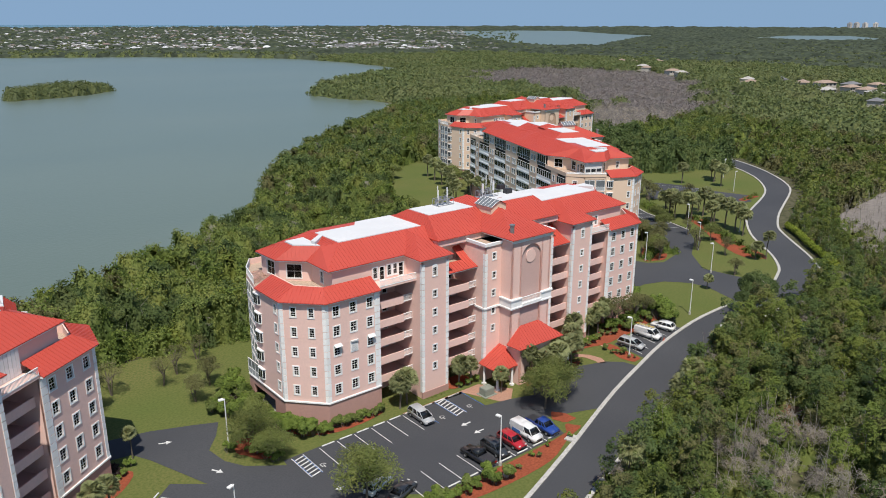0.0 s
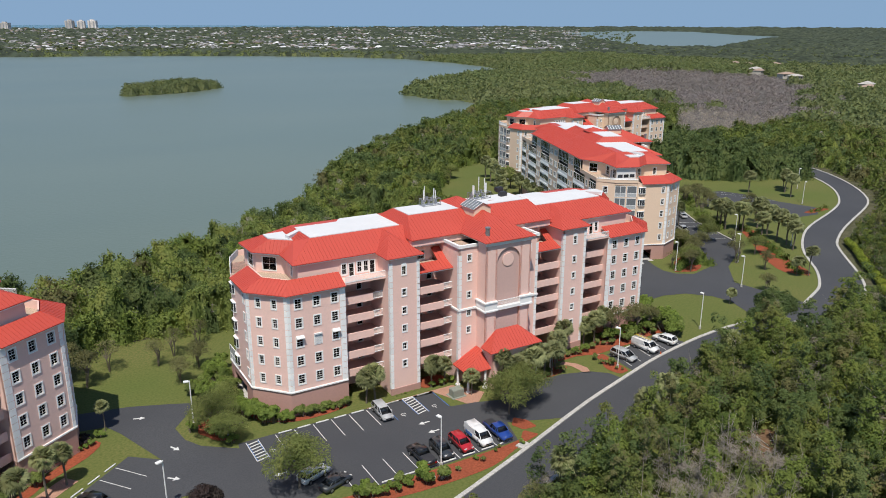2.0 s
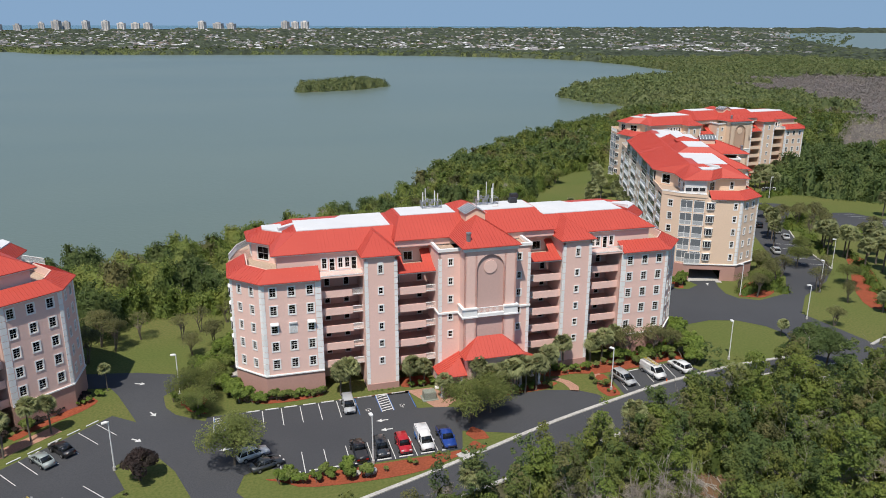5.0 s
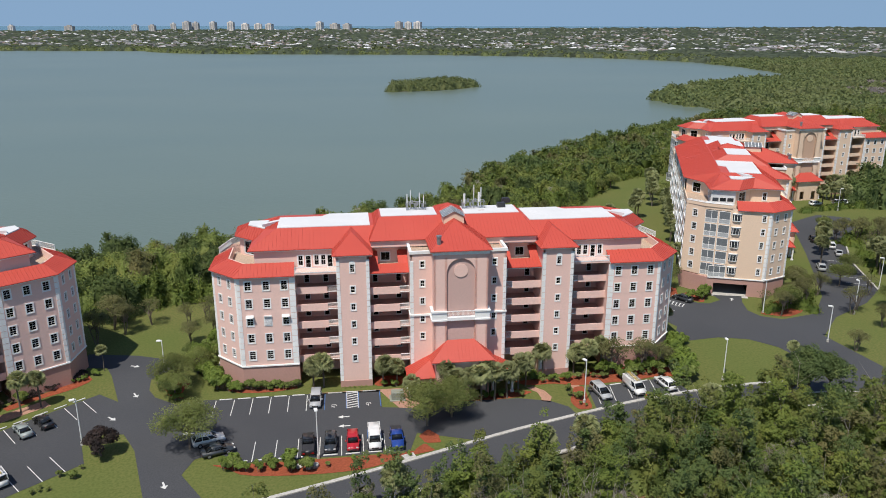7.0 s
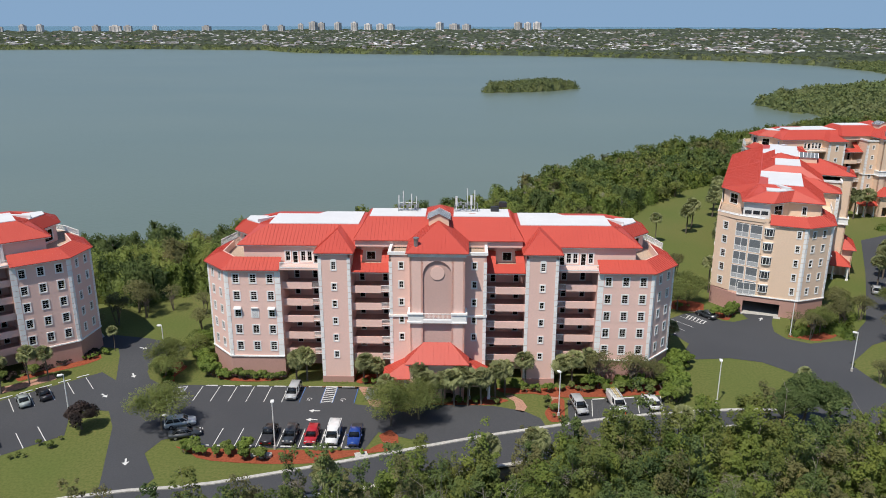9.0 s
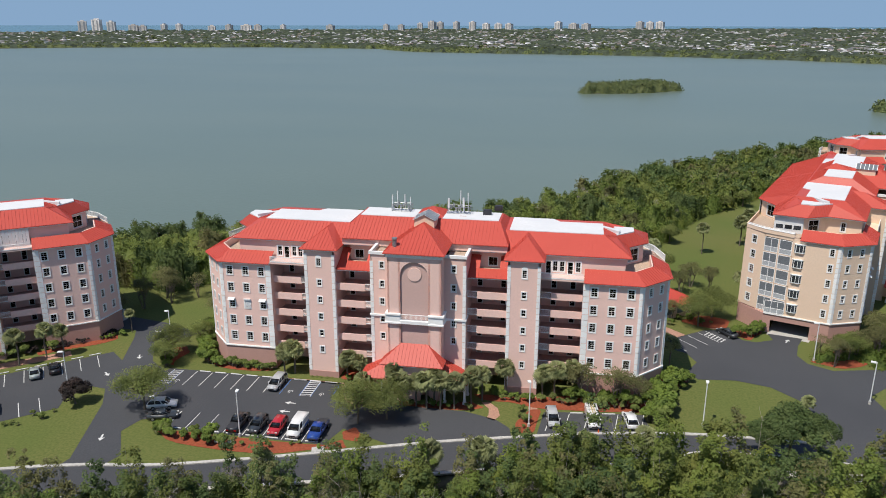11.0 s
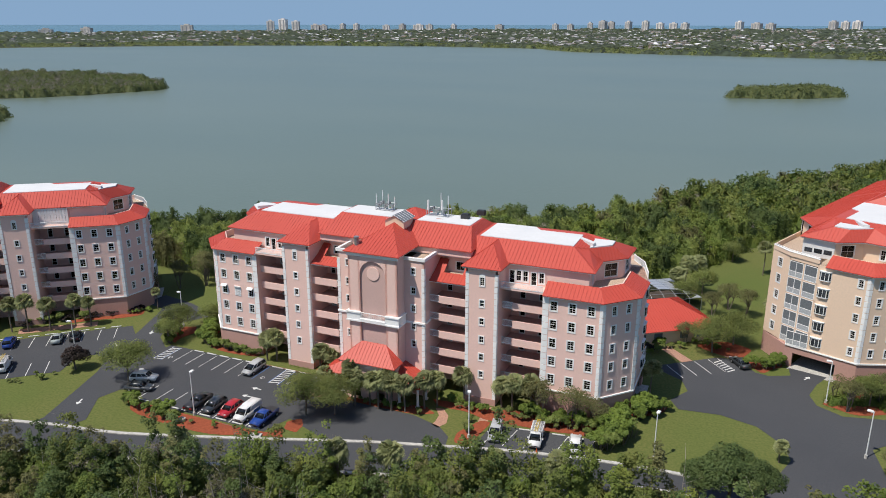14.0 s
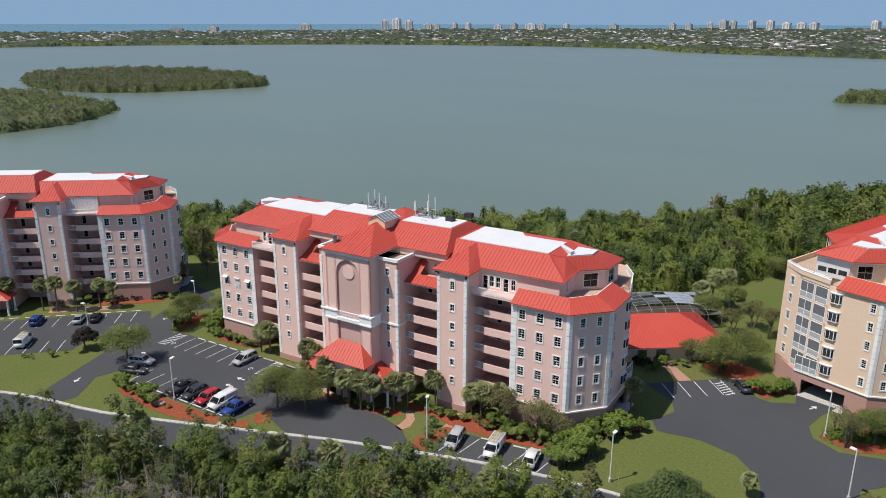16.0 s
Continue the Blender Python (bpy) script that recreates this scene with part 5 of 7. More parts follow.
tree_kind("shrub_4", 10, 2.0, 1.4, 0.2, 8, 620, 0.3, "wood_leaf", 3, 0.05)
tree_kind("croton", 11, 1.3, 1.0, 0.1, 6, 380, 0.24, "purple_leaf", 2, 0.04)


def palm_meshes(seed, height, fronds, reach):
    rng = np.random.default_rng(seed)
    bm = bmesh.new()
    pts = [Vector((0.25 * math.sin(k * 0.7) * k / 6, 0.2 * (k / 6) ** 2, height * k / 6)) for k in range(7)]
    pts[0].z = -0.2
    for a, b in zip(pts, pts[1:]):
        tube(bm, a, b, 0.17, 0.15, 8)
    trunk = to_mesh("trunk", bm, M["bark"])
    verts = []
    top = np.array(pts[-1])
    for i in range(fronds):
        az, el = 2 * math.pi * (i * 0.618 + rng.uniform(0, 0.1)), rng.uniform(-0.5, 1.35)
        out = np.array([math.cos(az), math.sin(az), 0])
        side = np.array([-math.sin(az), math.cos(az), 0])
        stem = reach * 0.45
        hub = top + out * stem * math.cos(el) + np.array([0, 0, stem * math.sin(el)])
        fan = out * math.cos(el - 0.3) + np.array([0, 0, math.sin(el - 0.3)])
        roll = rng.uniform(-1.1, 1.1)
        over = np.cross(fan, side)
        blade = side * math.cos(roll) + over * math.sin(roll)
        verts.append([top - side * 0.03, top + side * 0.03, hub + side * 0.03, hub - side * 0.03])
        for j in range(11):
            q = (j - 5) / 5 * 1.25
            way = fan * math.cos(q) + blade * math.sin(q)
            n2 = np.cross(way, np.cross(fan, blade))
            n2 /= np.linalg.norm(n2)
            tip = hub + way * reach * 0.62 * (1 - 0.18 * abs(q)) - np.array([0, 0, 0.18 + 0.22 * rng.uniform()])
            mid = hub + way * reach * 0.34
            verts.append([hub, mid + n2 * 0.12, tip, mid - n2 * 0.12])
    v = np.array(verts).reshape(-1, 3)
    return trunk, arrays_mesh("fronds", v, quads_of(len(v) // 4), M["palm_leaf"])


for i, hh in enumerate((3.8, 4.8, 5.8)):
    TREES["palm_%d" % (i + 1)] = palm_meshes(20 + i, hh + 0.5, 62, 2.0)
TREES["tall_palm"] = palm_meshes(25, 8.0, 46, 2.3)
LABELS = {"oak": ("spreading green shade tree", "tree"), "dense": ("tall dense dark green tree", "tree"), "light": ("slender multi-stemmed light green tree", "tree"), "bare": ("nearly bare grey tree on the lawn", "tree"),
          "purple": ("round dark purple-leaved tree", "tree"), "shrub": ("rounded green garden shrub in mulch", "shrub"), "croton": ("dark red-leaved shrub along a wall", "shrub"), "palm": ("sabal palm with fan fronds", "palm"), "tall": ("tall slender palm tree", "palm")}
plant_rng = random.Random(11)


def plant(key, x, y, scale=1.0, z=0.0):
    trunk, crown = TREES[key]
    kind = key.split("_")[0]
    text, cat = LABELS[kind]
    name = {"shrub": "shrub", "croton": "shrub", "palm": "palm_tree", "tall": "palm_tree"}.get(kind, "tree")
    ob = thing(name, pose(x, y, z, 0, 0, plant_rng.uniform(0, 360)), text, cat, "garden " + cat + "s")
    ob.scale = (scale * plant_rng.uniform(0.92, 1.08), scale * plant_rng.uniform(0.92, 1.08), scale * plant_rng.uniform(0.92, 1.08))
    piece("trunk", trunk, ob)
    piece("fronds" if cat == "palm" else "crown", crown, ob)
    return ob


for key, places in {
    "oak_1": [(-41.5, -16.5, 1.0), (-47.5, 3.0, 0.85), (-6.8, -14.5, 1.0), (-2.6, -12.4, 0.95), (50.5, 35.5, 0.95), (54, 41, 1.0)],
    "oak_2": [(-44.6, 8.5, 0.8), (-46.5, -1.2, 0.8), (75.5, 24, 0.9), (96, 36, 0.9), (104, 44, 0.9), (90, 121, 1.05), (95, 131, 1.05), (80, 147, 0.95), (73, 141, 0.85), (46, 68, 0.95), (43, 60, 1.0), (51, 97, 0.9), (84, 33, 0.8), (121.5, 81, 0.8), (98, 22, 0.8), (84, 36, 0.8)],
    "dense": [(55.6, -14.0, 1.05), (52.4, -14.6, 0.8), (59.2, -14.2, 0.85), (160.4, 121, 0.8), (176, 70, 0.8)],
    "light": [(52, 60, 1.2), (55.5, 57, 1.1), (49, 55, 1.1), (45.4, 37.4, 0.85), (-48, 22, 0.9), (-44, 26, 1.0), (32.5, -1.2, 1.25), (27.2, -1.4, 1.3), (36.2, -1.0, 1.0), (72, 20.5, 1.0), (77, 25, 1.0), (89, 12, 0.9), (-62, 28, 1.2), (-66, 24, 1.2), (-67.5, 17.5, 1.0), (-64.8, 31, 1.3), (40, 16.5, 0.7), (76, 2.0, 0.8), (126, 44, 1), (83.3, 33.6, 1.1), (80.7, 27, 1.1), (87, 31, 1), (119, 71, 1.1), (123, 69, 1.2), (127, 72, 1.2), (130, 66, 1.1), (124, 76, 1), (133, 72, 1.1), (136, 76, 1), (128, 62, 1), (132, 52, 1), (140, 57, 1), (116, 47, 0.9), (121, 52, 1.0)],
    "bare": [(-50.2, 30.5, 1.0), (-46.8, 33.4, 1.05), (-57.8, 32.6, 1.1), (-41.8, 37, 0.9), (81, 26.5, 0.9), (98.5, 29.5, 1.0), (13.5, -31.5, 1.0), (70.5, 24.6, 0.8), (87.3, 19.3, 1.1), (90, 21.5, 1.0), (126, 66, 1.1), (119, 58, 1.0)],
    "purple": [(-53.5, -16.8, 1.0)],
    "palm_1": [(-24.3, -0.2, 0.95), (-22.6, 0.3, 1.0), (-12.6, -0.6, 0.9), (-10.4, -0.9, 0.85), (20.8, 0.2, 1), (-8.4, -6.2, 0.8), (91.5, 5.2, 0.9), (62, 0.5, 0.6)],
    "palm_2": [(84, 118, 1.3), (87, 126, 1.2), (90, 134, 1.3), (93, 142, 1.2), (86, 110, 1.2), (44, 74, 1.1), (42, 70, 1.2), (40.5, 65, 1.0), (72, 76, 1.2), (76, 84, 1.3), (79, 92, 1.2), (70.5, 70, 1.2), (82, 99, 1.3), (84, 106, 1.2), (7.5, -28.6, 1.0), (14.5, -26.4, 1.05), (27.4, -22.6, 1.0), (35.2, -20.6, 1.05), (-13.4, -35.2, 1.0), (70, 98, 1.2), (73, 103, 1.3), (-1.2, -8.6, 1.0), (2.8, -8.2, 1.05), (5.0, -7.9, 1.0), (7.2, -7.4, 1.0), (1.0, -7.6, 0.9), (9.6, -5.2, 0.95), (11.2, -3.8, 1.0), (22.8, -0.4, 1.0), (14.8, -1.2, 0.9), (25.6, 0.2, 0.9), (112.6, 23.2, 1.3), (117.2, 32.8, 1.4), (109.8, 19.2, 1.2), (114.2, 40.4, 1.3), (113.6, 27, 1.3), (110.8, 30, 1.2), (121, 39, 1.3), (166, 60, 1.2), (171, 66, 1.2), (159, 72, 1.2), (132, 118, 1.4), (128, 117, 1.4), (149, 118, 1.4), (153, 119, 1.3), (158, 120, 1.4), (161, 121, 1.3), (155, 140, 1.3), (110.8, 42.2, 1.2), (112, 45, 1.3), (114, 48, 1.2), (113, 38, 1.2), (139, 108, 1.2), (143, 108, 1.3), (147, 109, 1.2), (170, 128, 1.3), (175, 132, 1.3)],
    "palm_3": [(-2.6, -7.0, 0.85), (3.8, -6.9, 0.8), (-72.5, -6.0, 0.9), (-76, -8.2, 0.95), (-79, -9.5, 0.9), (-69.8, -2.2, 0.9), (-67.4, -0.6, 0.85), (-85, -13, 1), (108, 62, 1.1), (106, 58, 1.1), (101, 51, 1.0)],
    "tall_palm": [(62, 44, 0.95), (64.5, 47.5, 1.0), (60.6, 47, 0.85), (58.5, 88, 0.9), (42.4, 12.6, 0.75), (-61.2, 11.6, 0.5), (93.8, 3.6, 0.8)],
}.items():
    for x, y, sc in places:
        plant(key, x, y, sc)

far_shrubs = []
# shrubs along the walls, beds and lots: (kind, from, to, count, spread, scale)
for keys, a, b, count, wide, sc in (
    (("shrub_1", "shrub_2", "shrub_4"), (-37.5, 1.0), (-27.0, 0.5), 24, 0.35, 0.95), (("shrub_3", "shrub_1"), (-36.6, 0.2), (-41.2, 3.6), 9, 0.7, 1.25), (("shrub_3", "shrub_2"), (-41, 4), (-43.4, 8), 8, 0.9, 1.3), (("shrub_3", "shrub_4"), (-41.8, 5.0), (-44, 12.5), 12, 1.1, 1.35), (("shrub_3", "shrub_4"), (-42.4, 13), (-41.8, 24), 12, 1.0, 1.4), (("shrub_3",), (117, 66), (134, 76), 16, 2.2, 1.3), (("shrub_4", "shrub_3"), (112, 44), (120, 62), 14, 2.0, 1.1), (("shrub_4", "shrub_3"), (78, 22), (86, 34), 14, 2.0, 1.3), (("shrub_3", "shrub_4"), (128, 103), (160, 110), 20, 1.5, 1.3), (("shrub_1",), (-13.6, -0.4), (-9.0, -0.8), 5, 0.5, 0.9), (("shrub_1", "shrub_2"), (-19.4, -0.6), (-15, -0.6), 5, 0.15, 0.35),
    (("shrub_3", "shrub_1", "shrub_4"), (-36.5, -22.4), (-24.5, -23.6), 18, 1.0, 1.0), (("shrub_2", "shrub_1"), (-22, -23.6), (-10.5, -21.8), 6, 0.7, 0.6), (("shrub_3", "shrub_1"), (-45.6, -1.4), (-50, 5.2), 9, 0.9, 0.8),
    (("shrub_2", "shrub_1"), (-2.8, -7.2), (10, -6.6), 14, 0.5, 0.9), (("shrub_3", "shrub_1", "shrub_2"), (11, -2.2), (19, -2.4), 12, 0.9, 0.9), (("shrub_2", "shrub_4"), (20.5, -1.8), (36, -2.6), 22, 0.9, 1.0),
    (("shrub_3", "shrub_4"), (38.4, -5.6), (40.8, -1.0), 14, 1.2, 1.7), (("shrub_3", "shrub_1"), (37.6, 1.6), (44.6, 9.8), 26, 1.2, 1.4), (("shrub_3", "shrub_1"), (24, -1.0), (37, -0.8), 14, 0.8, 1.2), (("shrub_2", "shrub_4"), (17.8, -6.2), (19, -12), 7, 0.6, 0.7),
    (("croton",), (-64.2, 9.6), (-70.4, 2.6), 13, 0.6, 1.0), (("croton", "shrub_4"), (-71, 2), (-81, -6.6), 16, 0.8, 1.0), (("shrub_1",), (-61.4, 11.2), (-65.2, 6.8), 7, 0.5, 0.7), (("shrub_3", "shrub_1"), (58.0, 31.0), (63.0, 35.2), 14, 0.9, 1.15), (("croton", "shrub_1"), (36.5, 32), (41.5, 30.5), 10, 1.0, 1.2),
    (("shrub_3", "shrub_1"), (70, 22.6), (81, 28.4), 18, 1.6, 1.0), (("shrub_1", "shrub_2"), (52.8, 37), (47.5, 39.5), 9, 1.0, 0.8), (("shrub_3", "shrub_2"), (36, 33.6), (44.5, 34.8), 11, 0.7, 0.9),
    (("shrub_3", "shrub_4"), (118, 42), (111, 30), 12, 0.9, 0.9), (("shrub_3", "shrub_4"), (110, 29), (100, 14.5), 16, 1.0, 1.0), (("shrub_2", "shrub_4"), (98, 12), (93, 5), 8, 1.0, 0.9), (("shrub_1", "shrub_2"), (147, 56), (131, 60.5), 14, 0.8, 0.9),
    (("shrub_2", "shrub_4"), (-61, -26.5), (-54, -20), 8, 1.6, 0.7), (("shrub_3", "shrub_4"), (-47.5, 13.8), (-44.2, 20.5), 10, 1.6, 1.05), (("shrub_2",), (152, 42.5), (161, 44), 6, 0.5, 0.8), (("shrub_3", "shrub_1"), (64, 27.6), (66, 33), 0, 0.5, 0.8)):
    for i in range(count):
        u = (i + plant_rng.uniform(0.1, 0.9)) / count
        if min(a[0], b[0]) > 66:
            far_shrubs.append((a[0] + (b[0] - a[0]) * u + plant_rng.uniform(-wide, wide), a[1] + (b[1] - a[1]) * u + plant_rng.uniform(-wide, wide), sc * plant_rng.uniform(0.75, 1.2)))
            continue
        plant(plant_rng.choice(keys), a[0] + (b[0] - a[0]) * u + plant_rng.uniform(-wide, wide), a[1] + (b[1] - a[1]) * u + plant_rng.uniform(-wide, wide), sc * plant_rng.uniform(0.75, 1.2))

# clipped hedge along the far bend
hedge_line = smooth([(127, 16.6), (120, 9.2), (113, 3.6), (105, -4.4), (99.5, -9.4), (95.8, -11.8)], 2)
rng = np.random.default_rng(31)
blobs = []
for i in range(80):
    u = i / 79 * (len(hedge_line) - 1)
    k = min(int(u), len(hedge_line) - 2)
    x, y = [hedge_line[k][j] + (hedge_line[k + 1][j] - hedge_line[k][j]) * (u - k) for j in (0, 1)]
    blobs.append((x + 1.0, y - 1.2, 0.95, 1.1, 1.1, 0.95))
hedge = thing("hedge", pose(0, 0, 0), "clipped bright yellow-green hedge along the road", "hedge")
piece("foliage", leaf_mesh("foliage", *leaf_cloud(rng, blobs, 16000, 0.24), M["hedge_leaf"]), hedge)


# ---- woods ----
def woods(name, spots, protos, material, label):
    """Joins many trees into one mesh. spots: rows of x, y, scale, turn."""
    verts, normals = [], []
    for i, (x, y, sc, turn) in enumerate(spots):
        v, q = protos[i % len(protos)]
        c, s = math.cos(turn), math.sin(turn)
        verts.append(np.stack([x + sc * (v[:, 0] * c - v[:, 1] * s), y + sc * (v[:, 0] * s + v[:, 1] * c), v[:, 2] * sc - 0.2 + (rise(x, y) + 0.3)], 1))
        normals.append(np.stack([q[:, 0] * c - q[:, 1] * s, q[:, 0] * s + q[:, 1] * c, q[:, 2]], 1))
    return tagged(new(name, leaf_mesh(name, np.concatenate(verts), np.concatenate(normals), material)), label, "trees", kind="stuff")


def proto(seed, height, spread, base, blobs, leaves, size, flat=1.0):
    r = np.random.default_rng(seed)
    return leaf_cloud(r, crown_blobs(r, height, spread, base, blobs), leaves, size, flat=flat)


def scatter(rng, x0, x1, y0, y1, step, test):
    """Jittered grid of places that pass a test."""
    out = []
    for x in np.arange(x0, x1, step):
        for y in np.arange(y0, y1, step):
            px, py = x + rng.uniform(-0.48, 0.48) * step, y + rng.uniform(-0.48, 0.48) * step
            if test(px, py):
                out.append((px, py, rng.uniform(0.7, 1.25), rng.uniform(0, 6.28)))
    return out


ROAD_AREA = NORTH_KERB + NORTH_KERB_2 + SOUTH_KERB[::-1]


def off_road(x, y, margin=2.4):
    return not any(inside(ROAD_AREA, x + dx, y + dy) for dx, dy in ((0, 0), (margin, 0), (-margin, 0), (0, margin), (0, -margin)))


def open_land(x, y):
    return not inside(SITE, x, y) and not inside(LAKE_SHORE, x, y) and off_road(x, y)


def dry_zone(x, y):
    """Stands of bare grey mangrove."""
    v = noise.noise(Vector((x * 0.02, y * 0.02, 4.0)))
    near = math.hypot((x - 15) / 25, (y + 49) / 11) < 1
    if inside(DRY_HOLLOW, x, y):
        return True
    far = inside(DEAD_STAND, x, y)
    return (near and v > -0.35) or far


DRY_HOLLOW = [(124, -3), (135, 4), (145, 9.5), (170, 14.5), (200, 18), (222, 16), (206, 2), (165, -10), (138, -17), (122, -13)]
DEAD_STAND = [(232, 160), (313, 171), (400, 196), (500, 255), (640, 372), (670, 450), (680, 530), (700, 600), (640, 648), (560, 618), (450, 545), (403, 473), (408, 409), (368, 300), (237, 180)]
WOODLAND_HOMES = [(711, 492), (735, 515), (883, 596), (673, 417), (690, 440), (603, 295), (625, 310), (661, 294), (640, 262), (633, 238), (655, 246), (641, 218), (610, 205), (568, 207), (590, 184), (650, 200), (504, 142), (520, 120), (560, 165), (853, 640), (830, 600), (476, 118)]


def near_home(x, y):
    return any(math.hypot(x - a, y - b) < 18 or math.hypot(x - a * 0.972, y - b * 0.968) < 18 for a, b in WOODLAND_HOMES)


def canopy(name, spots, heights, spread, step, per_m2, size, materials, label, seed, lumps=9, tones=None):
    """A closed leafy canopy: a lumpy body of many crowns, covered all over with small loose leaves. tones: the leaf material of each crown."""
    r = np.random.default_rng(seed)
    depth = min(size * 3.4, 1.7)
    p = np.array([q[:3] for q in spots])
    x0, y0 = p[:, 0].min() - spread * 2, p[:, 1].min() - spread * 2
    nx, ny = int((p[:, 0].max() + spread * 2 - x0) / step) + 2, int((p[:, 1].max() + spread * 2 - y0) / step) + 2
    gx = x0 + (np.arange(nx)[:, None] + r.uniform(-0.3, 0.3, (nx, ny))) * step
    gy = y0 + (np.arange(ny)[None, :] + r.uniform(-0.3, 0.3, (nx, ny))) * step
    gz = np.full((nx, ny), -0.5)
    owner = np.zeros((nx, ny), int)
    for i, (x, y, sc) in enumerate(p):
        high = heights[i % len(heights)] * sc
        wide = spread * sc
        domes = [(x, y, wide, high * 0.86)]
        for _ in range(lumps):
            a, q = r.uniform(0, 6.28), r.uniform(0.3, 0.85) * wide
            domes.append((x + q * math.cos(a), y + q * math.sin(a), wide * r.uniform(0.2, 0.42), high * r.uniform(0.76, 1.04)))
        for cx, cy, rad, top in domes:
            i0, i1 = max(0, int((cx - rad - x0) / step)), min(nx, int((cx + rad - x0) / step) + 2)
            j0, j1 = max(0, int((cy - rad - y0) / step)), min(ny, int((cy + rad - y0) / step) + 2)
            d = 1 - ((gx[i0:i1, j0:j1] - cx) ** 2 + (gy[i0:i1, j0:j1] - cy) ** 2) / rad ** 2
            bowl = np.where(d > 0, top - rad * 0.9 * (1 - np.sqrt(np.maximum(d, 0))), -0.5)
            owner[i0:i1, j0:j1] = np.where(bowl > gz[i0:i1, j0:j1], i, owner[i0:i1, j0:j1])
            gz[i0:i1, j0:j1] = np.maximum(gz[i0:i1, j0:j1], bowl)
    leafy_cells = gz > 0
    sx, sy = np.gradient(gz, step)
    inward = np.stack([sx, sy, -np.ones_like(sx)], -1)
    inward *= depth / np.linalg.norm(inward, axis=2)[:, :, None]
    gz += np.where(leafy_cells, r.uniform(-0.28, 0.28, gz.shape) * step, 0)
    v = np.stack([gx, gy, gz], -1)
    a, b, c, d = v[:-1, :-1], v[1:, :-1], v[1:, 1:], v[:-1, 1:]
    keep = leafy_cells[:-1, :-1] | leafy_cells[1:, :-1] | leafy_cells[1:, 1:] | leafy_cells[:-1, 1:]
    ids = np.arange(nx * ny).reshape(nx, ny)
    quads = np.stack([ids[:-1, :-1], ids[1:, :-1], ids[1:, 1:], ids[:-1, 1:]], -1)[keep]
    tone = np.zeros(len(p), int) if tones is None else np.array(tones)
    who = np.maximum.reduce([owner[:-1, :-1], owner[1:, :-1], owner[1:, 1:], owner[:-1, 1:]])
    cell_tone = tone[who][keep]
    for k, material in enumerate(materials):
        used, flat = np.unique(quads[cell_tone == k], return_inverse=True)
        tagged(new(name + "_body", arrays_mesh(name + "_body", (v + inward).reshape(-1, 3)[used], flat.reshape(-1, 4), material)), label + ", inner mass", "trees", kind="stuff")
    a, b, c, d = a[keep], b[keep], c[keep], d[keep]
    nrm = np.cross(c - a, d - b)
    area = np.linalg.norm(nrm, axis=1) / 2
    nrm /= area[:, None] * 2 + 1e-9
    area *= 0.7 + 0.5 * np.abs(nrm[:, 2])
    n = int(area.sum() * per_m2)
    pick = r.choice(len(area), n, p=area / area.sum())
    u, w = r.uniform(0, 1, (2, n, 1))
    face_n = nrm[pick]
    pos = (a[pick] * (1 - u) + b[pick] * u) * (1 - w) + (d[pick] * (1 - u) + c[pick] * u) * w + face_n * (r.uniform(-0.95, 0.35, (n, 1)) * depth)
    ln = face_n * 0.5 + r.normal(size=(n, 3)) * 0.6 + np.array([0, 0, 0.25])
    ln *= np.where((ln * face_n).sum(1) < 0, -1.0, 1.0)[:, None]
    ln /= np.linalg.norm(ln, axis=1)[:, None]
    t = np.cross(ln, r.normal(size=(n, 3)))
    t /= np.linalg.norm(t, axis=1)[:, None]
    k = (size * r.uniform(0.5, 1.4, n))[:, None] * 0.72
    t, q = t * k, np.cross(ln, t) * k
    soft = face_n * 0.45 + ln * 0.8 + np.array([0, 0, 0.12])
    soft /= np.linalg.norm(soft, axis=1)[:, None]
    leaves = np.stack([pos - t * 0.8 - q * 0.55, pos + t * 0.8 - q * 0.45, pos + t * 0.1 + q], 1)
    leaf_tone = cell_tone[pick]
    for k, material in enumerate(materials):
        mine = leaf_tone == k
        tagged(new(name, leaf_mesh(name, leaves[mine].reshape(-1, 3), soft[mine], material)), label, "trees", kind="stuff")


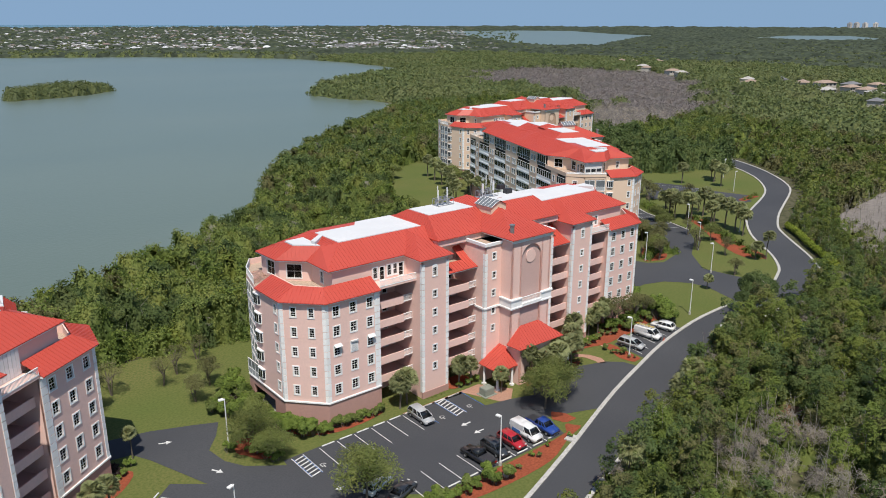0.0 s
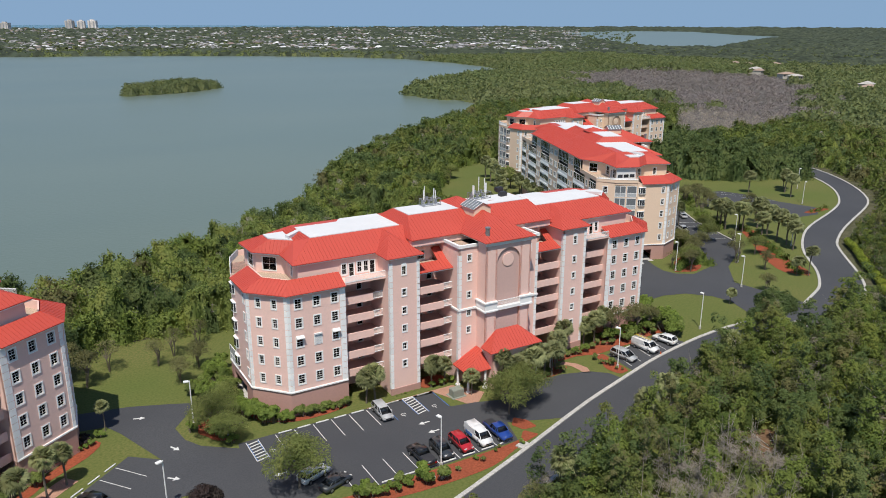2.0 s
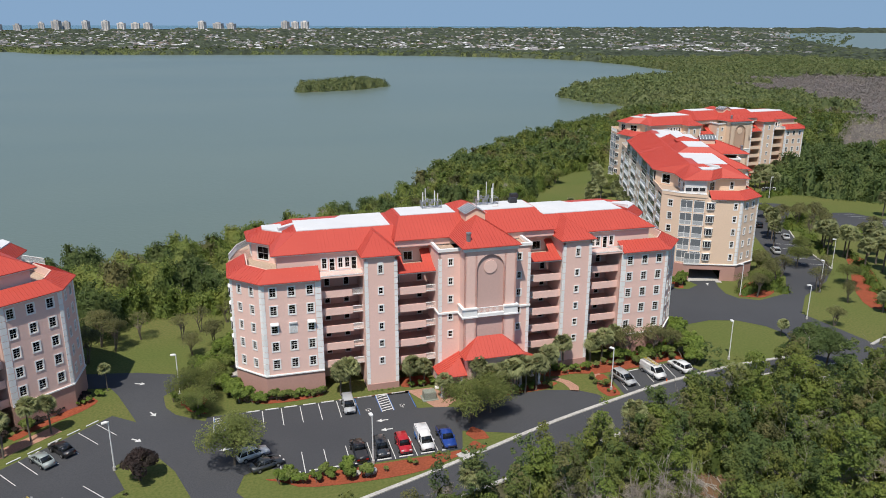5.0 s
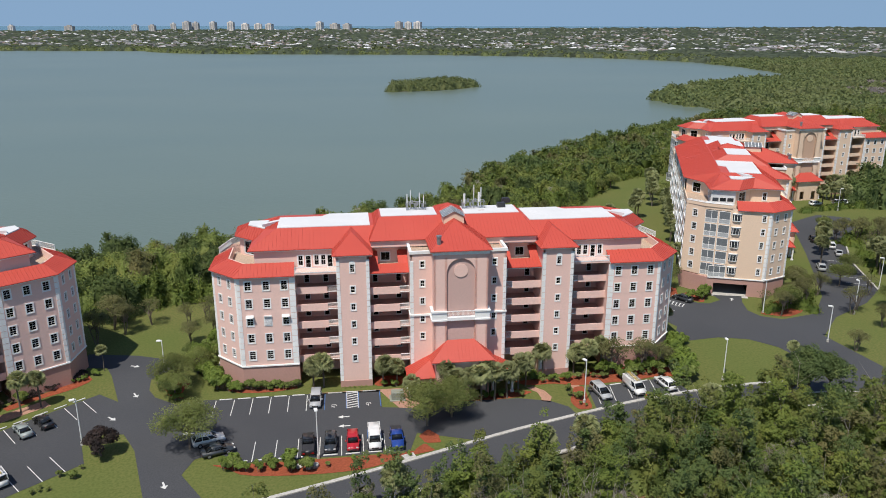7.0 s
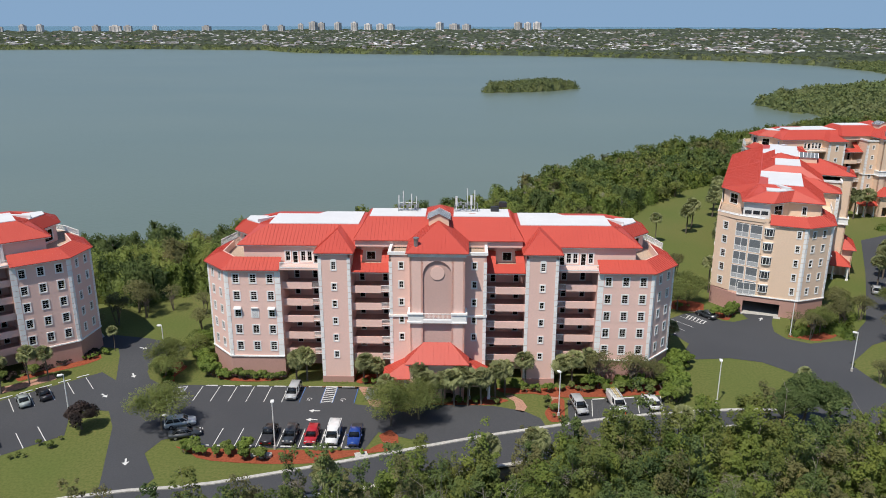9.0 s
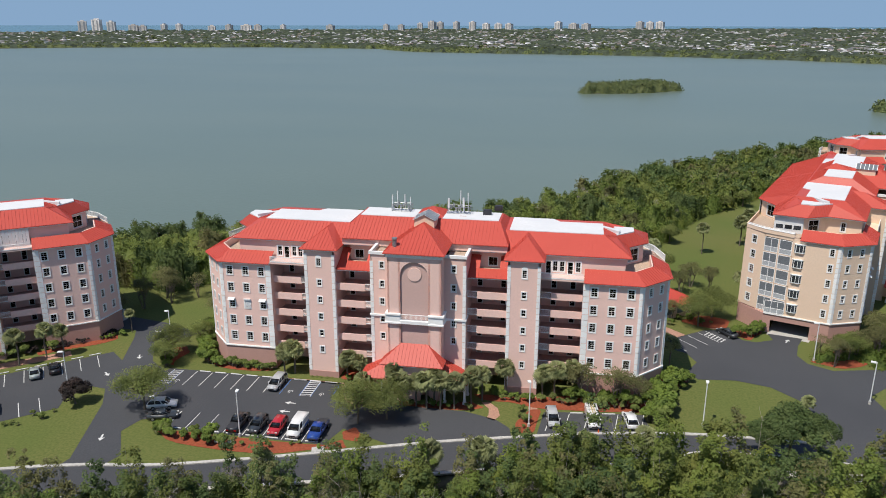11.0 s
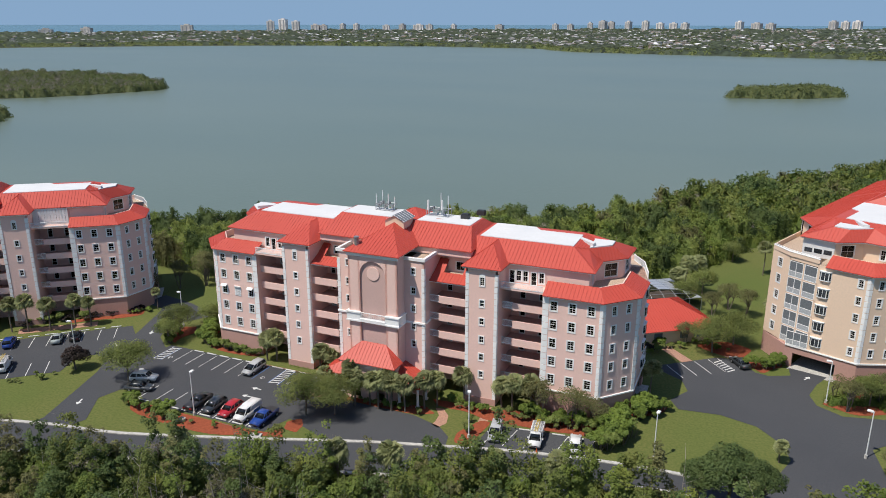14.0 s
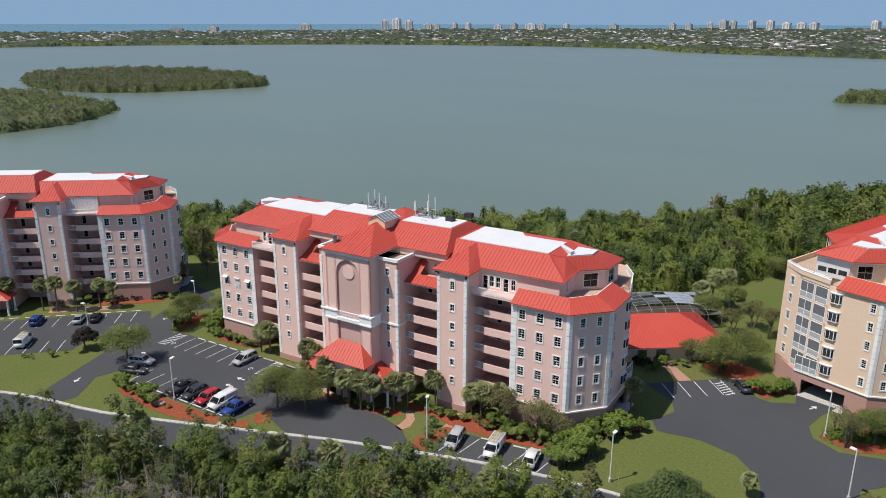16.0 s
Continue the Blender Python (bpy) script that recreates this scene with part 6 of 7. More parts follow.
def dead_stems(name, spots, high, label, seed, thick=0.06):
    """Bare bleached stems, leaning and forked, too many to count; joined."""
    r = random.Random(seed)
    bm_v, bm_q = [], []

    def stick(a, b, r0, r1):
        a, b = Vector(a), Vector(b)
        q = (b - a).to_track_quat("Z", "Y")
        k = len(bm_v)
        for c, rad in ((a, r0), (b, r1)):
            for w in range(3):
                bm_v.append(tuple(c + q @ Vector((rad * math.cos(w * 2.094), rad * math.sin(w * 2.094), 0))))
        for w in range(3):
            bm_q.append([k + w, k + (w + 1) % 3, k + 3 + (w + 1) % 3, k + 3 + w])

    for x, y, sc, _ in spots:
        h = high * sc * r.uniform(0.6, 1.2)
        lean = (r.uniform(-0.16, 0.16) * h, r.uniform(-0.16, 0.16) * h)
        mid = (x + lean[0] * 0.4 + r.uniform(-0.25, 0.25), y + lean[1] * 0.4, h * 0.5)
        tip = (x + lean[0], y + lean[1], h)
        stick((x, y, -0.3), mid, thick, thick * 0.7)
        stick(mid, tip, thick * 0.7, thick * 0.25)
        for _ in range(r.randrange(2, 6)):
            u = r.uniform(0.35, 0.95)
            root = Vector((x, y, 0)).lerp(Vector(tip), u) if u < 0.5 else Vector(mid).lerp(Vector(tip), (u - 0.5) * 2)
            a, w = r.uniform(0, 6.28), h * r.uniform(0.1, 0.26)
            stick(root, root + Vector((w * math.cos(a), w * math.sin(a), w * r.uniform(0.5, 1.3))), thick * 0.45, thick * 0.15)
    return tagged(new(name, arrays_mesh(name, np.array(bm_v), np.array(bm_q), M["dead_wood"])), label, "trees", kind="stuff")


canopy("far_shrubs", far_shrubs, (1.5, 2.1, 1.8), 1.3, 0.45, 16.0, 0.2, [M["shrub_leaf"]], "rounded green shrubs in far planting beds", 133, 3)
near_rng = random.Random(5)


def upright(seed, height, spread, leaves, size, low=0.0):
    """A slim, tall thicket crown of stacked lumps."""
    r = np.random.default_rng(seed)
    bl = []
    for k in range(34):
        q = r.uniform(0, 1)
        reach = spread * (1 - 0.55 * q ** 2) * math.sqrt(r.uniform(0, 1)) * 0.95
        a = r.uniform(0, 6.28)
        rad = spread * r.uniform(0.13, 0.32)
        bl.append((reach * math.cos(a), reach * math.sin(a), low + (height - low) * (0.12 + 0.8 * q), rad, rad, rad * r.uniform(0.7, 1.3)))
    return leaf_cloud(r, bl, leaves, size)


NEAR_WOODS = [(-75, -40), (-60, -56), (-15, -60), (3, -66), (20, -65), (32, -61), (46, -53), (62, -45), (82, -36), (104, -28), (150, -14), (150, 42), (90, 8), (60, -4), (-75, -30)]


def glade(x, y, grow=0.0):
    return math.hypot((x - 20.5) / (4.6 + grow), (y + 39.6) / (3.0 + grow)) < 1


near_spots = scatter(near_rng, -100, 150, -92, 42, 3.0, lambda x, y: inside(NEAR_WOODS, x, y) and not inside(SITE, x, y) and off_road(x, y, 1.6 if x < 84 else 5.0) and not glade(x, y))
near_spots = [(x, y, sc * (0.72 if x > 80 else 1.1 if x > 24 else 1.0), t) for x, y, sc, t in near_spots]
near_green = [q for q in near_spots if not (dry_zone(q[0], q[1]) and (near_rng.random() < 0.78 or q[0] > 100))]
near_dry = [q for q in near_spots if dry_zone(q[0], q[1])]
TONES = (("fresh_leaf", "bright fresh green mangrove trees beside the road"), ("wood_leaf", "dense green mangrove trees beside the road"), ("deep_leaf", "deep green mangrove trees beside the road"), ("olive_leaf", "olive green mangrove trees beside the road"))
tone_sets = [[], [], [], []]
for q in near_green:
    v = noise.noise(Vector((q[0] * 0.09, q[1] * 0.09, 7.0))) + near_rng.uniform(-0.42, 0.42) + (0.14 if q[0] > -8 else -0.06)
    tone_sets[0 if v > 0.32 else 1 if v > 0.06 else 2 if v > -0.3 else 3].append(q)
for k, (tone, text) in enumerate(TONES):
    leafy = [upright(100 + 10 * k + i, h, w, 1500, 0.2) for i, (h, w) in enumerate(((6.4, 2.1), (8.2, 2.0), (9.2, 2.3), (4.8, 2.3), (7.2, 1.8), (5.6, 2.5), (10.0, 1.9)))]
    woods("near_mangroves", tone_sets[k], leafy, M[tone], text)
twiggy = [proto(120 + i, h, 2.3, 0.3, 12, 380, 0.7, 0.05) for i, h in enumerate((5.6, 6.6, 6.0))]
woods("dry_mangroves", [q for q in near_dry if q[0] < 100] + near_spots[::6], twiggy, M["dry_leaf"], "bare grey mangrove twigs among the green")
dead_stems("dead_stems", [q for q in near_dry for _ in range(2)] + near_spots[::4], 7.0, "bleached bare stems standing among the mangroves", 71)
canopy("undergrowth", [q for q in near_spots if not (dry_zone(q[0], q[1]) and near_rng.random() < 0.5)], (2.6, 3.4, 4.4, 3.0), 2.0, 0.8, 6.0, 0.3, [M["wood_leaf"]], "low green undergrowth beneath the mangroves", 131, 4)
sheet("glade_ground", ragged([(20.5 + 6.2 * math.cos(k * 0.785), -39.6 + 4.2 * math.sin(k * 0.785)) for k in range(8)], 0.1, 63), 0.12, M["brown_litter"], "brown leaf litter in a small clearing", "ground")
log_rng = random.Random(64)
for k in range(9):
    lx, ly, lt = 20.5 + log_rng.uniform(-3.6, 3.6), -39.6 + log_rng.uniform(-2.2, 2.2), log_rng.uniform(0, 180)
    bm = bmesh.new()
    half = log_rng.uniform(1.0, 2.2)
    tube(bm, (-half, 0, 0.08), (half, 0.2, 0.14), 0.09, 0.05, 6)
    tube(bm, (half * 0.2, 0.1, 0.12), (half * 0.7, 0.7, 0.3), 0.04, 0.02, 5)
    fallen = thing("fallen_branch", pose(lx, ly, 0.13, 0, 0, lt), "bleached fallen branch on brown leaf litter", "branch", "fallen branches")
    part("wood", bm, M["dead_wood"], fallen)

south_rng = random.Random(17)
south_spots = scatter(south_rng, -150, 230, -210, -20, 6.2, lambda x, y: not inside(NEAR_WOODS, x, y) and not inside(SITE, x, y) and off_road(x, y, 4) and y < -44 + max(0, x - 60) * 0.2)
canopy("southern_mangroves", south_spots, (5.0, 6.0, 6.8), 4.6, 2.2, 0.9, 1.0, [M["wood_leaf"]], "mangrove woods south of the road", 220)

mid_rng = random.Random(6)
mid_spots = scatter(mid_rng, -140, 330, -60, 330, 4.4, lambda x, y: open_land(x, y) and (x < 88 or off_road(x, y, 6.0)) and (y > 18 or x < -100 or x >= 100) and not inside(NEAR_WOODS, x, y) and not (x > 90 and y < -24 + (x - 100) * 0.18) and y - x * 1.1 < 330)
mid_spots = [(x, y, sc * (0.62 if x > 130 and y < 110 else 0.84 if x > 5 else 0.95), t) for x, y, sc, t in mid_spots]
mid_dry = [q for q in mid_spots if dry_zone(q[0], q[1])]
mid_green = [q for q in mid_spots if not dry_zone(q[0], q[1])]
mid_near = [q for q in mid_green if q[1] < 135 and q[0] < 120]
mid_back = [q for q in mid_green if not (q[1] < 135 and q[0] < 120)]
MID_HIGH = (7.2, 8.4, 9.4, 6.4, 7.8, 9.8, 8.2, 6.9)
MID_LEAVES = [M[k] for k in ("wood_leaf", "deep_leaf", "olive_leaf", "fresh_leaf")]


def tones_of(spots, rng):
    """A leaf tone for each tree, in loose drifts."""
    out = []
    for q in spots:
        v = noise.noise(Vector((q[0] * 0.045, q[1] * 0.045, 3.0))) + rng.uniform(-0.4, 0.4) + (0.3 if q[0] > 130 and q[1] < 110 else 0.0)
        out.append(1 if v < -0.2 else 0 if v < 0.2 else 3 if v < 0.46 else 2)
    return out


canopy("lakeside_mangroves", mid_near, MID_HIGH, 3.4, 0.7, 11.0, 0.33, MID_LEAVES, "dense mangrove woods between lawns and lake", 140, tones=tones_of(mid_near, mid_rng))
canopy("inland_mangroves", mid_back, MID_HIGH, 3.5, 1.3, 3.0, 0.62, MID_LEAVES, "dense mangrove woods stretching inland", 145, tones=tones_of(mid_back, mid_rng))
dry_protos = [proto(150 + i, h, 3.0, 0.3, 10, 170, 0.95, 0.07) for i, h in enumerate((8.4, 9.8))]
woods("dry_lakeside_mangroves", [q for q in mid_dry if not inside(DRY_HOLLOW, q[0], q[1])] + mid_near[::7] + mid_back[::11], dry_protos, M["dry_leaf"], "bare grey trees scattered in the woods")
dead_stems("dead_lakeside_stems", mid_near[::4] + mid_dry, 7.2, "bleached bare stems standing in the woods", 72, 0.08)

far_rng = random.Random(7)
far_spots = scatter(far_rng, 60, 900, -60, 1000, 9.5, lambda x, y: not inside(LAKE_SHORE, x, y) and (y >= 328 or x >= 328 or y - x * 1.1 >= 330) and y < 1000 and x * 0.3 - y < 60 and math.hypot(x, y) > 240 and not near_home(x, y))
far_dry = [q for q in far_spots if inside(DEAD_STAND, q[0] + 20 * math.sin(q[1] * 0.09) + far_rng.uniform(-14, 14), q[1] + 20 * math.sin(q[0] * 0.07) + far_rng.uniform(-14, 14))]
gone = set(far_dry)
far_green = [q for q in far_spots if q not in gone]
canopy("far_mangroves", far_green, (6.0, 7.5, 9.0, 6.8), 7.0, 3.4, 0.42, 1.5, [M["far_leaf"]], "far mangrove forest", 160)
sheet("dead_stand_ground", smooth(DEAD_STAND, 2, True), 0.5, M["twig_litter"], "grey litter under dead mangroves", "ground")
sheet("dry_hollow_ground", ragged(DRY_HOLLOW, 0.05, 62), 0.1, M["pale_litter"], "pale dry ground in the woods", "ground")
woods("far_dry_mangroves", far_dry, [proto(170 + i, h, 7.5, -0.5, 9, 150, 1.5, 0.18) for i, h in enumerate((4.2, 5.0, 4.6))], M["far_dry"], "far grey stand of dead mangroves")
isle_rng = random.Random(8)
isle_spots = []
for shore in ISLAND_SHORES:
    xs, ys = [p[0] for p in shore], [p[1] for p in shore]
    isle_spots += scatter(isle_rng, min(xs), max(xs), min(ys), max(ys), 7.5, lambda x, y: inside(shore, x, y))
    canopy("island_mangroves", scatter(isle_rng, min(xs), max(xs), min(ys), max(ys), 6.5, lambda x, y: inside(shore, x, y)), (5.0, 6.5, 7.5, 5.8), 5.0, 2.4, 1.0, 0.9, [M["far_leaf"]], "low mangrove trees on a lake islet", 180)
woods("dry_island_mangroves", [q for q in isle_spots if q[0] < -300 and noise.noise(Vector((q[0] * 0.012, q[1] * 0.02, 5.0))) > -0.12], [proto(175 + i, h, 5.0, 1.0, 8, 40, 1.4, 0.16) for i, h in enumerate((8.4, 9.4))], M["far_dry"], "grey leafless mangroves on the larger islets")
dead_stems("dead_island_stems", isle_spots[::3], 6.0, "bare grey stems on the lake islets", 73, 0.14)
# woods in the park beyond the peach buildings, and thickets at the foot of the lakeside trees
PARK_WOODS = [(152, 116), (164, 98), (182, 84), (198, 78), (216, 92), (226, 112), (228, 140), (206, 162), (168, 168), (160, 150), (176, 134)]
park_rng = random.Random(16)
park = scatter(park_rng, 140, 240, 60, 180, 4.6, lambda x, y: inside(PARK_WOODS, x, y) and off_road(x, y, 4.5))
canopy("park_trees", park, (8.0, 9.5, 7.0, 10.5), 3.8, 1.2, 3.6, 0.6, [M["deep_leaf"]], "dense dark green trees beyond the car parks", 200)


def lawn_rim(x, y):
    return open_land(x, y) and any(inside(SITE, x + 8 * dx, y + 8 * dy) for dx, dy in ((1, 0), (-1, 0), (0, 1), (0, -1)))


rim = scatter(park_rng, -125, 110, 18, 180, 2.7, lawn_rim)
canopy("lakeside_undergrowth", rim, (2.6, 3.8, 5.2, 3.0), 2.2, 0.7, 9.0, 0.3, [M["fresh_leaf"]], "low green thicket at the edge of the lawn", 210, 4)

# closed canopy of the far land, as one lumpy sheet of tree tops
belt_rng = np.random.default_rng(9)
steps_az, steps_d = 640, 190
az = np.radians(np.linspace(-75, 65, steps_az))[:, None] + belt_rng.uniform(-0.4, 0.4, (steps_az, steps_d)) * radians(140 / steps_az)
dist = 880 * 1.00895 ** (np.arange(steps_d)[None, :] + belt_rng.uniform(-0.4, 0.4, (steps_az, steps_d)))
cx, cy = FAR_CENTRE[0] - dist * np.sin(az), FAR_CENTRE[1] + dist * np.cos(az)


def in_poly(poly, x, y):
    hit = np.zeros(x.shape, bool)
    for (xa, ya), (xb, yb) in zip(poly, poly[1:] + poly[:1]):
        if ya != yb:
            hit ^= ((ya > y) != (yb > y)) & (x < (xb - xa) * (y - ya) / (yb - ya) + xa)
    return hit


deg = np.degrees(az)
patch = np.array([noise.noise(Vector((a * 0.008, b * 0.008, 2.0))) for a, b in zip(cx.ravel(), cy.ravel())]).reshape(cx.shape)
wet = in_poly([tuple(p) for p in LAKE_SHORE], cx, cy)
wet |= (cx > 60) & (cx < 890) & (cy < 985)
for outline in FAR_BAYS:
    wet |= in_poly(outline, deg, dist)
towny = (deg > -41) & (dist > 1550) & (dist < 4700)
bare = wet | (towny & (patch + belt_rng.uniform(-0.25, 0.25, cx.shape) < 0.02)) | (dist > 4700) | (dist > np.interp(-deg, [-a for a, _ in COAST], [d for _, d in COAST]) - 25)
base = -0.3 + 37.0 * np.maximum(0, (dist - 1900) / 3000) ** 2
top = np.where(bare, -3.0, 2.4 + 3.2 * patch + belt_rng.uniform(0, 1, cx.shape) ** 1.3 * (5.0 + dist * 0.001))
grid = np.arange(steps_az * steps_d).reshape(steps_az, steps_d)
quads = np.stack([grid[:-1, :-1], grid[:-1, 1:], grid[1:, 1:], grid[1:, :-1]], -1)
keep = ~(bare[:-1, :-1] & bare[:-1, 1:] & bare[1:, 1:] & bare[1:, :-1])
tagged(new("distant_woods", arrays_mesh("distant_woods", np.stack([cx, cy, base + top], -1).reshape(-1, 3), quads[keep], M["distant_leaf"])), "distant belts of trees beyond the lake", "trees", kind="stuff")
shore_rng = random.Random(9)
belt = []
for k in range(5200):
    bearing, d = shore_rng.uniform(-44, 62), 1560 + 2700 * shore_rng.random() ** 1.3
    x, y = far_point(bearing, d)
    if d < coast(bearing) - 40 and not inside(LAKE_SHORE, x, y):
        belt.append((x, y, shore_rng.uniform(0.7, 1.2), shore_rng.uniform(0, 6.28)))
for k in range(3400):
    bearing, d = shore_rng.uniform(-74, -36), 900 + 1500 * shore_rng.random() ** 1.2
    x, y = far_point(bearing, d)
    if not inside(LAKE_SHORE, x, y) and not inside(FAR_BAYS[0], bearing, d):
        belt.append((x, y, shore_rng.uniform(0.6, 1.0), shore_rng.uniform(0, 6.28)))
shore_belt = []
for a, b in zip(LAKE_SHORE, LAKE_SHORE[1:]):
    if a[1] > 560:
        long = math.dist(a, b)
        for i in range(int(long / 7)):
            u = shore_rng.random()
            x, y = a[0] + (b[0] - a[0]) * u, a[1] + (b[1] - a[1]) * u
            out = Vector((x - 0, y - 600)).normalized()
            for q in range(7):
                w = shore_rng.uniform(2, 110)
                shore_belt.append((x + out.x * w, y + out.y * w, shore_rng.uniform(0.7, 1.1)))
canopy("shore_mangroves", shore_belt, (6.5, 7.5, 8.5, 7.0), 9.0, 4.5, 0.16, 2.1, [M["far_leaf"]], "continuous mangrove belt along the far shore", 195, 4)
woods("far_shore_trees", belt, [proto(190 + i, h, 8.0, 0.0, 6, 14, 3.8) for i, h in enumerate((7.0, 8.0, 9.0))], M["far_leaf"], "trees along the far shore")


# ---- far town ----
def town(name, count, seed, wall_mat, roof_mat, size, az0, az1, d0, d1, label, tall=(3.0, 5.5)):
    """Small hip-roofed houses, joined: too many and too far to count."""
    rng = random.Random(seed)
    wall_v, wall_q, roof_v, roof_q = [], [], [], []
    for _ in range(count):
        az, d = rng.uniform(az0, az1), d0 + (d1 - d0) * rng.random() ** 1.2
        x, y = far_point(az, d)
        if d > coast(az) - 40 or inside(LAKE_SHORE, *far_point(az, d - rng.uniform(150, 330))):
            continue
        z, w, l, h, t = rise(x, y), rng.uniform(0.6, 1.2) * size, rng.uniform(0.7, 1.6) * size, rng.uniform(*tall) + 1.0, rng.uniform(0, 3.14)
        c, s = math.cos(t), math.sin(t)

        def at(u, v, hz):
            return (x + u * c - v * s, y + u * s + v * c, z + hz)

        k = len(wall_v)
        wall_v += [at(u, v, q) for q in (0, h) for u, v in ((-l, -w), (l, -w), (l, w), (-l, w))]
        wall_q += [[k + i for i in f] for f in ((0, 1, 5, 4), (1, 2, 6, 5), (2, 3, 7, 6), (3, 0, 4, 7))]
        k = len(roof_v)
        g, p = 1.12, h + w * 0.42
        roof_v += [at(-l * g, -w * g, h), at(l * g, -w * g, h), at(l * g, w * g, h), at(-l * g, w * g, h), at(-l * 0.4, 0, p), at(l * 0.4, 0, p)]
        roof_q += [[k, k + 1, k + 5, k + 4], [k + 2, k + 3, k + 4, k + 5], [k + 1, k + 2, k + 5, k + 5], [k + 3, k, k + 4, k + 4]]
    tagged(new(name, arrays_mesh(name, np.array(wall_v), np.array(wall_q), wall_mat)), label, "houses", kind="stuff")
    me = bpy.data.meshes.new(name + "_roofs")
    me.from_pydata(roof_v, [], [list(dict.fromkeys(q)) for q in roof_q])
    me.materials.append(roof_mat)
    tagged(new(name + "_roofs", me), label + ", roofs", "houses", kind="stuff")


def island_mat(name, colours, rough=0.85):
    """One of several paint colours for each separate piece."""
    m, n, l, b = node_mat(name)
    geo = n.new("ShaderNodeNewGeometry")
    cr = n.new("ShaderNodeValToRGB")
    cr.color_ramp.interpolation = "CONSTANT"
    while len(cr.color_ramp.elements) < len(colours):
        cr.color_ramp.elements.new(1.0)
    for i, c in enumerate(colours):
        cr.color_ramp.elements[i].position = i / len(colours)
        cr.color_ramp.elements[i].color = (*c, 1)
    l.new(geo.outputs["Random Per Island"], cr.inputs[0])
    grain = ramp(n, l, noise_tex(n, l, 0.08, 3), 0.3, 0.8)
    l.new(mix_rgb(n, l, grain, cr.outputs[0], tuple(v * 0.7 for v in colours[0])), b.inputs["Base Color"])
    b.inputs["Roughness"].default_value = rough
    return m


M["town_wall"] = island_mat("town_walls", [(0.50, 0.45, 0.38), (0.60, 0.57, 0.53), (0.42, 0.36, 0.30), (0.54, 0.44, 0.36), (0.64, 0.63, 0.61)])
M["town_roof"] = island_mat("town_roofs", [(0.20, 0.19, 0.185), (0.80, 0.80, 0.80), (0.15, 0.15, 0.155), (0.25, 0.17, 0.145), (0.46, 0.45, 0.44), (0.17, 0.17, 0.17), (0.82, 0.82, 0.83), (0.22, 0.21, 0.20), (0.14, 0.145, 0.15)])
town("town_houses", 6500, 51, M["town_wall"], M["town_roof"], 5.3, -40, 62, 1560, 4500, "far lakeside town of pale low houses")
town("shore_houses", 420, 52, M["town_wall"], M["town_roof"], 6.6, -42, 62, 1560, 2300, "pale houses along the far shore")


def woodland_house(x, y, turn, long, wide, high):
    ob = thing("house", pose(x, y, 0, 0, 0, turn), "pale low house with a hip roof among woods", "house", "woodland houses")
    bm = bmesh.new()
    box(bm, -long, long, -wide, wide, -0.3, high)
    part("wall", bm, M["home_wall"], ob)
    bm = bmesh.new()
    l, w, p, k = long + 0.9, wide + 0.9, high + wide * 0.45, long * 0.45
    for f in ([(-l, -w, high), (l, -w, high), (k, 0, p), (-k, 0, p)], [(l, w, high), (-l, w, high), (-k, 0, p), (k, 0, p)], [(l, -w, high), (l, w, high), (k, 0, p)], [(-l, w, high), (-l, -w, high), (-k, 0, p)], [(-l, w, high), (l, w, high), (l, -w, high), (-l, -w, high)]):
        face(bm, f)
    part("roof", bm, M["home_roof_%d" % home_rng.randrange(3)], ob)
    for i in range(4):
        bm = bmesh.new()
        u = -long + long * 2 * (i + 0.5) / 4
        box(bm, u - 1.1, u + 1.1, -wide - 0.06, -wide + 0.1, high - 2.4, high - 0.8)
        part("window", bm, M["pane_dark"], ob)


home_rng = random.Random(53)
M["home_wall"] = mat("pale_house_stucco", (0.62, 0.57, 0.50), (0.54, 0.49, 0.43), 0.9, 0.1, 2.0, 0.05)
for i, c in enumerate(((0.52, 0.49, 0.45), (0.22, 0.22, 0.23), (0.42, 0.31, 0.24))):
    M["home_roof_%d" % i] = mat("house_roof_tiles_%d" % (i + 1), c, tuple(v * 0.8 for v in c), 0.85, 0.2, 2.0, 0.2)
for x, y in WOODLAND_HOMES:
    woodland_house(x, y, home_rng.uniform(-30, 60), home_rng.uniform(6, 9), home_rng.uniform(4, 5.5), home_rng.uniform(4.5, 6.0))

M["tower_wall"] = mat("tower_facade", (0.74, 0.69, 0.64), (0.68, 0.64, 0.61), 0.8, 0.01, 0.05, 0.0, vary=0.25)
M["tower_glass"] = mat("tower_dark_bands", (0.40, 0.41, 0.43), (0.34, 0.35, 0.37), 0.4, 0.05, 0.5, 0.0)


def high_rise(az, d, wide, deep, high, turn):
    high *= d / 4450
    x, y = far_point(az, d)
    z = rise(x, y)
    ob = thing("high_rise", pose(x, y, z, 0, 0, az + turn), "pale distant high-rise apartment tower", "building", "skyline towers")
    bm = bmesh.new()
    box(bm, -wide / 2, wide / 2, -deep / 2, deep / 2, 0, high)
    box(bm, -wide * 0.2, wide * 0.2, -deep / 3, deep / 3, high, high + 5)
    part("tower", bm, M["tower_wall"], ob)
    bays = max(2, int(wide / 14))
    for i in range(bays):
        bm = bmesh.new()
        u = -wide / 2 + wide * (i + 0.5) / bays
        box(bm, u - wide / bays * 0.17, u + wide / bays * 0.17, -deep / 2 - 0.4, -deep / 2 + 0.2, 4, high - 3)
        part("window_strip", bm, M["tower_glass"], ob)


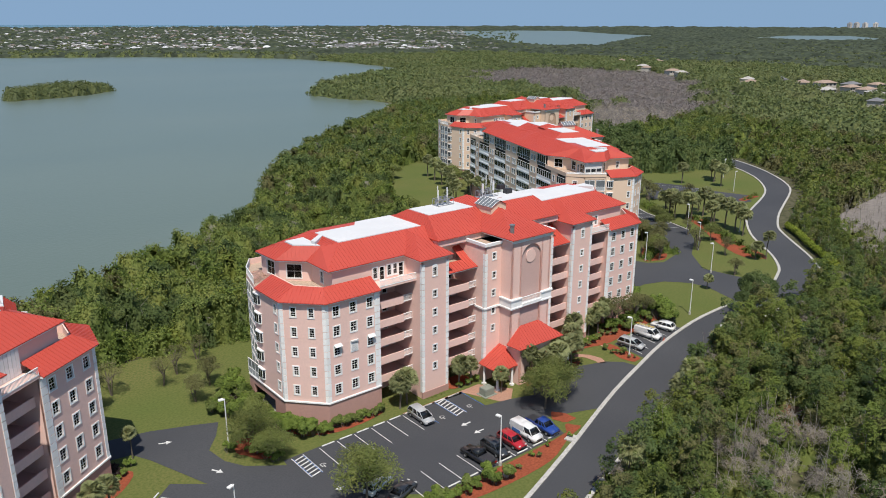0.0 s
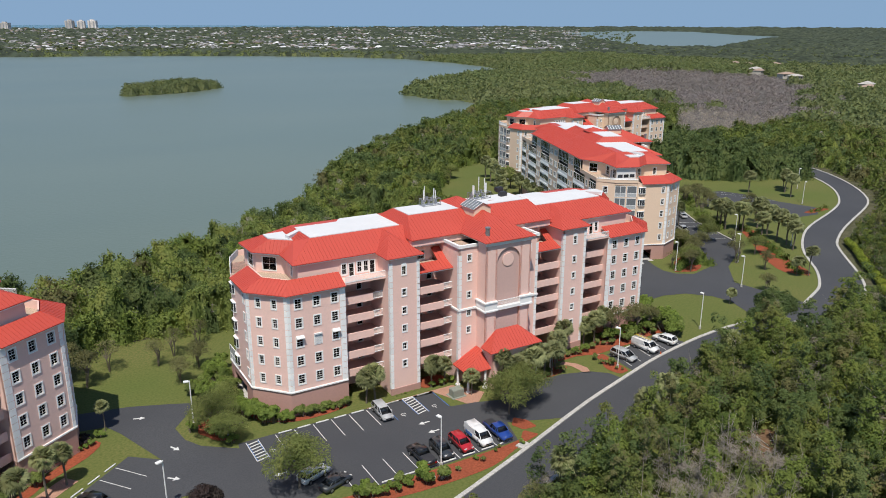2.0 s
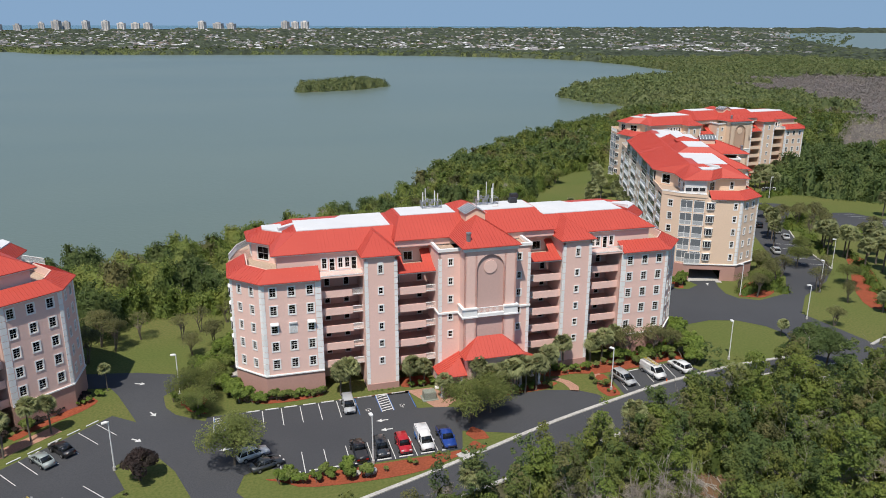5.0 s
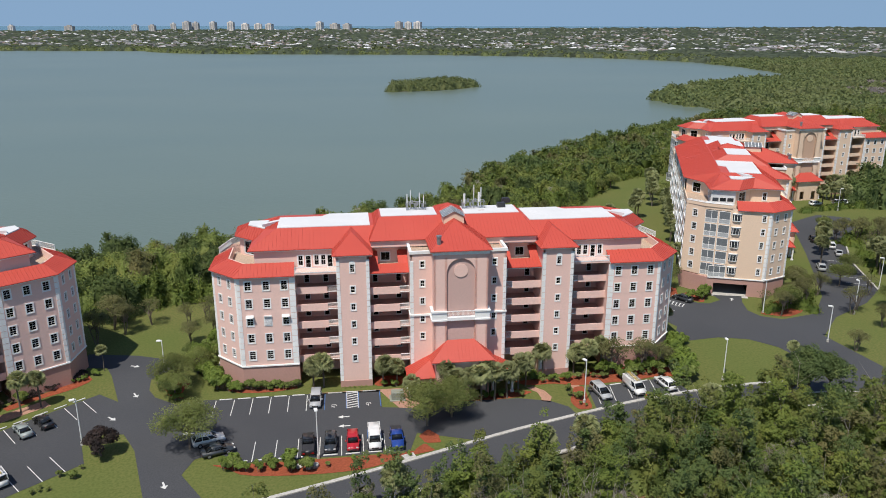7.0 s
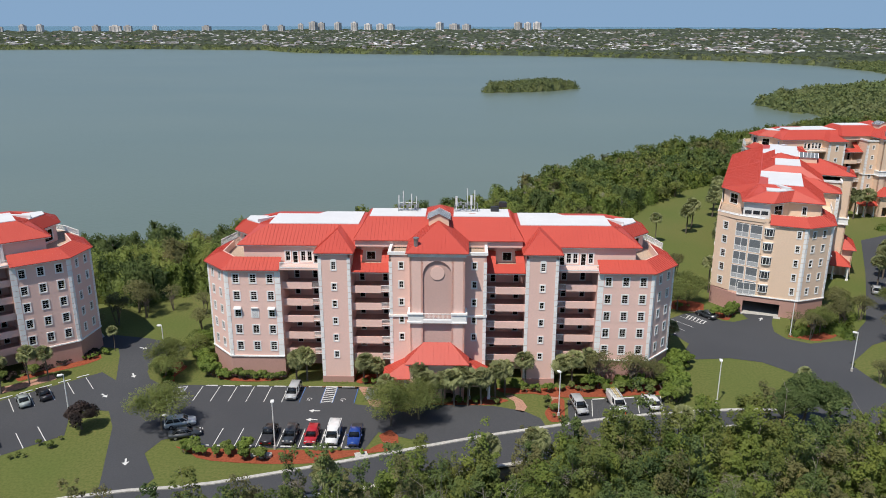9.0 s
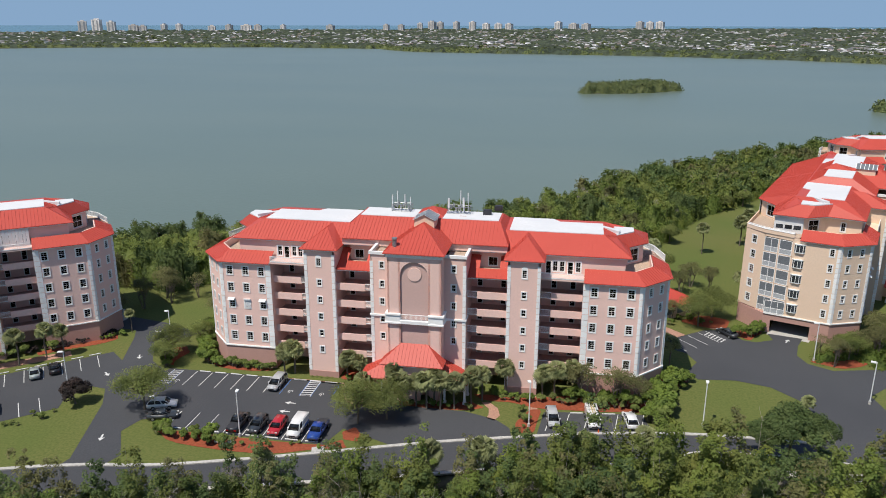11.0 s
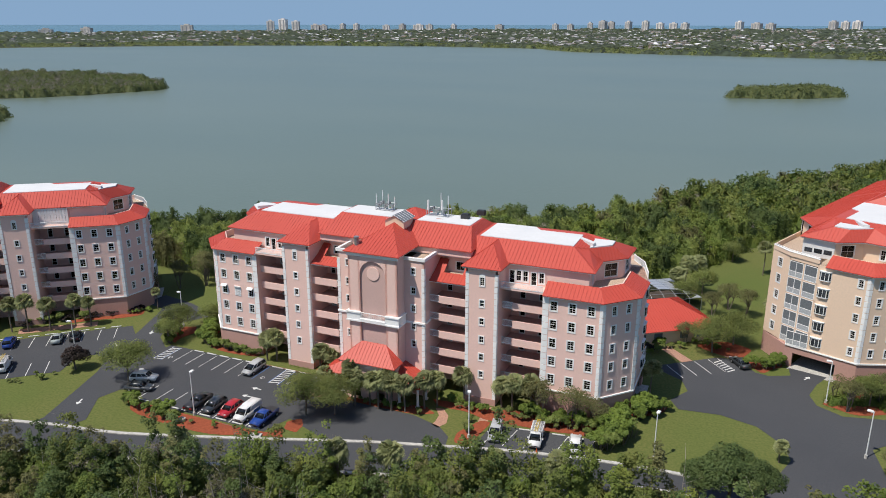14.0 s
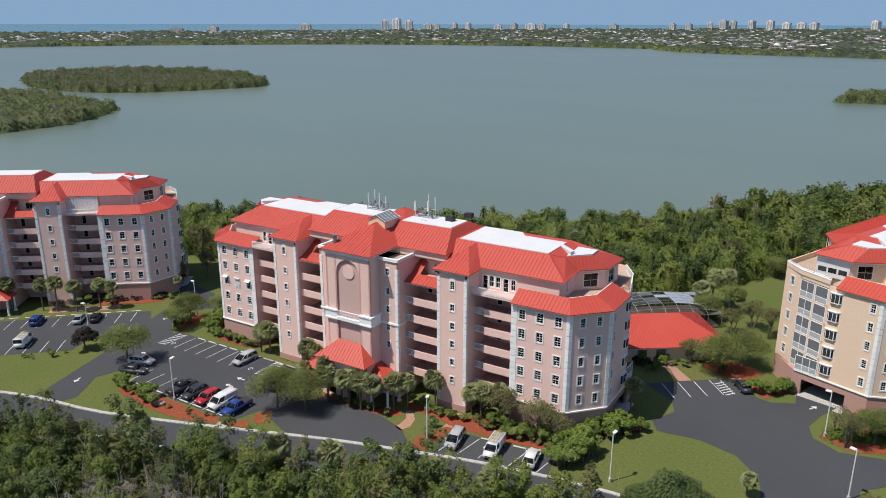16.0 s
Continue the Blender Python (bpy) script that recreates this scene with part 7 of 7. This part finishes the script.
sky_rng = random.Random(14)
for az, wide, high in ((43.0, 34, 0), (41.0, 60, 48), (35.2, 40, 74), (34.3, 44, 82), (33.4, 40, 70), (32.0, 46, 44), (31.4, 40, 40), (30.0, 26, 46), (29.0, 28, 50), (26.8, 40, 36), (25.6, 34, 44), (24.4, 60, 42), (23.6, 40, 40), (21.8, 26, 40), (18.4, 46, 36), (14.3, 30, 44), (13.2, 32, 42), (11.8, 28, 52), (10.9, 44, 64), (10.3, 36, 58), (9.1, 34, 58), (7.9, 36, 62), (6.9, 40, 46), (6.0, 44, 46), (5.2, 42, 46), (1.6, 40, 58), (0.5, 60, 44), (-0.4, 50, 44), (-4.2, 44, 56), (-4.9, 40, 54), (-5.6, 46, 56), (-66.6, 20, 38), (-67.0, 22, 40), (-67.5, 22, 38), (-68.1, 26, 40), (47.5, 50, 34), (50, 60, 30)):
    if high:
        high_rise(az, min(4600, coast(az) - 30 - sky_rng.uniform(0, 120)), wide * 0.85, 24, high * 0.78, sky_rng.uniform(-40, -5))

# ---- clubhouse and pool cage ----
club = thing("clubhouse", pose(38.5, 42.5, 0, 0, 0, 36), "low clubhouse with red metal hip roof", "building")
part("wall", wall_bm((-9, -7), (9, -7), 0, 3.1, [(u, 1.6, 1.8, 1.5) for u in (3, 6.5, 12, 15)]), M["peach"], club)
part("wall", wall_bm((9, -7), (9, 7), 0, 3.1, [(u, 1.6, 1.8, 1.5) for u in (3, 7, 11)]), M["peach"], club)
part("wall", wall_bm((9, 7), (-9, 7), 0, 3.1), M["peach"], club)
part("wall", wall_bm((-9, 7), (-9, -7), 0, 3.1), M["peach"], club)
for x, y, t in [(-6, -7, 0), (-2.5, -7, 0), (3, -7, 0), (6, -7, 0), (9, -4, 90), (9, 0, 90), (9, 4, 90)]:
    bm = bmesh.new()
    box(bm, -0.9, 0.9, 0.1, 0.13, -0.75, 0.75)
    pn = part("window_pane", bm, M["lanai"], club)
    pn.matrix_basis = pose(x, y, 1.6, 0, 0, t)
roof("roof", [[(-10.2, -8.2, 3.2), (10.2, -8.2, 3.2), (3, 0, 6.6), (-3, 0, 6.6)], [(10.2, 8.2, 3.2), (-10.2, 8.2, 3.2), (-3, 0, 6.6), (3, 0, 6.6)], [(10.2, -8.2, 3.2), (10.2, 8.2, 3.2), (3, 0, 6.6)], [(-10.2, 8.2, 3.2), (-10.2, -8.2, 3.2), (-3, 0, 6.6)]], club)
bm = bmesh.new()
prism(bm, [(-10.0, -8.0), (10.0, -8.0), (10.0, 8.0), (-10.0, 8.0)], 2.95, 3.06)
part("eave", bm, M["white"], club)

cage = thing("pool_cage", pose(33.5, 55.5, 0, 0, 0, 38), "screened pool enclosure with grey frame and dark mesh", "pool enclosure")
cw, cd, ch, ct = 11.5, 6.5, 3.0, 4.6


def cage_top(u, v):
    return (u, v, ch + (ct - ch) * max(0.0, 1 - max(abs(u) / cw, 0) ** 2.2) * max(0.0, min(1.0, (cd - abs(v)) / 2.5)))


for i in range(9):
    u = -cw + 2 * cw * i / 8
    bm = bmesh.new()
    chain = [(u, -cd, 0)] + [cage_top(u, -cd + 2 * cd * k / 8) for k in range(9)] + [(u, cd, 0)]
    for a, b in zip(chain, chain[1:]):
        tube(bm, a, b, 0.06, None, 4)
    part("rib", bm, M["metal"], cage)
for k in range(9):
    v = -cd + 2 * cd * k / 8
    bm = bmesh.new()
    chain = [cage_top(-cw + 2 * cw * i / 8, v) for i in range(9)]
    for a, b in zip(chain, chain[1:]):
        tube(bm, a, b, 0.045, None, 4)
    part("purlin", bm, M["metal"], cage)
M["mesh_screen"] = glass_mat("dark_insect_screen", (0.42, 0.43, 0.44), 0.6)
M["mesh_screen"].node_tree.nodes["Fresnel"].inputs[0].default_value = 1.06
for i in range(8):
    bm = bmesh.new()
    ua, ub = -cw + 2 * cw * i / 8, -cw + 2 * cw * (i + 1) / 8
    for k in range(8):
        va, vb = -cd + 2 * cd * k / 8, -cd + 2 * cd * (k + 1) / 8
        face(bm, [cage_top(ua, va), cage_top(ub, va), cage_top(ub, vb), cage_top(ua, vb)])
    for v in (-cd, cd):
        face(bm, [(ua, v, 0), (ub, v, 0), cage_top(ub, v), cage_top(ua, v)])
    part("screen", bm, M["mesh_screen"], cage, "dark insect screen")
bm = bmesh.new()
prism(bm, [(-cw, -cd), (cw, -cd), (cw, cd), (-cw, cd)], -0.2, 0.06)
part("pool_deck", bm, M["tile"], cage)
bm = bmesh.new()
prism(bm, [(-cw * 0.6, -cd * 0.5), (cw * 0.6, -cd * 0.5), (cw * 0.6, cd * 0.4), (-cw * 0.6, cd * 0.4)], 0.0, 0.075)
part("pool_water", bm, M["sea"], cage)


# ---- rooftop aerials ----
def aerial(x, y, z, masts, frame_size):
    ob = thing("roof_aerial", pose(x, y, z), "white rooftop telecom aerials on a metal frame", "aerial", "rooftop aerials")
    bm = bmesh.new()
    fs = frame_size
    for a, b in (((-fs, -0.8), (fs, -0.8)), ((fs, -0.8), (fs, 0.8)), ((fs, 0.8), (-fs, 0.8)), ((-fs, 0.8), (-fs, -0.8))):
        for zz in (0.1, 1.2):
            tube(bm, (*a, zz), (*b, zz), 0.05, None, 5)
    for a in ((-fs, -0.8), (fs, -0.8), (fs, 0.8), (-fs, 0.8), (0, 0.8), (0, -0.8)):
        tube(bm, (*a, 0), (*a, 1.2), 0.05, None, 5)
    part("frame", bm, M["metal"], ob)
    for mx, my, h, r in masts:
        bm = bmesh.new()
        tube(bm, (mx, my, 0), (mx, my, h), 0.06, None, 6)
        tube(bm, (mx, my, h - 1.7), (mx, my, h), r, r, 8)
        part("antenna", bm, M["lamp_white"], ob)
    for k in range(7):
        bm = bmesh.new()
        box(bm, -fs + k * 0.45, -fs + k * 0.45 + 0.3, -0.2, 0.25, 0.4 + 0.3 * (k % 3), 1.0 + 0.3 * (k % 3))
        part("radio_box", bm, M["metal"], ob)
    return ob


aerial(-5.6, 12.2, 27.5, ((-1.6, -0.6, 2.9, 0.1), (-0.9, 0.4, 3.4, 0.08), (0.6, -0.3, 3.0, 0.1), (1.4, 0.5, 2.4, 0.08)), 1.7)
aerial(4.6, 12.2, 27.5, ((-1.7, -0.7, 2.7, 0.2), (0.2, 0.5, 3.9, 0.08), (0.9, -0.7, 2.9, 0.2), (1.5, 0.6, 3.5, 0.1)), 2.0)
bm = bmesh.new()
for i in range(6):
    tube(bm, (5.6 - i * 0.02, 10.2 - i * 1.35, 27.45 - i * 0.62), (5.6 - i * 0.02, 8.85 - i * 1.35, 26.83 - i * 0.62), 0.1, None, 5) if i < 4 else None
    tube(bm, (5.1, 10.0 - i * 1.2, 27.5 - i * 0.6), (6.2, 10.0 - i * 1.2, 27.5 - i * 0.6), 0.07, None, 5)
conduit = part("cable_tray", bm, M["rose"], main_house, "rust red cable tray down the roof")
for x, y in ((9.6, 12.0), (11.2, 15.5)):
    bm = bmesh.new()
    box(bm, -0.7, 0.7, -0.5, 0.5, 0, 0.75)
    box(bm, -0.6, 0.6, -0.4, 0.4, 0.75, 0.85)
    unit = thing("roof_unit", pose(x, y, 27.5 if x < 11.5 else 26.1), "small dark rooftop equipment box", "equipment", "rooftop boxes")
    part("casing", bm, M["dark_metal"], unit)


# ---- street lamps ----
def street_lamp(x, y, turn, high=7.4):
    ob = thing("street_lamp", pose(x, y, 0, 0, 0, turn), "white pole lamp with a flat box head", "street lamp", "white pole lamps")
    bm = bmesh.new()
    tube(bm, (0, 0, -0.2), (0, 0, high), 0.1, 0.075, 8)
    part("pole", bm, M["lamp_white"], ob)
    bm = bmesh.new()
    tube(bm, (0, 0, -0.1), (0, 0, 0.55), 0.24, 0.22, 10)
    part("footing", bm, M["concrete"], ob)
    bm = bmesh.new()
    box(bm, 0.1, 0.85, -0.24, 0.24, high - 0.12, high + 0.1)
    bmesh.ops.bevel(bm, geom=list(bm.edges), offset=0.04, segments=1, affect="EDGES")
    box(bm, -0.08, 0.14, -0.05, 0.05, high - 0.08, high + 0.04)
    head = part("lamp_head", bm, M["lamp_white"], ob)
    bm = bmesh.new()
    box(bm, 0.2, 0.78, -0.18, 0.18, high - 0.135, high - 0.118)
    part("lens", bm, M["blind"], head)
    return ob


for x, y, t in ((-57.2, -13.4, 200), (-23.0, -21.4, 100), (19.3, -10.6, 110), (45.6, -5.8, 80), (73.4, 6.6, 160), (69.1, 22.4, 170), (-49.6, 6.4, 170), (104.2, 33.4, 160), (88, 19.4, 90), (113, 22, 0), (-84.5, -36, 40), (161, 52, 0), (181, 68, 0), (142, 104, 0), (-96, -30, 40)):
    street_lamp(x, y, t)


# ---- vehicles ----
def paint(name, c):
    m, n, l, b = node_mat(name)
    grime = ramp(n, l, noise_tex(n, l, 1.5, 4), 0.3, 0.9)
    l.new(mix_rgb(n, l, grime, c, tuple(v * 0.8 + 0.01 for v in c)), b.inputs["Base Color"])
    b.inputs["Roughness"].default_value = 0.35
    b.inputs["Coat Weight"].default_value = 0.8
    b.inputs["Coat Roughness"].default_value = 0.05
    return m


PAINTS = {"black": (0.012, 0.012, 0.014), "charcoal": (0.03, 0.035, 0.04), "red": (0.42, 0.012, 0.02), "white": (0.75, 0.75, 0.74), "blue": (0.012, 0.05, 0.26), "silver": (0.42, 0.43, 0.44), "sage": (0.30, 0.34, 0.33)}
PAINTS = {k: paint(k + "_car_paint", v) for k, v in PAINTS.items()}
M["car_glass"] = mat("dark_car_glass", (0.012, 0.014, 0.016), (0.02, 0.022, 0.024), 0.06, 1.0, 5.0, 0.0, spec=0.6)
M["headlight"] = mat("clear_lamp_glass", (0.7, 0.7, 0.68), (0.6, 0.6, 0.6), 0.15, 2.0, 8.0, 0.0, spec=0.6)
M["taillight"] = mat("red_lamp_glass", (0.35, 0.01, 0.01), (0.28, 0.01, 0.01), 0.2, 2.0, 8.0, 0.0, spec=0.6)
# side outlines: body and cabin as (x, z), front at +x
SHAPES = {
    "sedan": ([(-2.25, 0.28), (2.2, 0.26), (2.38, 0.42), (2.34, 0.64), (2.0, 0.78), (1.15, 0.93), (-1.55, 0.99), (-2.25, 0.98), (-2.38, 0.75), (-2.36, 0.45)], [(-1.8, 0.95), (1.2, 0.9), (0.35, 1.42), (-1.0, 1.46)], 1.8),
    "suv": ([(-2.2, 0.33), (2.15, 0.32), (2.34, 0.5), (2.3, 0.82), (1.95, 0.97), (1.15, 1.07), (-2.15, 1.12), (-2.34, 0.9), (-2.32, 0.5)], [(-2.2, 1.06), (1.25, 1.02), (0.45, 1.64), (-1.75, 1.7)], 1.88),
    "minivan": ([(-2.35, 0.3), (2.3, 0.28), (2.5, 0.46), (2.44, 0.76), (2.1, 0.92), (1.5, 1.04), (-2.35, 1.08), (-2.5, 0.85), (-2.46, 0.45)], [(-2.4, 1.02), (1.7, 0.98), (0.6, 1.66), (-2.05, 1.73)], 1.94),
    "van": ([(-2.5, 0.34), (2.4, 0.32), (2.62, 0.55), (2.58, 0.92), (2.35, 1.08), (1.8, 1.24), (-2.58, 1.28), (-2.62, 0.6)], [(-2.58, 1.2), (1.95, 1.15), (1.15, 2.0), (-2.5, 2.05)], 1.98),
    "pickup": ([(-2.75, 0.44), (2.6, 0.42), (2.8, 0.6), (2.76, 0.92), (2.5, 1.08), (1.4, 1.16), (-2.72, 1.17), (-2.8, 0.8)], [(-0.85, 1.1), (1.5, 1.08), (0.75, 1.76), (-0.5, 1.82)], 1.95),
}


def profile_bm(outline, width, pinch=0.0, round_off=0.06, taper=0.0):
    """A side outline drawn out to a width, pinched towards the top and tapered towards both ends, with rounded edges."""
    bm = bmesh.new()
    zs = [z for _, z in outline]
    lo, hi, far = min(zs), max(zs), max(abs(x) for x, _ in outline)
    sides = []
    for s in (-1, 1):
        sides.append([bm.verts.new((x, s * (width / 2 - pinch * (z - lo) / (hi - lo)) * (1 - taper * (abs(x) / far) ** 5), z)) for x, z in outline])
    bm.faces.new(sides[0])
    bm.faces.new(sides[1][::-1])
    k = len(outline)
    for i in range(k):
        bm.faces.new((sides[0][i], sides[1][i], sides[1][(i + 1) % k], sides[0][(i + 1) % k]))
    bmesh.ops.bevel(bm, geom=list(bm.edges), offset=round_off, segments=2, affect="EDGES")
    for f in bm.faces:
        f.smooth = True
    return bm


WHEEL = bmesh.new()
tube(WHEEL, (0, -0.11, 0), (0, 0.11, 0), 0.34, 0.34, 16)
WHEEL = to_mesh("wheel", WHEEL, M["rubber"])
RIM = bmesh.new()
tube(RIM, (0, -0.125, 0), (0, 0.125, 0), 0.2, 0.2, 10)
RIM = to_mesh("rim", RIM, M["metal"])


def vehicle(kind, colour, x, y, turn, label, rack=False, patch=None):
    name = {"sedan": "car", "suv": "car", "minivan": "minivan", "van": "van", "pickup": "pickup_truck"}[kind]
    ob = thing(name, pose(x, y, 0.035, 0, 0, turn), label, {"pickup": "pickup truck"}.get(kind, "van" if "van" in kind else "car"), "parked cars")
    body, cabin, width = SHAPES[kind]
    shell = part("body", profile_bm(body, width, 0.06, 0.07, 0.1), PAINTS[colour], ob)
    roof = part("cabin", profile_bm(cabin, width - 0.14, 0.17, 0.05, 0.04), M["car_glass"], ob, "dark glazed cabin")
    (x0, z0), (x1, z1), (x2, z2), (x3, z3) = cabin
    crown = max(z2, z3)
    part("roof_panel", profile_bm([(x3 - 0.08, z3 - 0.1), (x2 + 0.14, z2 - 0.1), (x2 - 0.02, z2 + 0.01), ((x2 + x3) / 2, crown + 0.05), (x3 + 0.06, z3 + 0.02)], width - 0.42, 0.05, 0.03), PAINTS[colour], roof)
    for u in (0.0, 0.36, 0.68, 1.0):
        xa, xb = x0 + (x1 - x0) * u, x3 + (x2 - x3) * u
        for s in (-1, 1):
            bm = bmesh.new()
            tube(bm, (xa, s * (width / 2 - 0.09), z0 + 0.02), (xb, s * (width / 2 - 0.24), z2), 0.055, 0.05, 5)
            part("pillar", bm, PAINTS[colour], roof)
    for s in (-1, 1):
        bm = bmesh.new()
        box(bm, x1 - 0.75, x1 - 0.5, s * (width / 2 + 0.08) - 0.1, s * (width / 2 + 0.08) + 0.1, z1 + 0.02, z1 + 0.2)
        bmesh.ops.bevel(bm, geom=list(bm.edges), offset=0.03, segments=1, affect="EDGES")
        part("wing_mirror", bm, PAINTS[colour], ob)
    bm = bmesh.new()
    box(bm, body[1][0] + 0.02, body[2][0] + 0.02, -0.5, 0.5, body[2][1] + 0.02, body[2][1] + 0.2)
    part("grille", bm, M["dark_metal"], shell)
    if kind == "van":
        bm = bmesh.new()
        for s in (-1, 1):
            box(bm, x0 + 0.05, 0.2, s * (width / 2 - 0.14) - 0.05, s * (width / 2 - 0.14) + 0.05, z0, z3 - 0.05)
        part("side_panel", bm, PAINTS[colour], roof)
    if kind == "pickup":
        bm = bmesh.new()
        box(bm, -2.65, -0.85, -0.78, 0.78, 1.13, 1.17)
        part("bed", bm, M["dark_metal"], ob)
    for s in (-1, 1):
        for wx in (body[0][0] + 0.85, body[1][0] - 0.95):
            w = piece("wheel", WHEEL, ob, pose(wx, s * (width / 2 - 0.1), 0.34))
            piece("rim", RIM, w)
        for key, ex, mt in (("headlight", body[1][0], "headlight"), ("taillight", body[0][0], "taillight")):
            bm = bmesh.new()
            zz = 0.66 if kind == "sedan" else 0.82
            box(bm, ex - 0.1, ex + 0.1, s * (width / 2 - 0.35) - 0.17, s * (width / 2 - 0.35) + 0.17, zz - 0.08, zz + 0.08)
            part(key, bm, M[mt], ob)
    if rack:
        bm = bmesh.new()
        for s in (-0.55, 0.55):
            tube(bm, (-2.2, s, 2.25), (1.0, s, 2.25), 0.04, None, 5)
        for u in (-2.0, -1.0, 0.0, 0.8):
            tube(bm, (u, -0.7, 2.2), (u, 0.7, 2.2), 0.035, None, 5)
            for s in (-0.7, 0.7):
                tube(bm, (u, s, 1.95), (u, s, 2.2), 0.03, None, 5)
        part("roof_rack", bm, M["metal"], ob)
        bm = bmesh.new()
        for s in (-0.2, 0.2):
            tube(bm, (-2.4, s, 2.32), (1.2, s, 2.32), 0.05, None, 5)
        for k in range(11):
            tube(bm, (-2.3 + k * 0.33, -0.2, 2.32), (-2.3 + k * 0.33, 0.2, 2.32), 0.03, None, 5)
        part("ladder", bm, M["shrub_yellow"], ob, "yellow ladder")
    if patch:
        bm = bmesh.new()
        for s in (-1, 1):
            box(bm, -1.9, -0.3, s * (width / 2 - 0.0) - 0.03, s * (width / 2 - 0.0) + 0.03, 0.62, 1.1)
        part("door_sign", bm, M[patch], ob, "blue plain panel")
    return ob


M["shrub_yellow"] = mat("yellow_fibreglass", (0.6, 0.42, 0.05), (0.5, 0.36, 0.06), 0.6, 1.0, 6.0, 0.05)
vehicle("pickup", "black", -24.5, -18.6, 92, "black pickup truck parked nose out")
vehicle("suv", "charcoal", -21.3, -18.6, 269, "charcoal grey SUV in a stall")
vehicle("suv", "red", -18.1, -18.6, 270, "dark red SUV in a stall")
vehicle("van", "white", -14.95, -18.4, 270, "white work van with blue side panel", patch="blue_line")
vehicle("pickup", "blue", -11.7, -18.5, 270, "dark blue pickup truck in a stall")
vehicle("minivan", "silver", -23.8, -4.9, 268, "silver minivan facing the lot")
vehicle("suv", "white", -39.0, -15.4, 20, "white SUV half under a tree")
vehicle("sedan", "charcoal", -37.2, -18.4, 20, "dark car in tree shade")
vehicle("minivan", "silver", 22.8, -8.4, 280, "silver minivan beside the road")
vehicle("van", "white", 28.9, -7.6, 278, "white work van with yellow ladder rack", rack=True)
vehicle("suv", "white", 34.6, -7.0, 100, "white hatchback car beside the road")
vehicle("sedan", "sage", -67.0, -9.0, 128, "grey-green saloon car in a stall")
vehicle("sedan", "black", -64.9, -6.7, 130, "black saloon car in a stall")
vehicle("suv", "blue", -73.6, -14.2, 130, "dark blue SUV in a stall")
vehicle("van", "white", -65.6, -21.6, 128, "white van in the far row", rack=True)
vehicle("sedan", "charcoal", 55.5, 31.8, 125, "dark car in shade beside a bed")
vehicle("suv", "white", 113.6, 65.4, 65, "white SUV before the peach building")
vehicle("sedan", "silver", 111.4, 58.8, 60, "silver car before the peach building")
vehicle("suv", "black", 112.6, 72, 65, "black SUV before the peach building")
vehicle("suv", "silver", 99.2, 48, 65, "silver SUV in tree shade")
vehicle("suv", "white", 139.4, 112, 10, "white SUV in the far court")
vehicle("suv", "white", 148.1, 112.5, 10, "white SUV in the far court")
vehicle("sedan", "white", 151, 113, 10, "white car in the far court")

# green utility box and traffic cone
bm = bmesh.new()
box(bm, -1.0, 1.0, -0.8, 0.8, 0, 1.3)
bmesh.ops.bevel(bm, geom=list(bm.edges), offset=0.08, segments=2, affect="EDGES")
box(bm, -1.3, 1.3, -1.1, 1.1, -0.1, 0.12)
M["utility"] = mat("grey_green_enamel", (0.30, 0.32, 0.27), (0.25, 0.27, 0.23), 0.6, 1.0, 6.0, 0.05)
ub = thing("utility_box", pose(-10.6, -5.2, 0), "grey-green utility box on the lawn", "utility box")
part("casing", bm, M["utility"], ub)
bm = bmesh.new()
tube(bm, (0, 0, 0.03), (0, 0, 0.7), 0.17, 0.03, 10)
box(bm, -0.2, 0.2, -0.2, 0.2, 0, 0.04)
M["orange"] = mat("orange_plastic", (0.75, 0.12, 0.02), (0.65, 0.1, 0.02), 0.6, 2.0, 8.0, 0.0)
cone = thing("traffic_cone", pose(29.8, -10.6, 0.03), "small orange traffic cone behind a van", "traffic cone")
part("cone", bm, M["orange"], cone)
# drain grate by the kerb
bm = bmesh.new()
box(bm, -0.9, 0.9, -0.6, 0.6, -0.05, 0.2)
box(bm, -0.35, 0.35, -0.3, 0.3, 0.2, 0.23)
dr = thing("storm_drain", pose(-10.3, -22.8, 0, 0, 0, 18), "pale concrete storm drain in the kerb", "drain")
part("slab", bm, M["concrete"], dr)
# pale boulders in the mulch bed
for x, y, w in ((-25.6, -23.4, 0.5), (-24.3, -23.9, 0.42), (-23.5, -23.6, 0.6)):
    bm = bmesh.new()
    bmesh.ops.create_icosphere(bm, subdivisions=2, radius=w)
    for v in bm.verts:
        v.co = v.co * (1 + 0.3 * noise.noise(v.co * 2.2 + Vector((x, y, 0))))
        v.co.z = v.co.z * 0.75 + w * 0.4
    rock = thing("boulder", pose(x, y, 0.04), "pale limestone boulder in red mulch", "rock", "boulders in the bed")
    part("stone", bm, M["concrete"], rock)
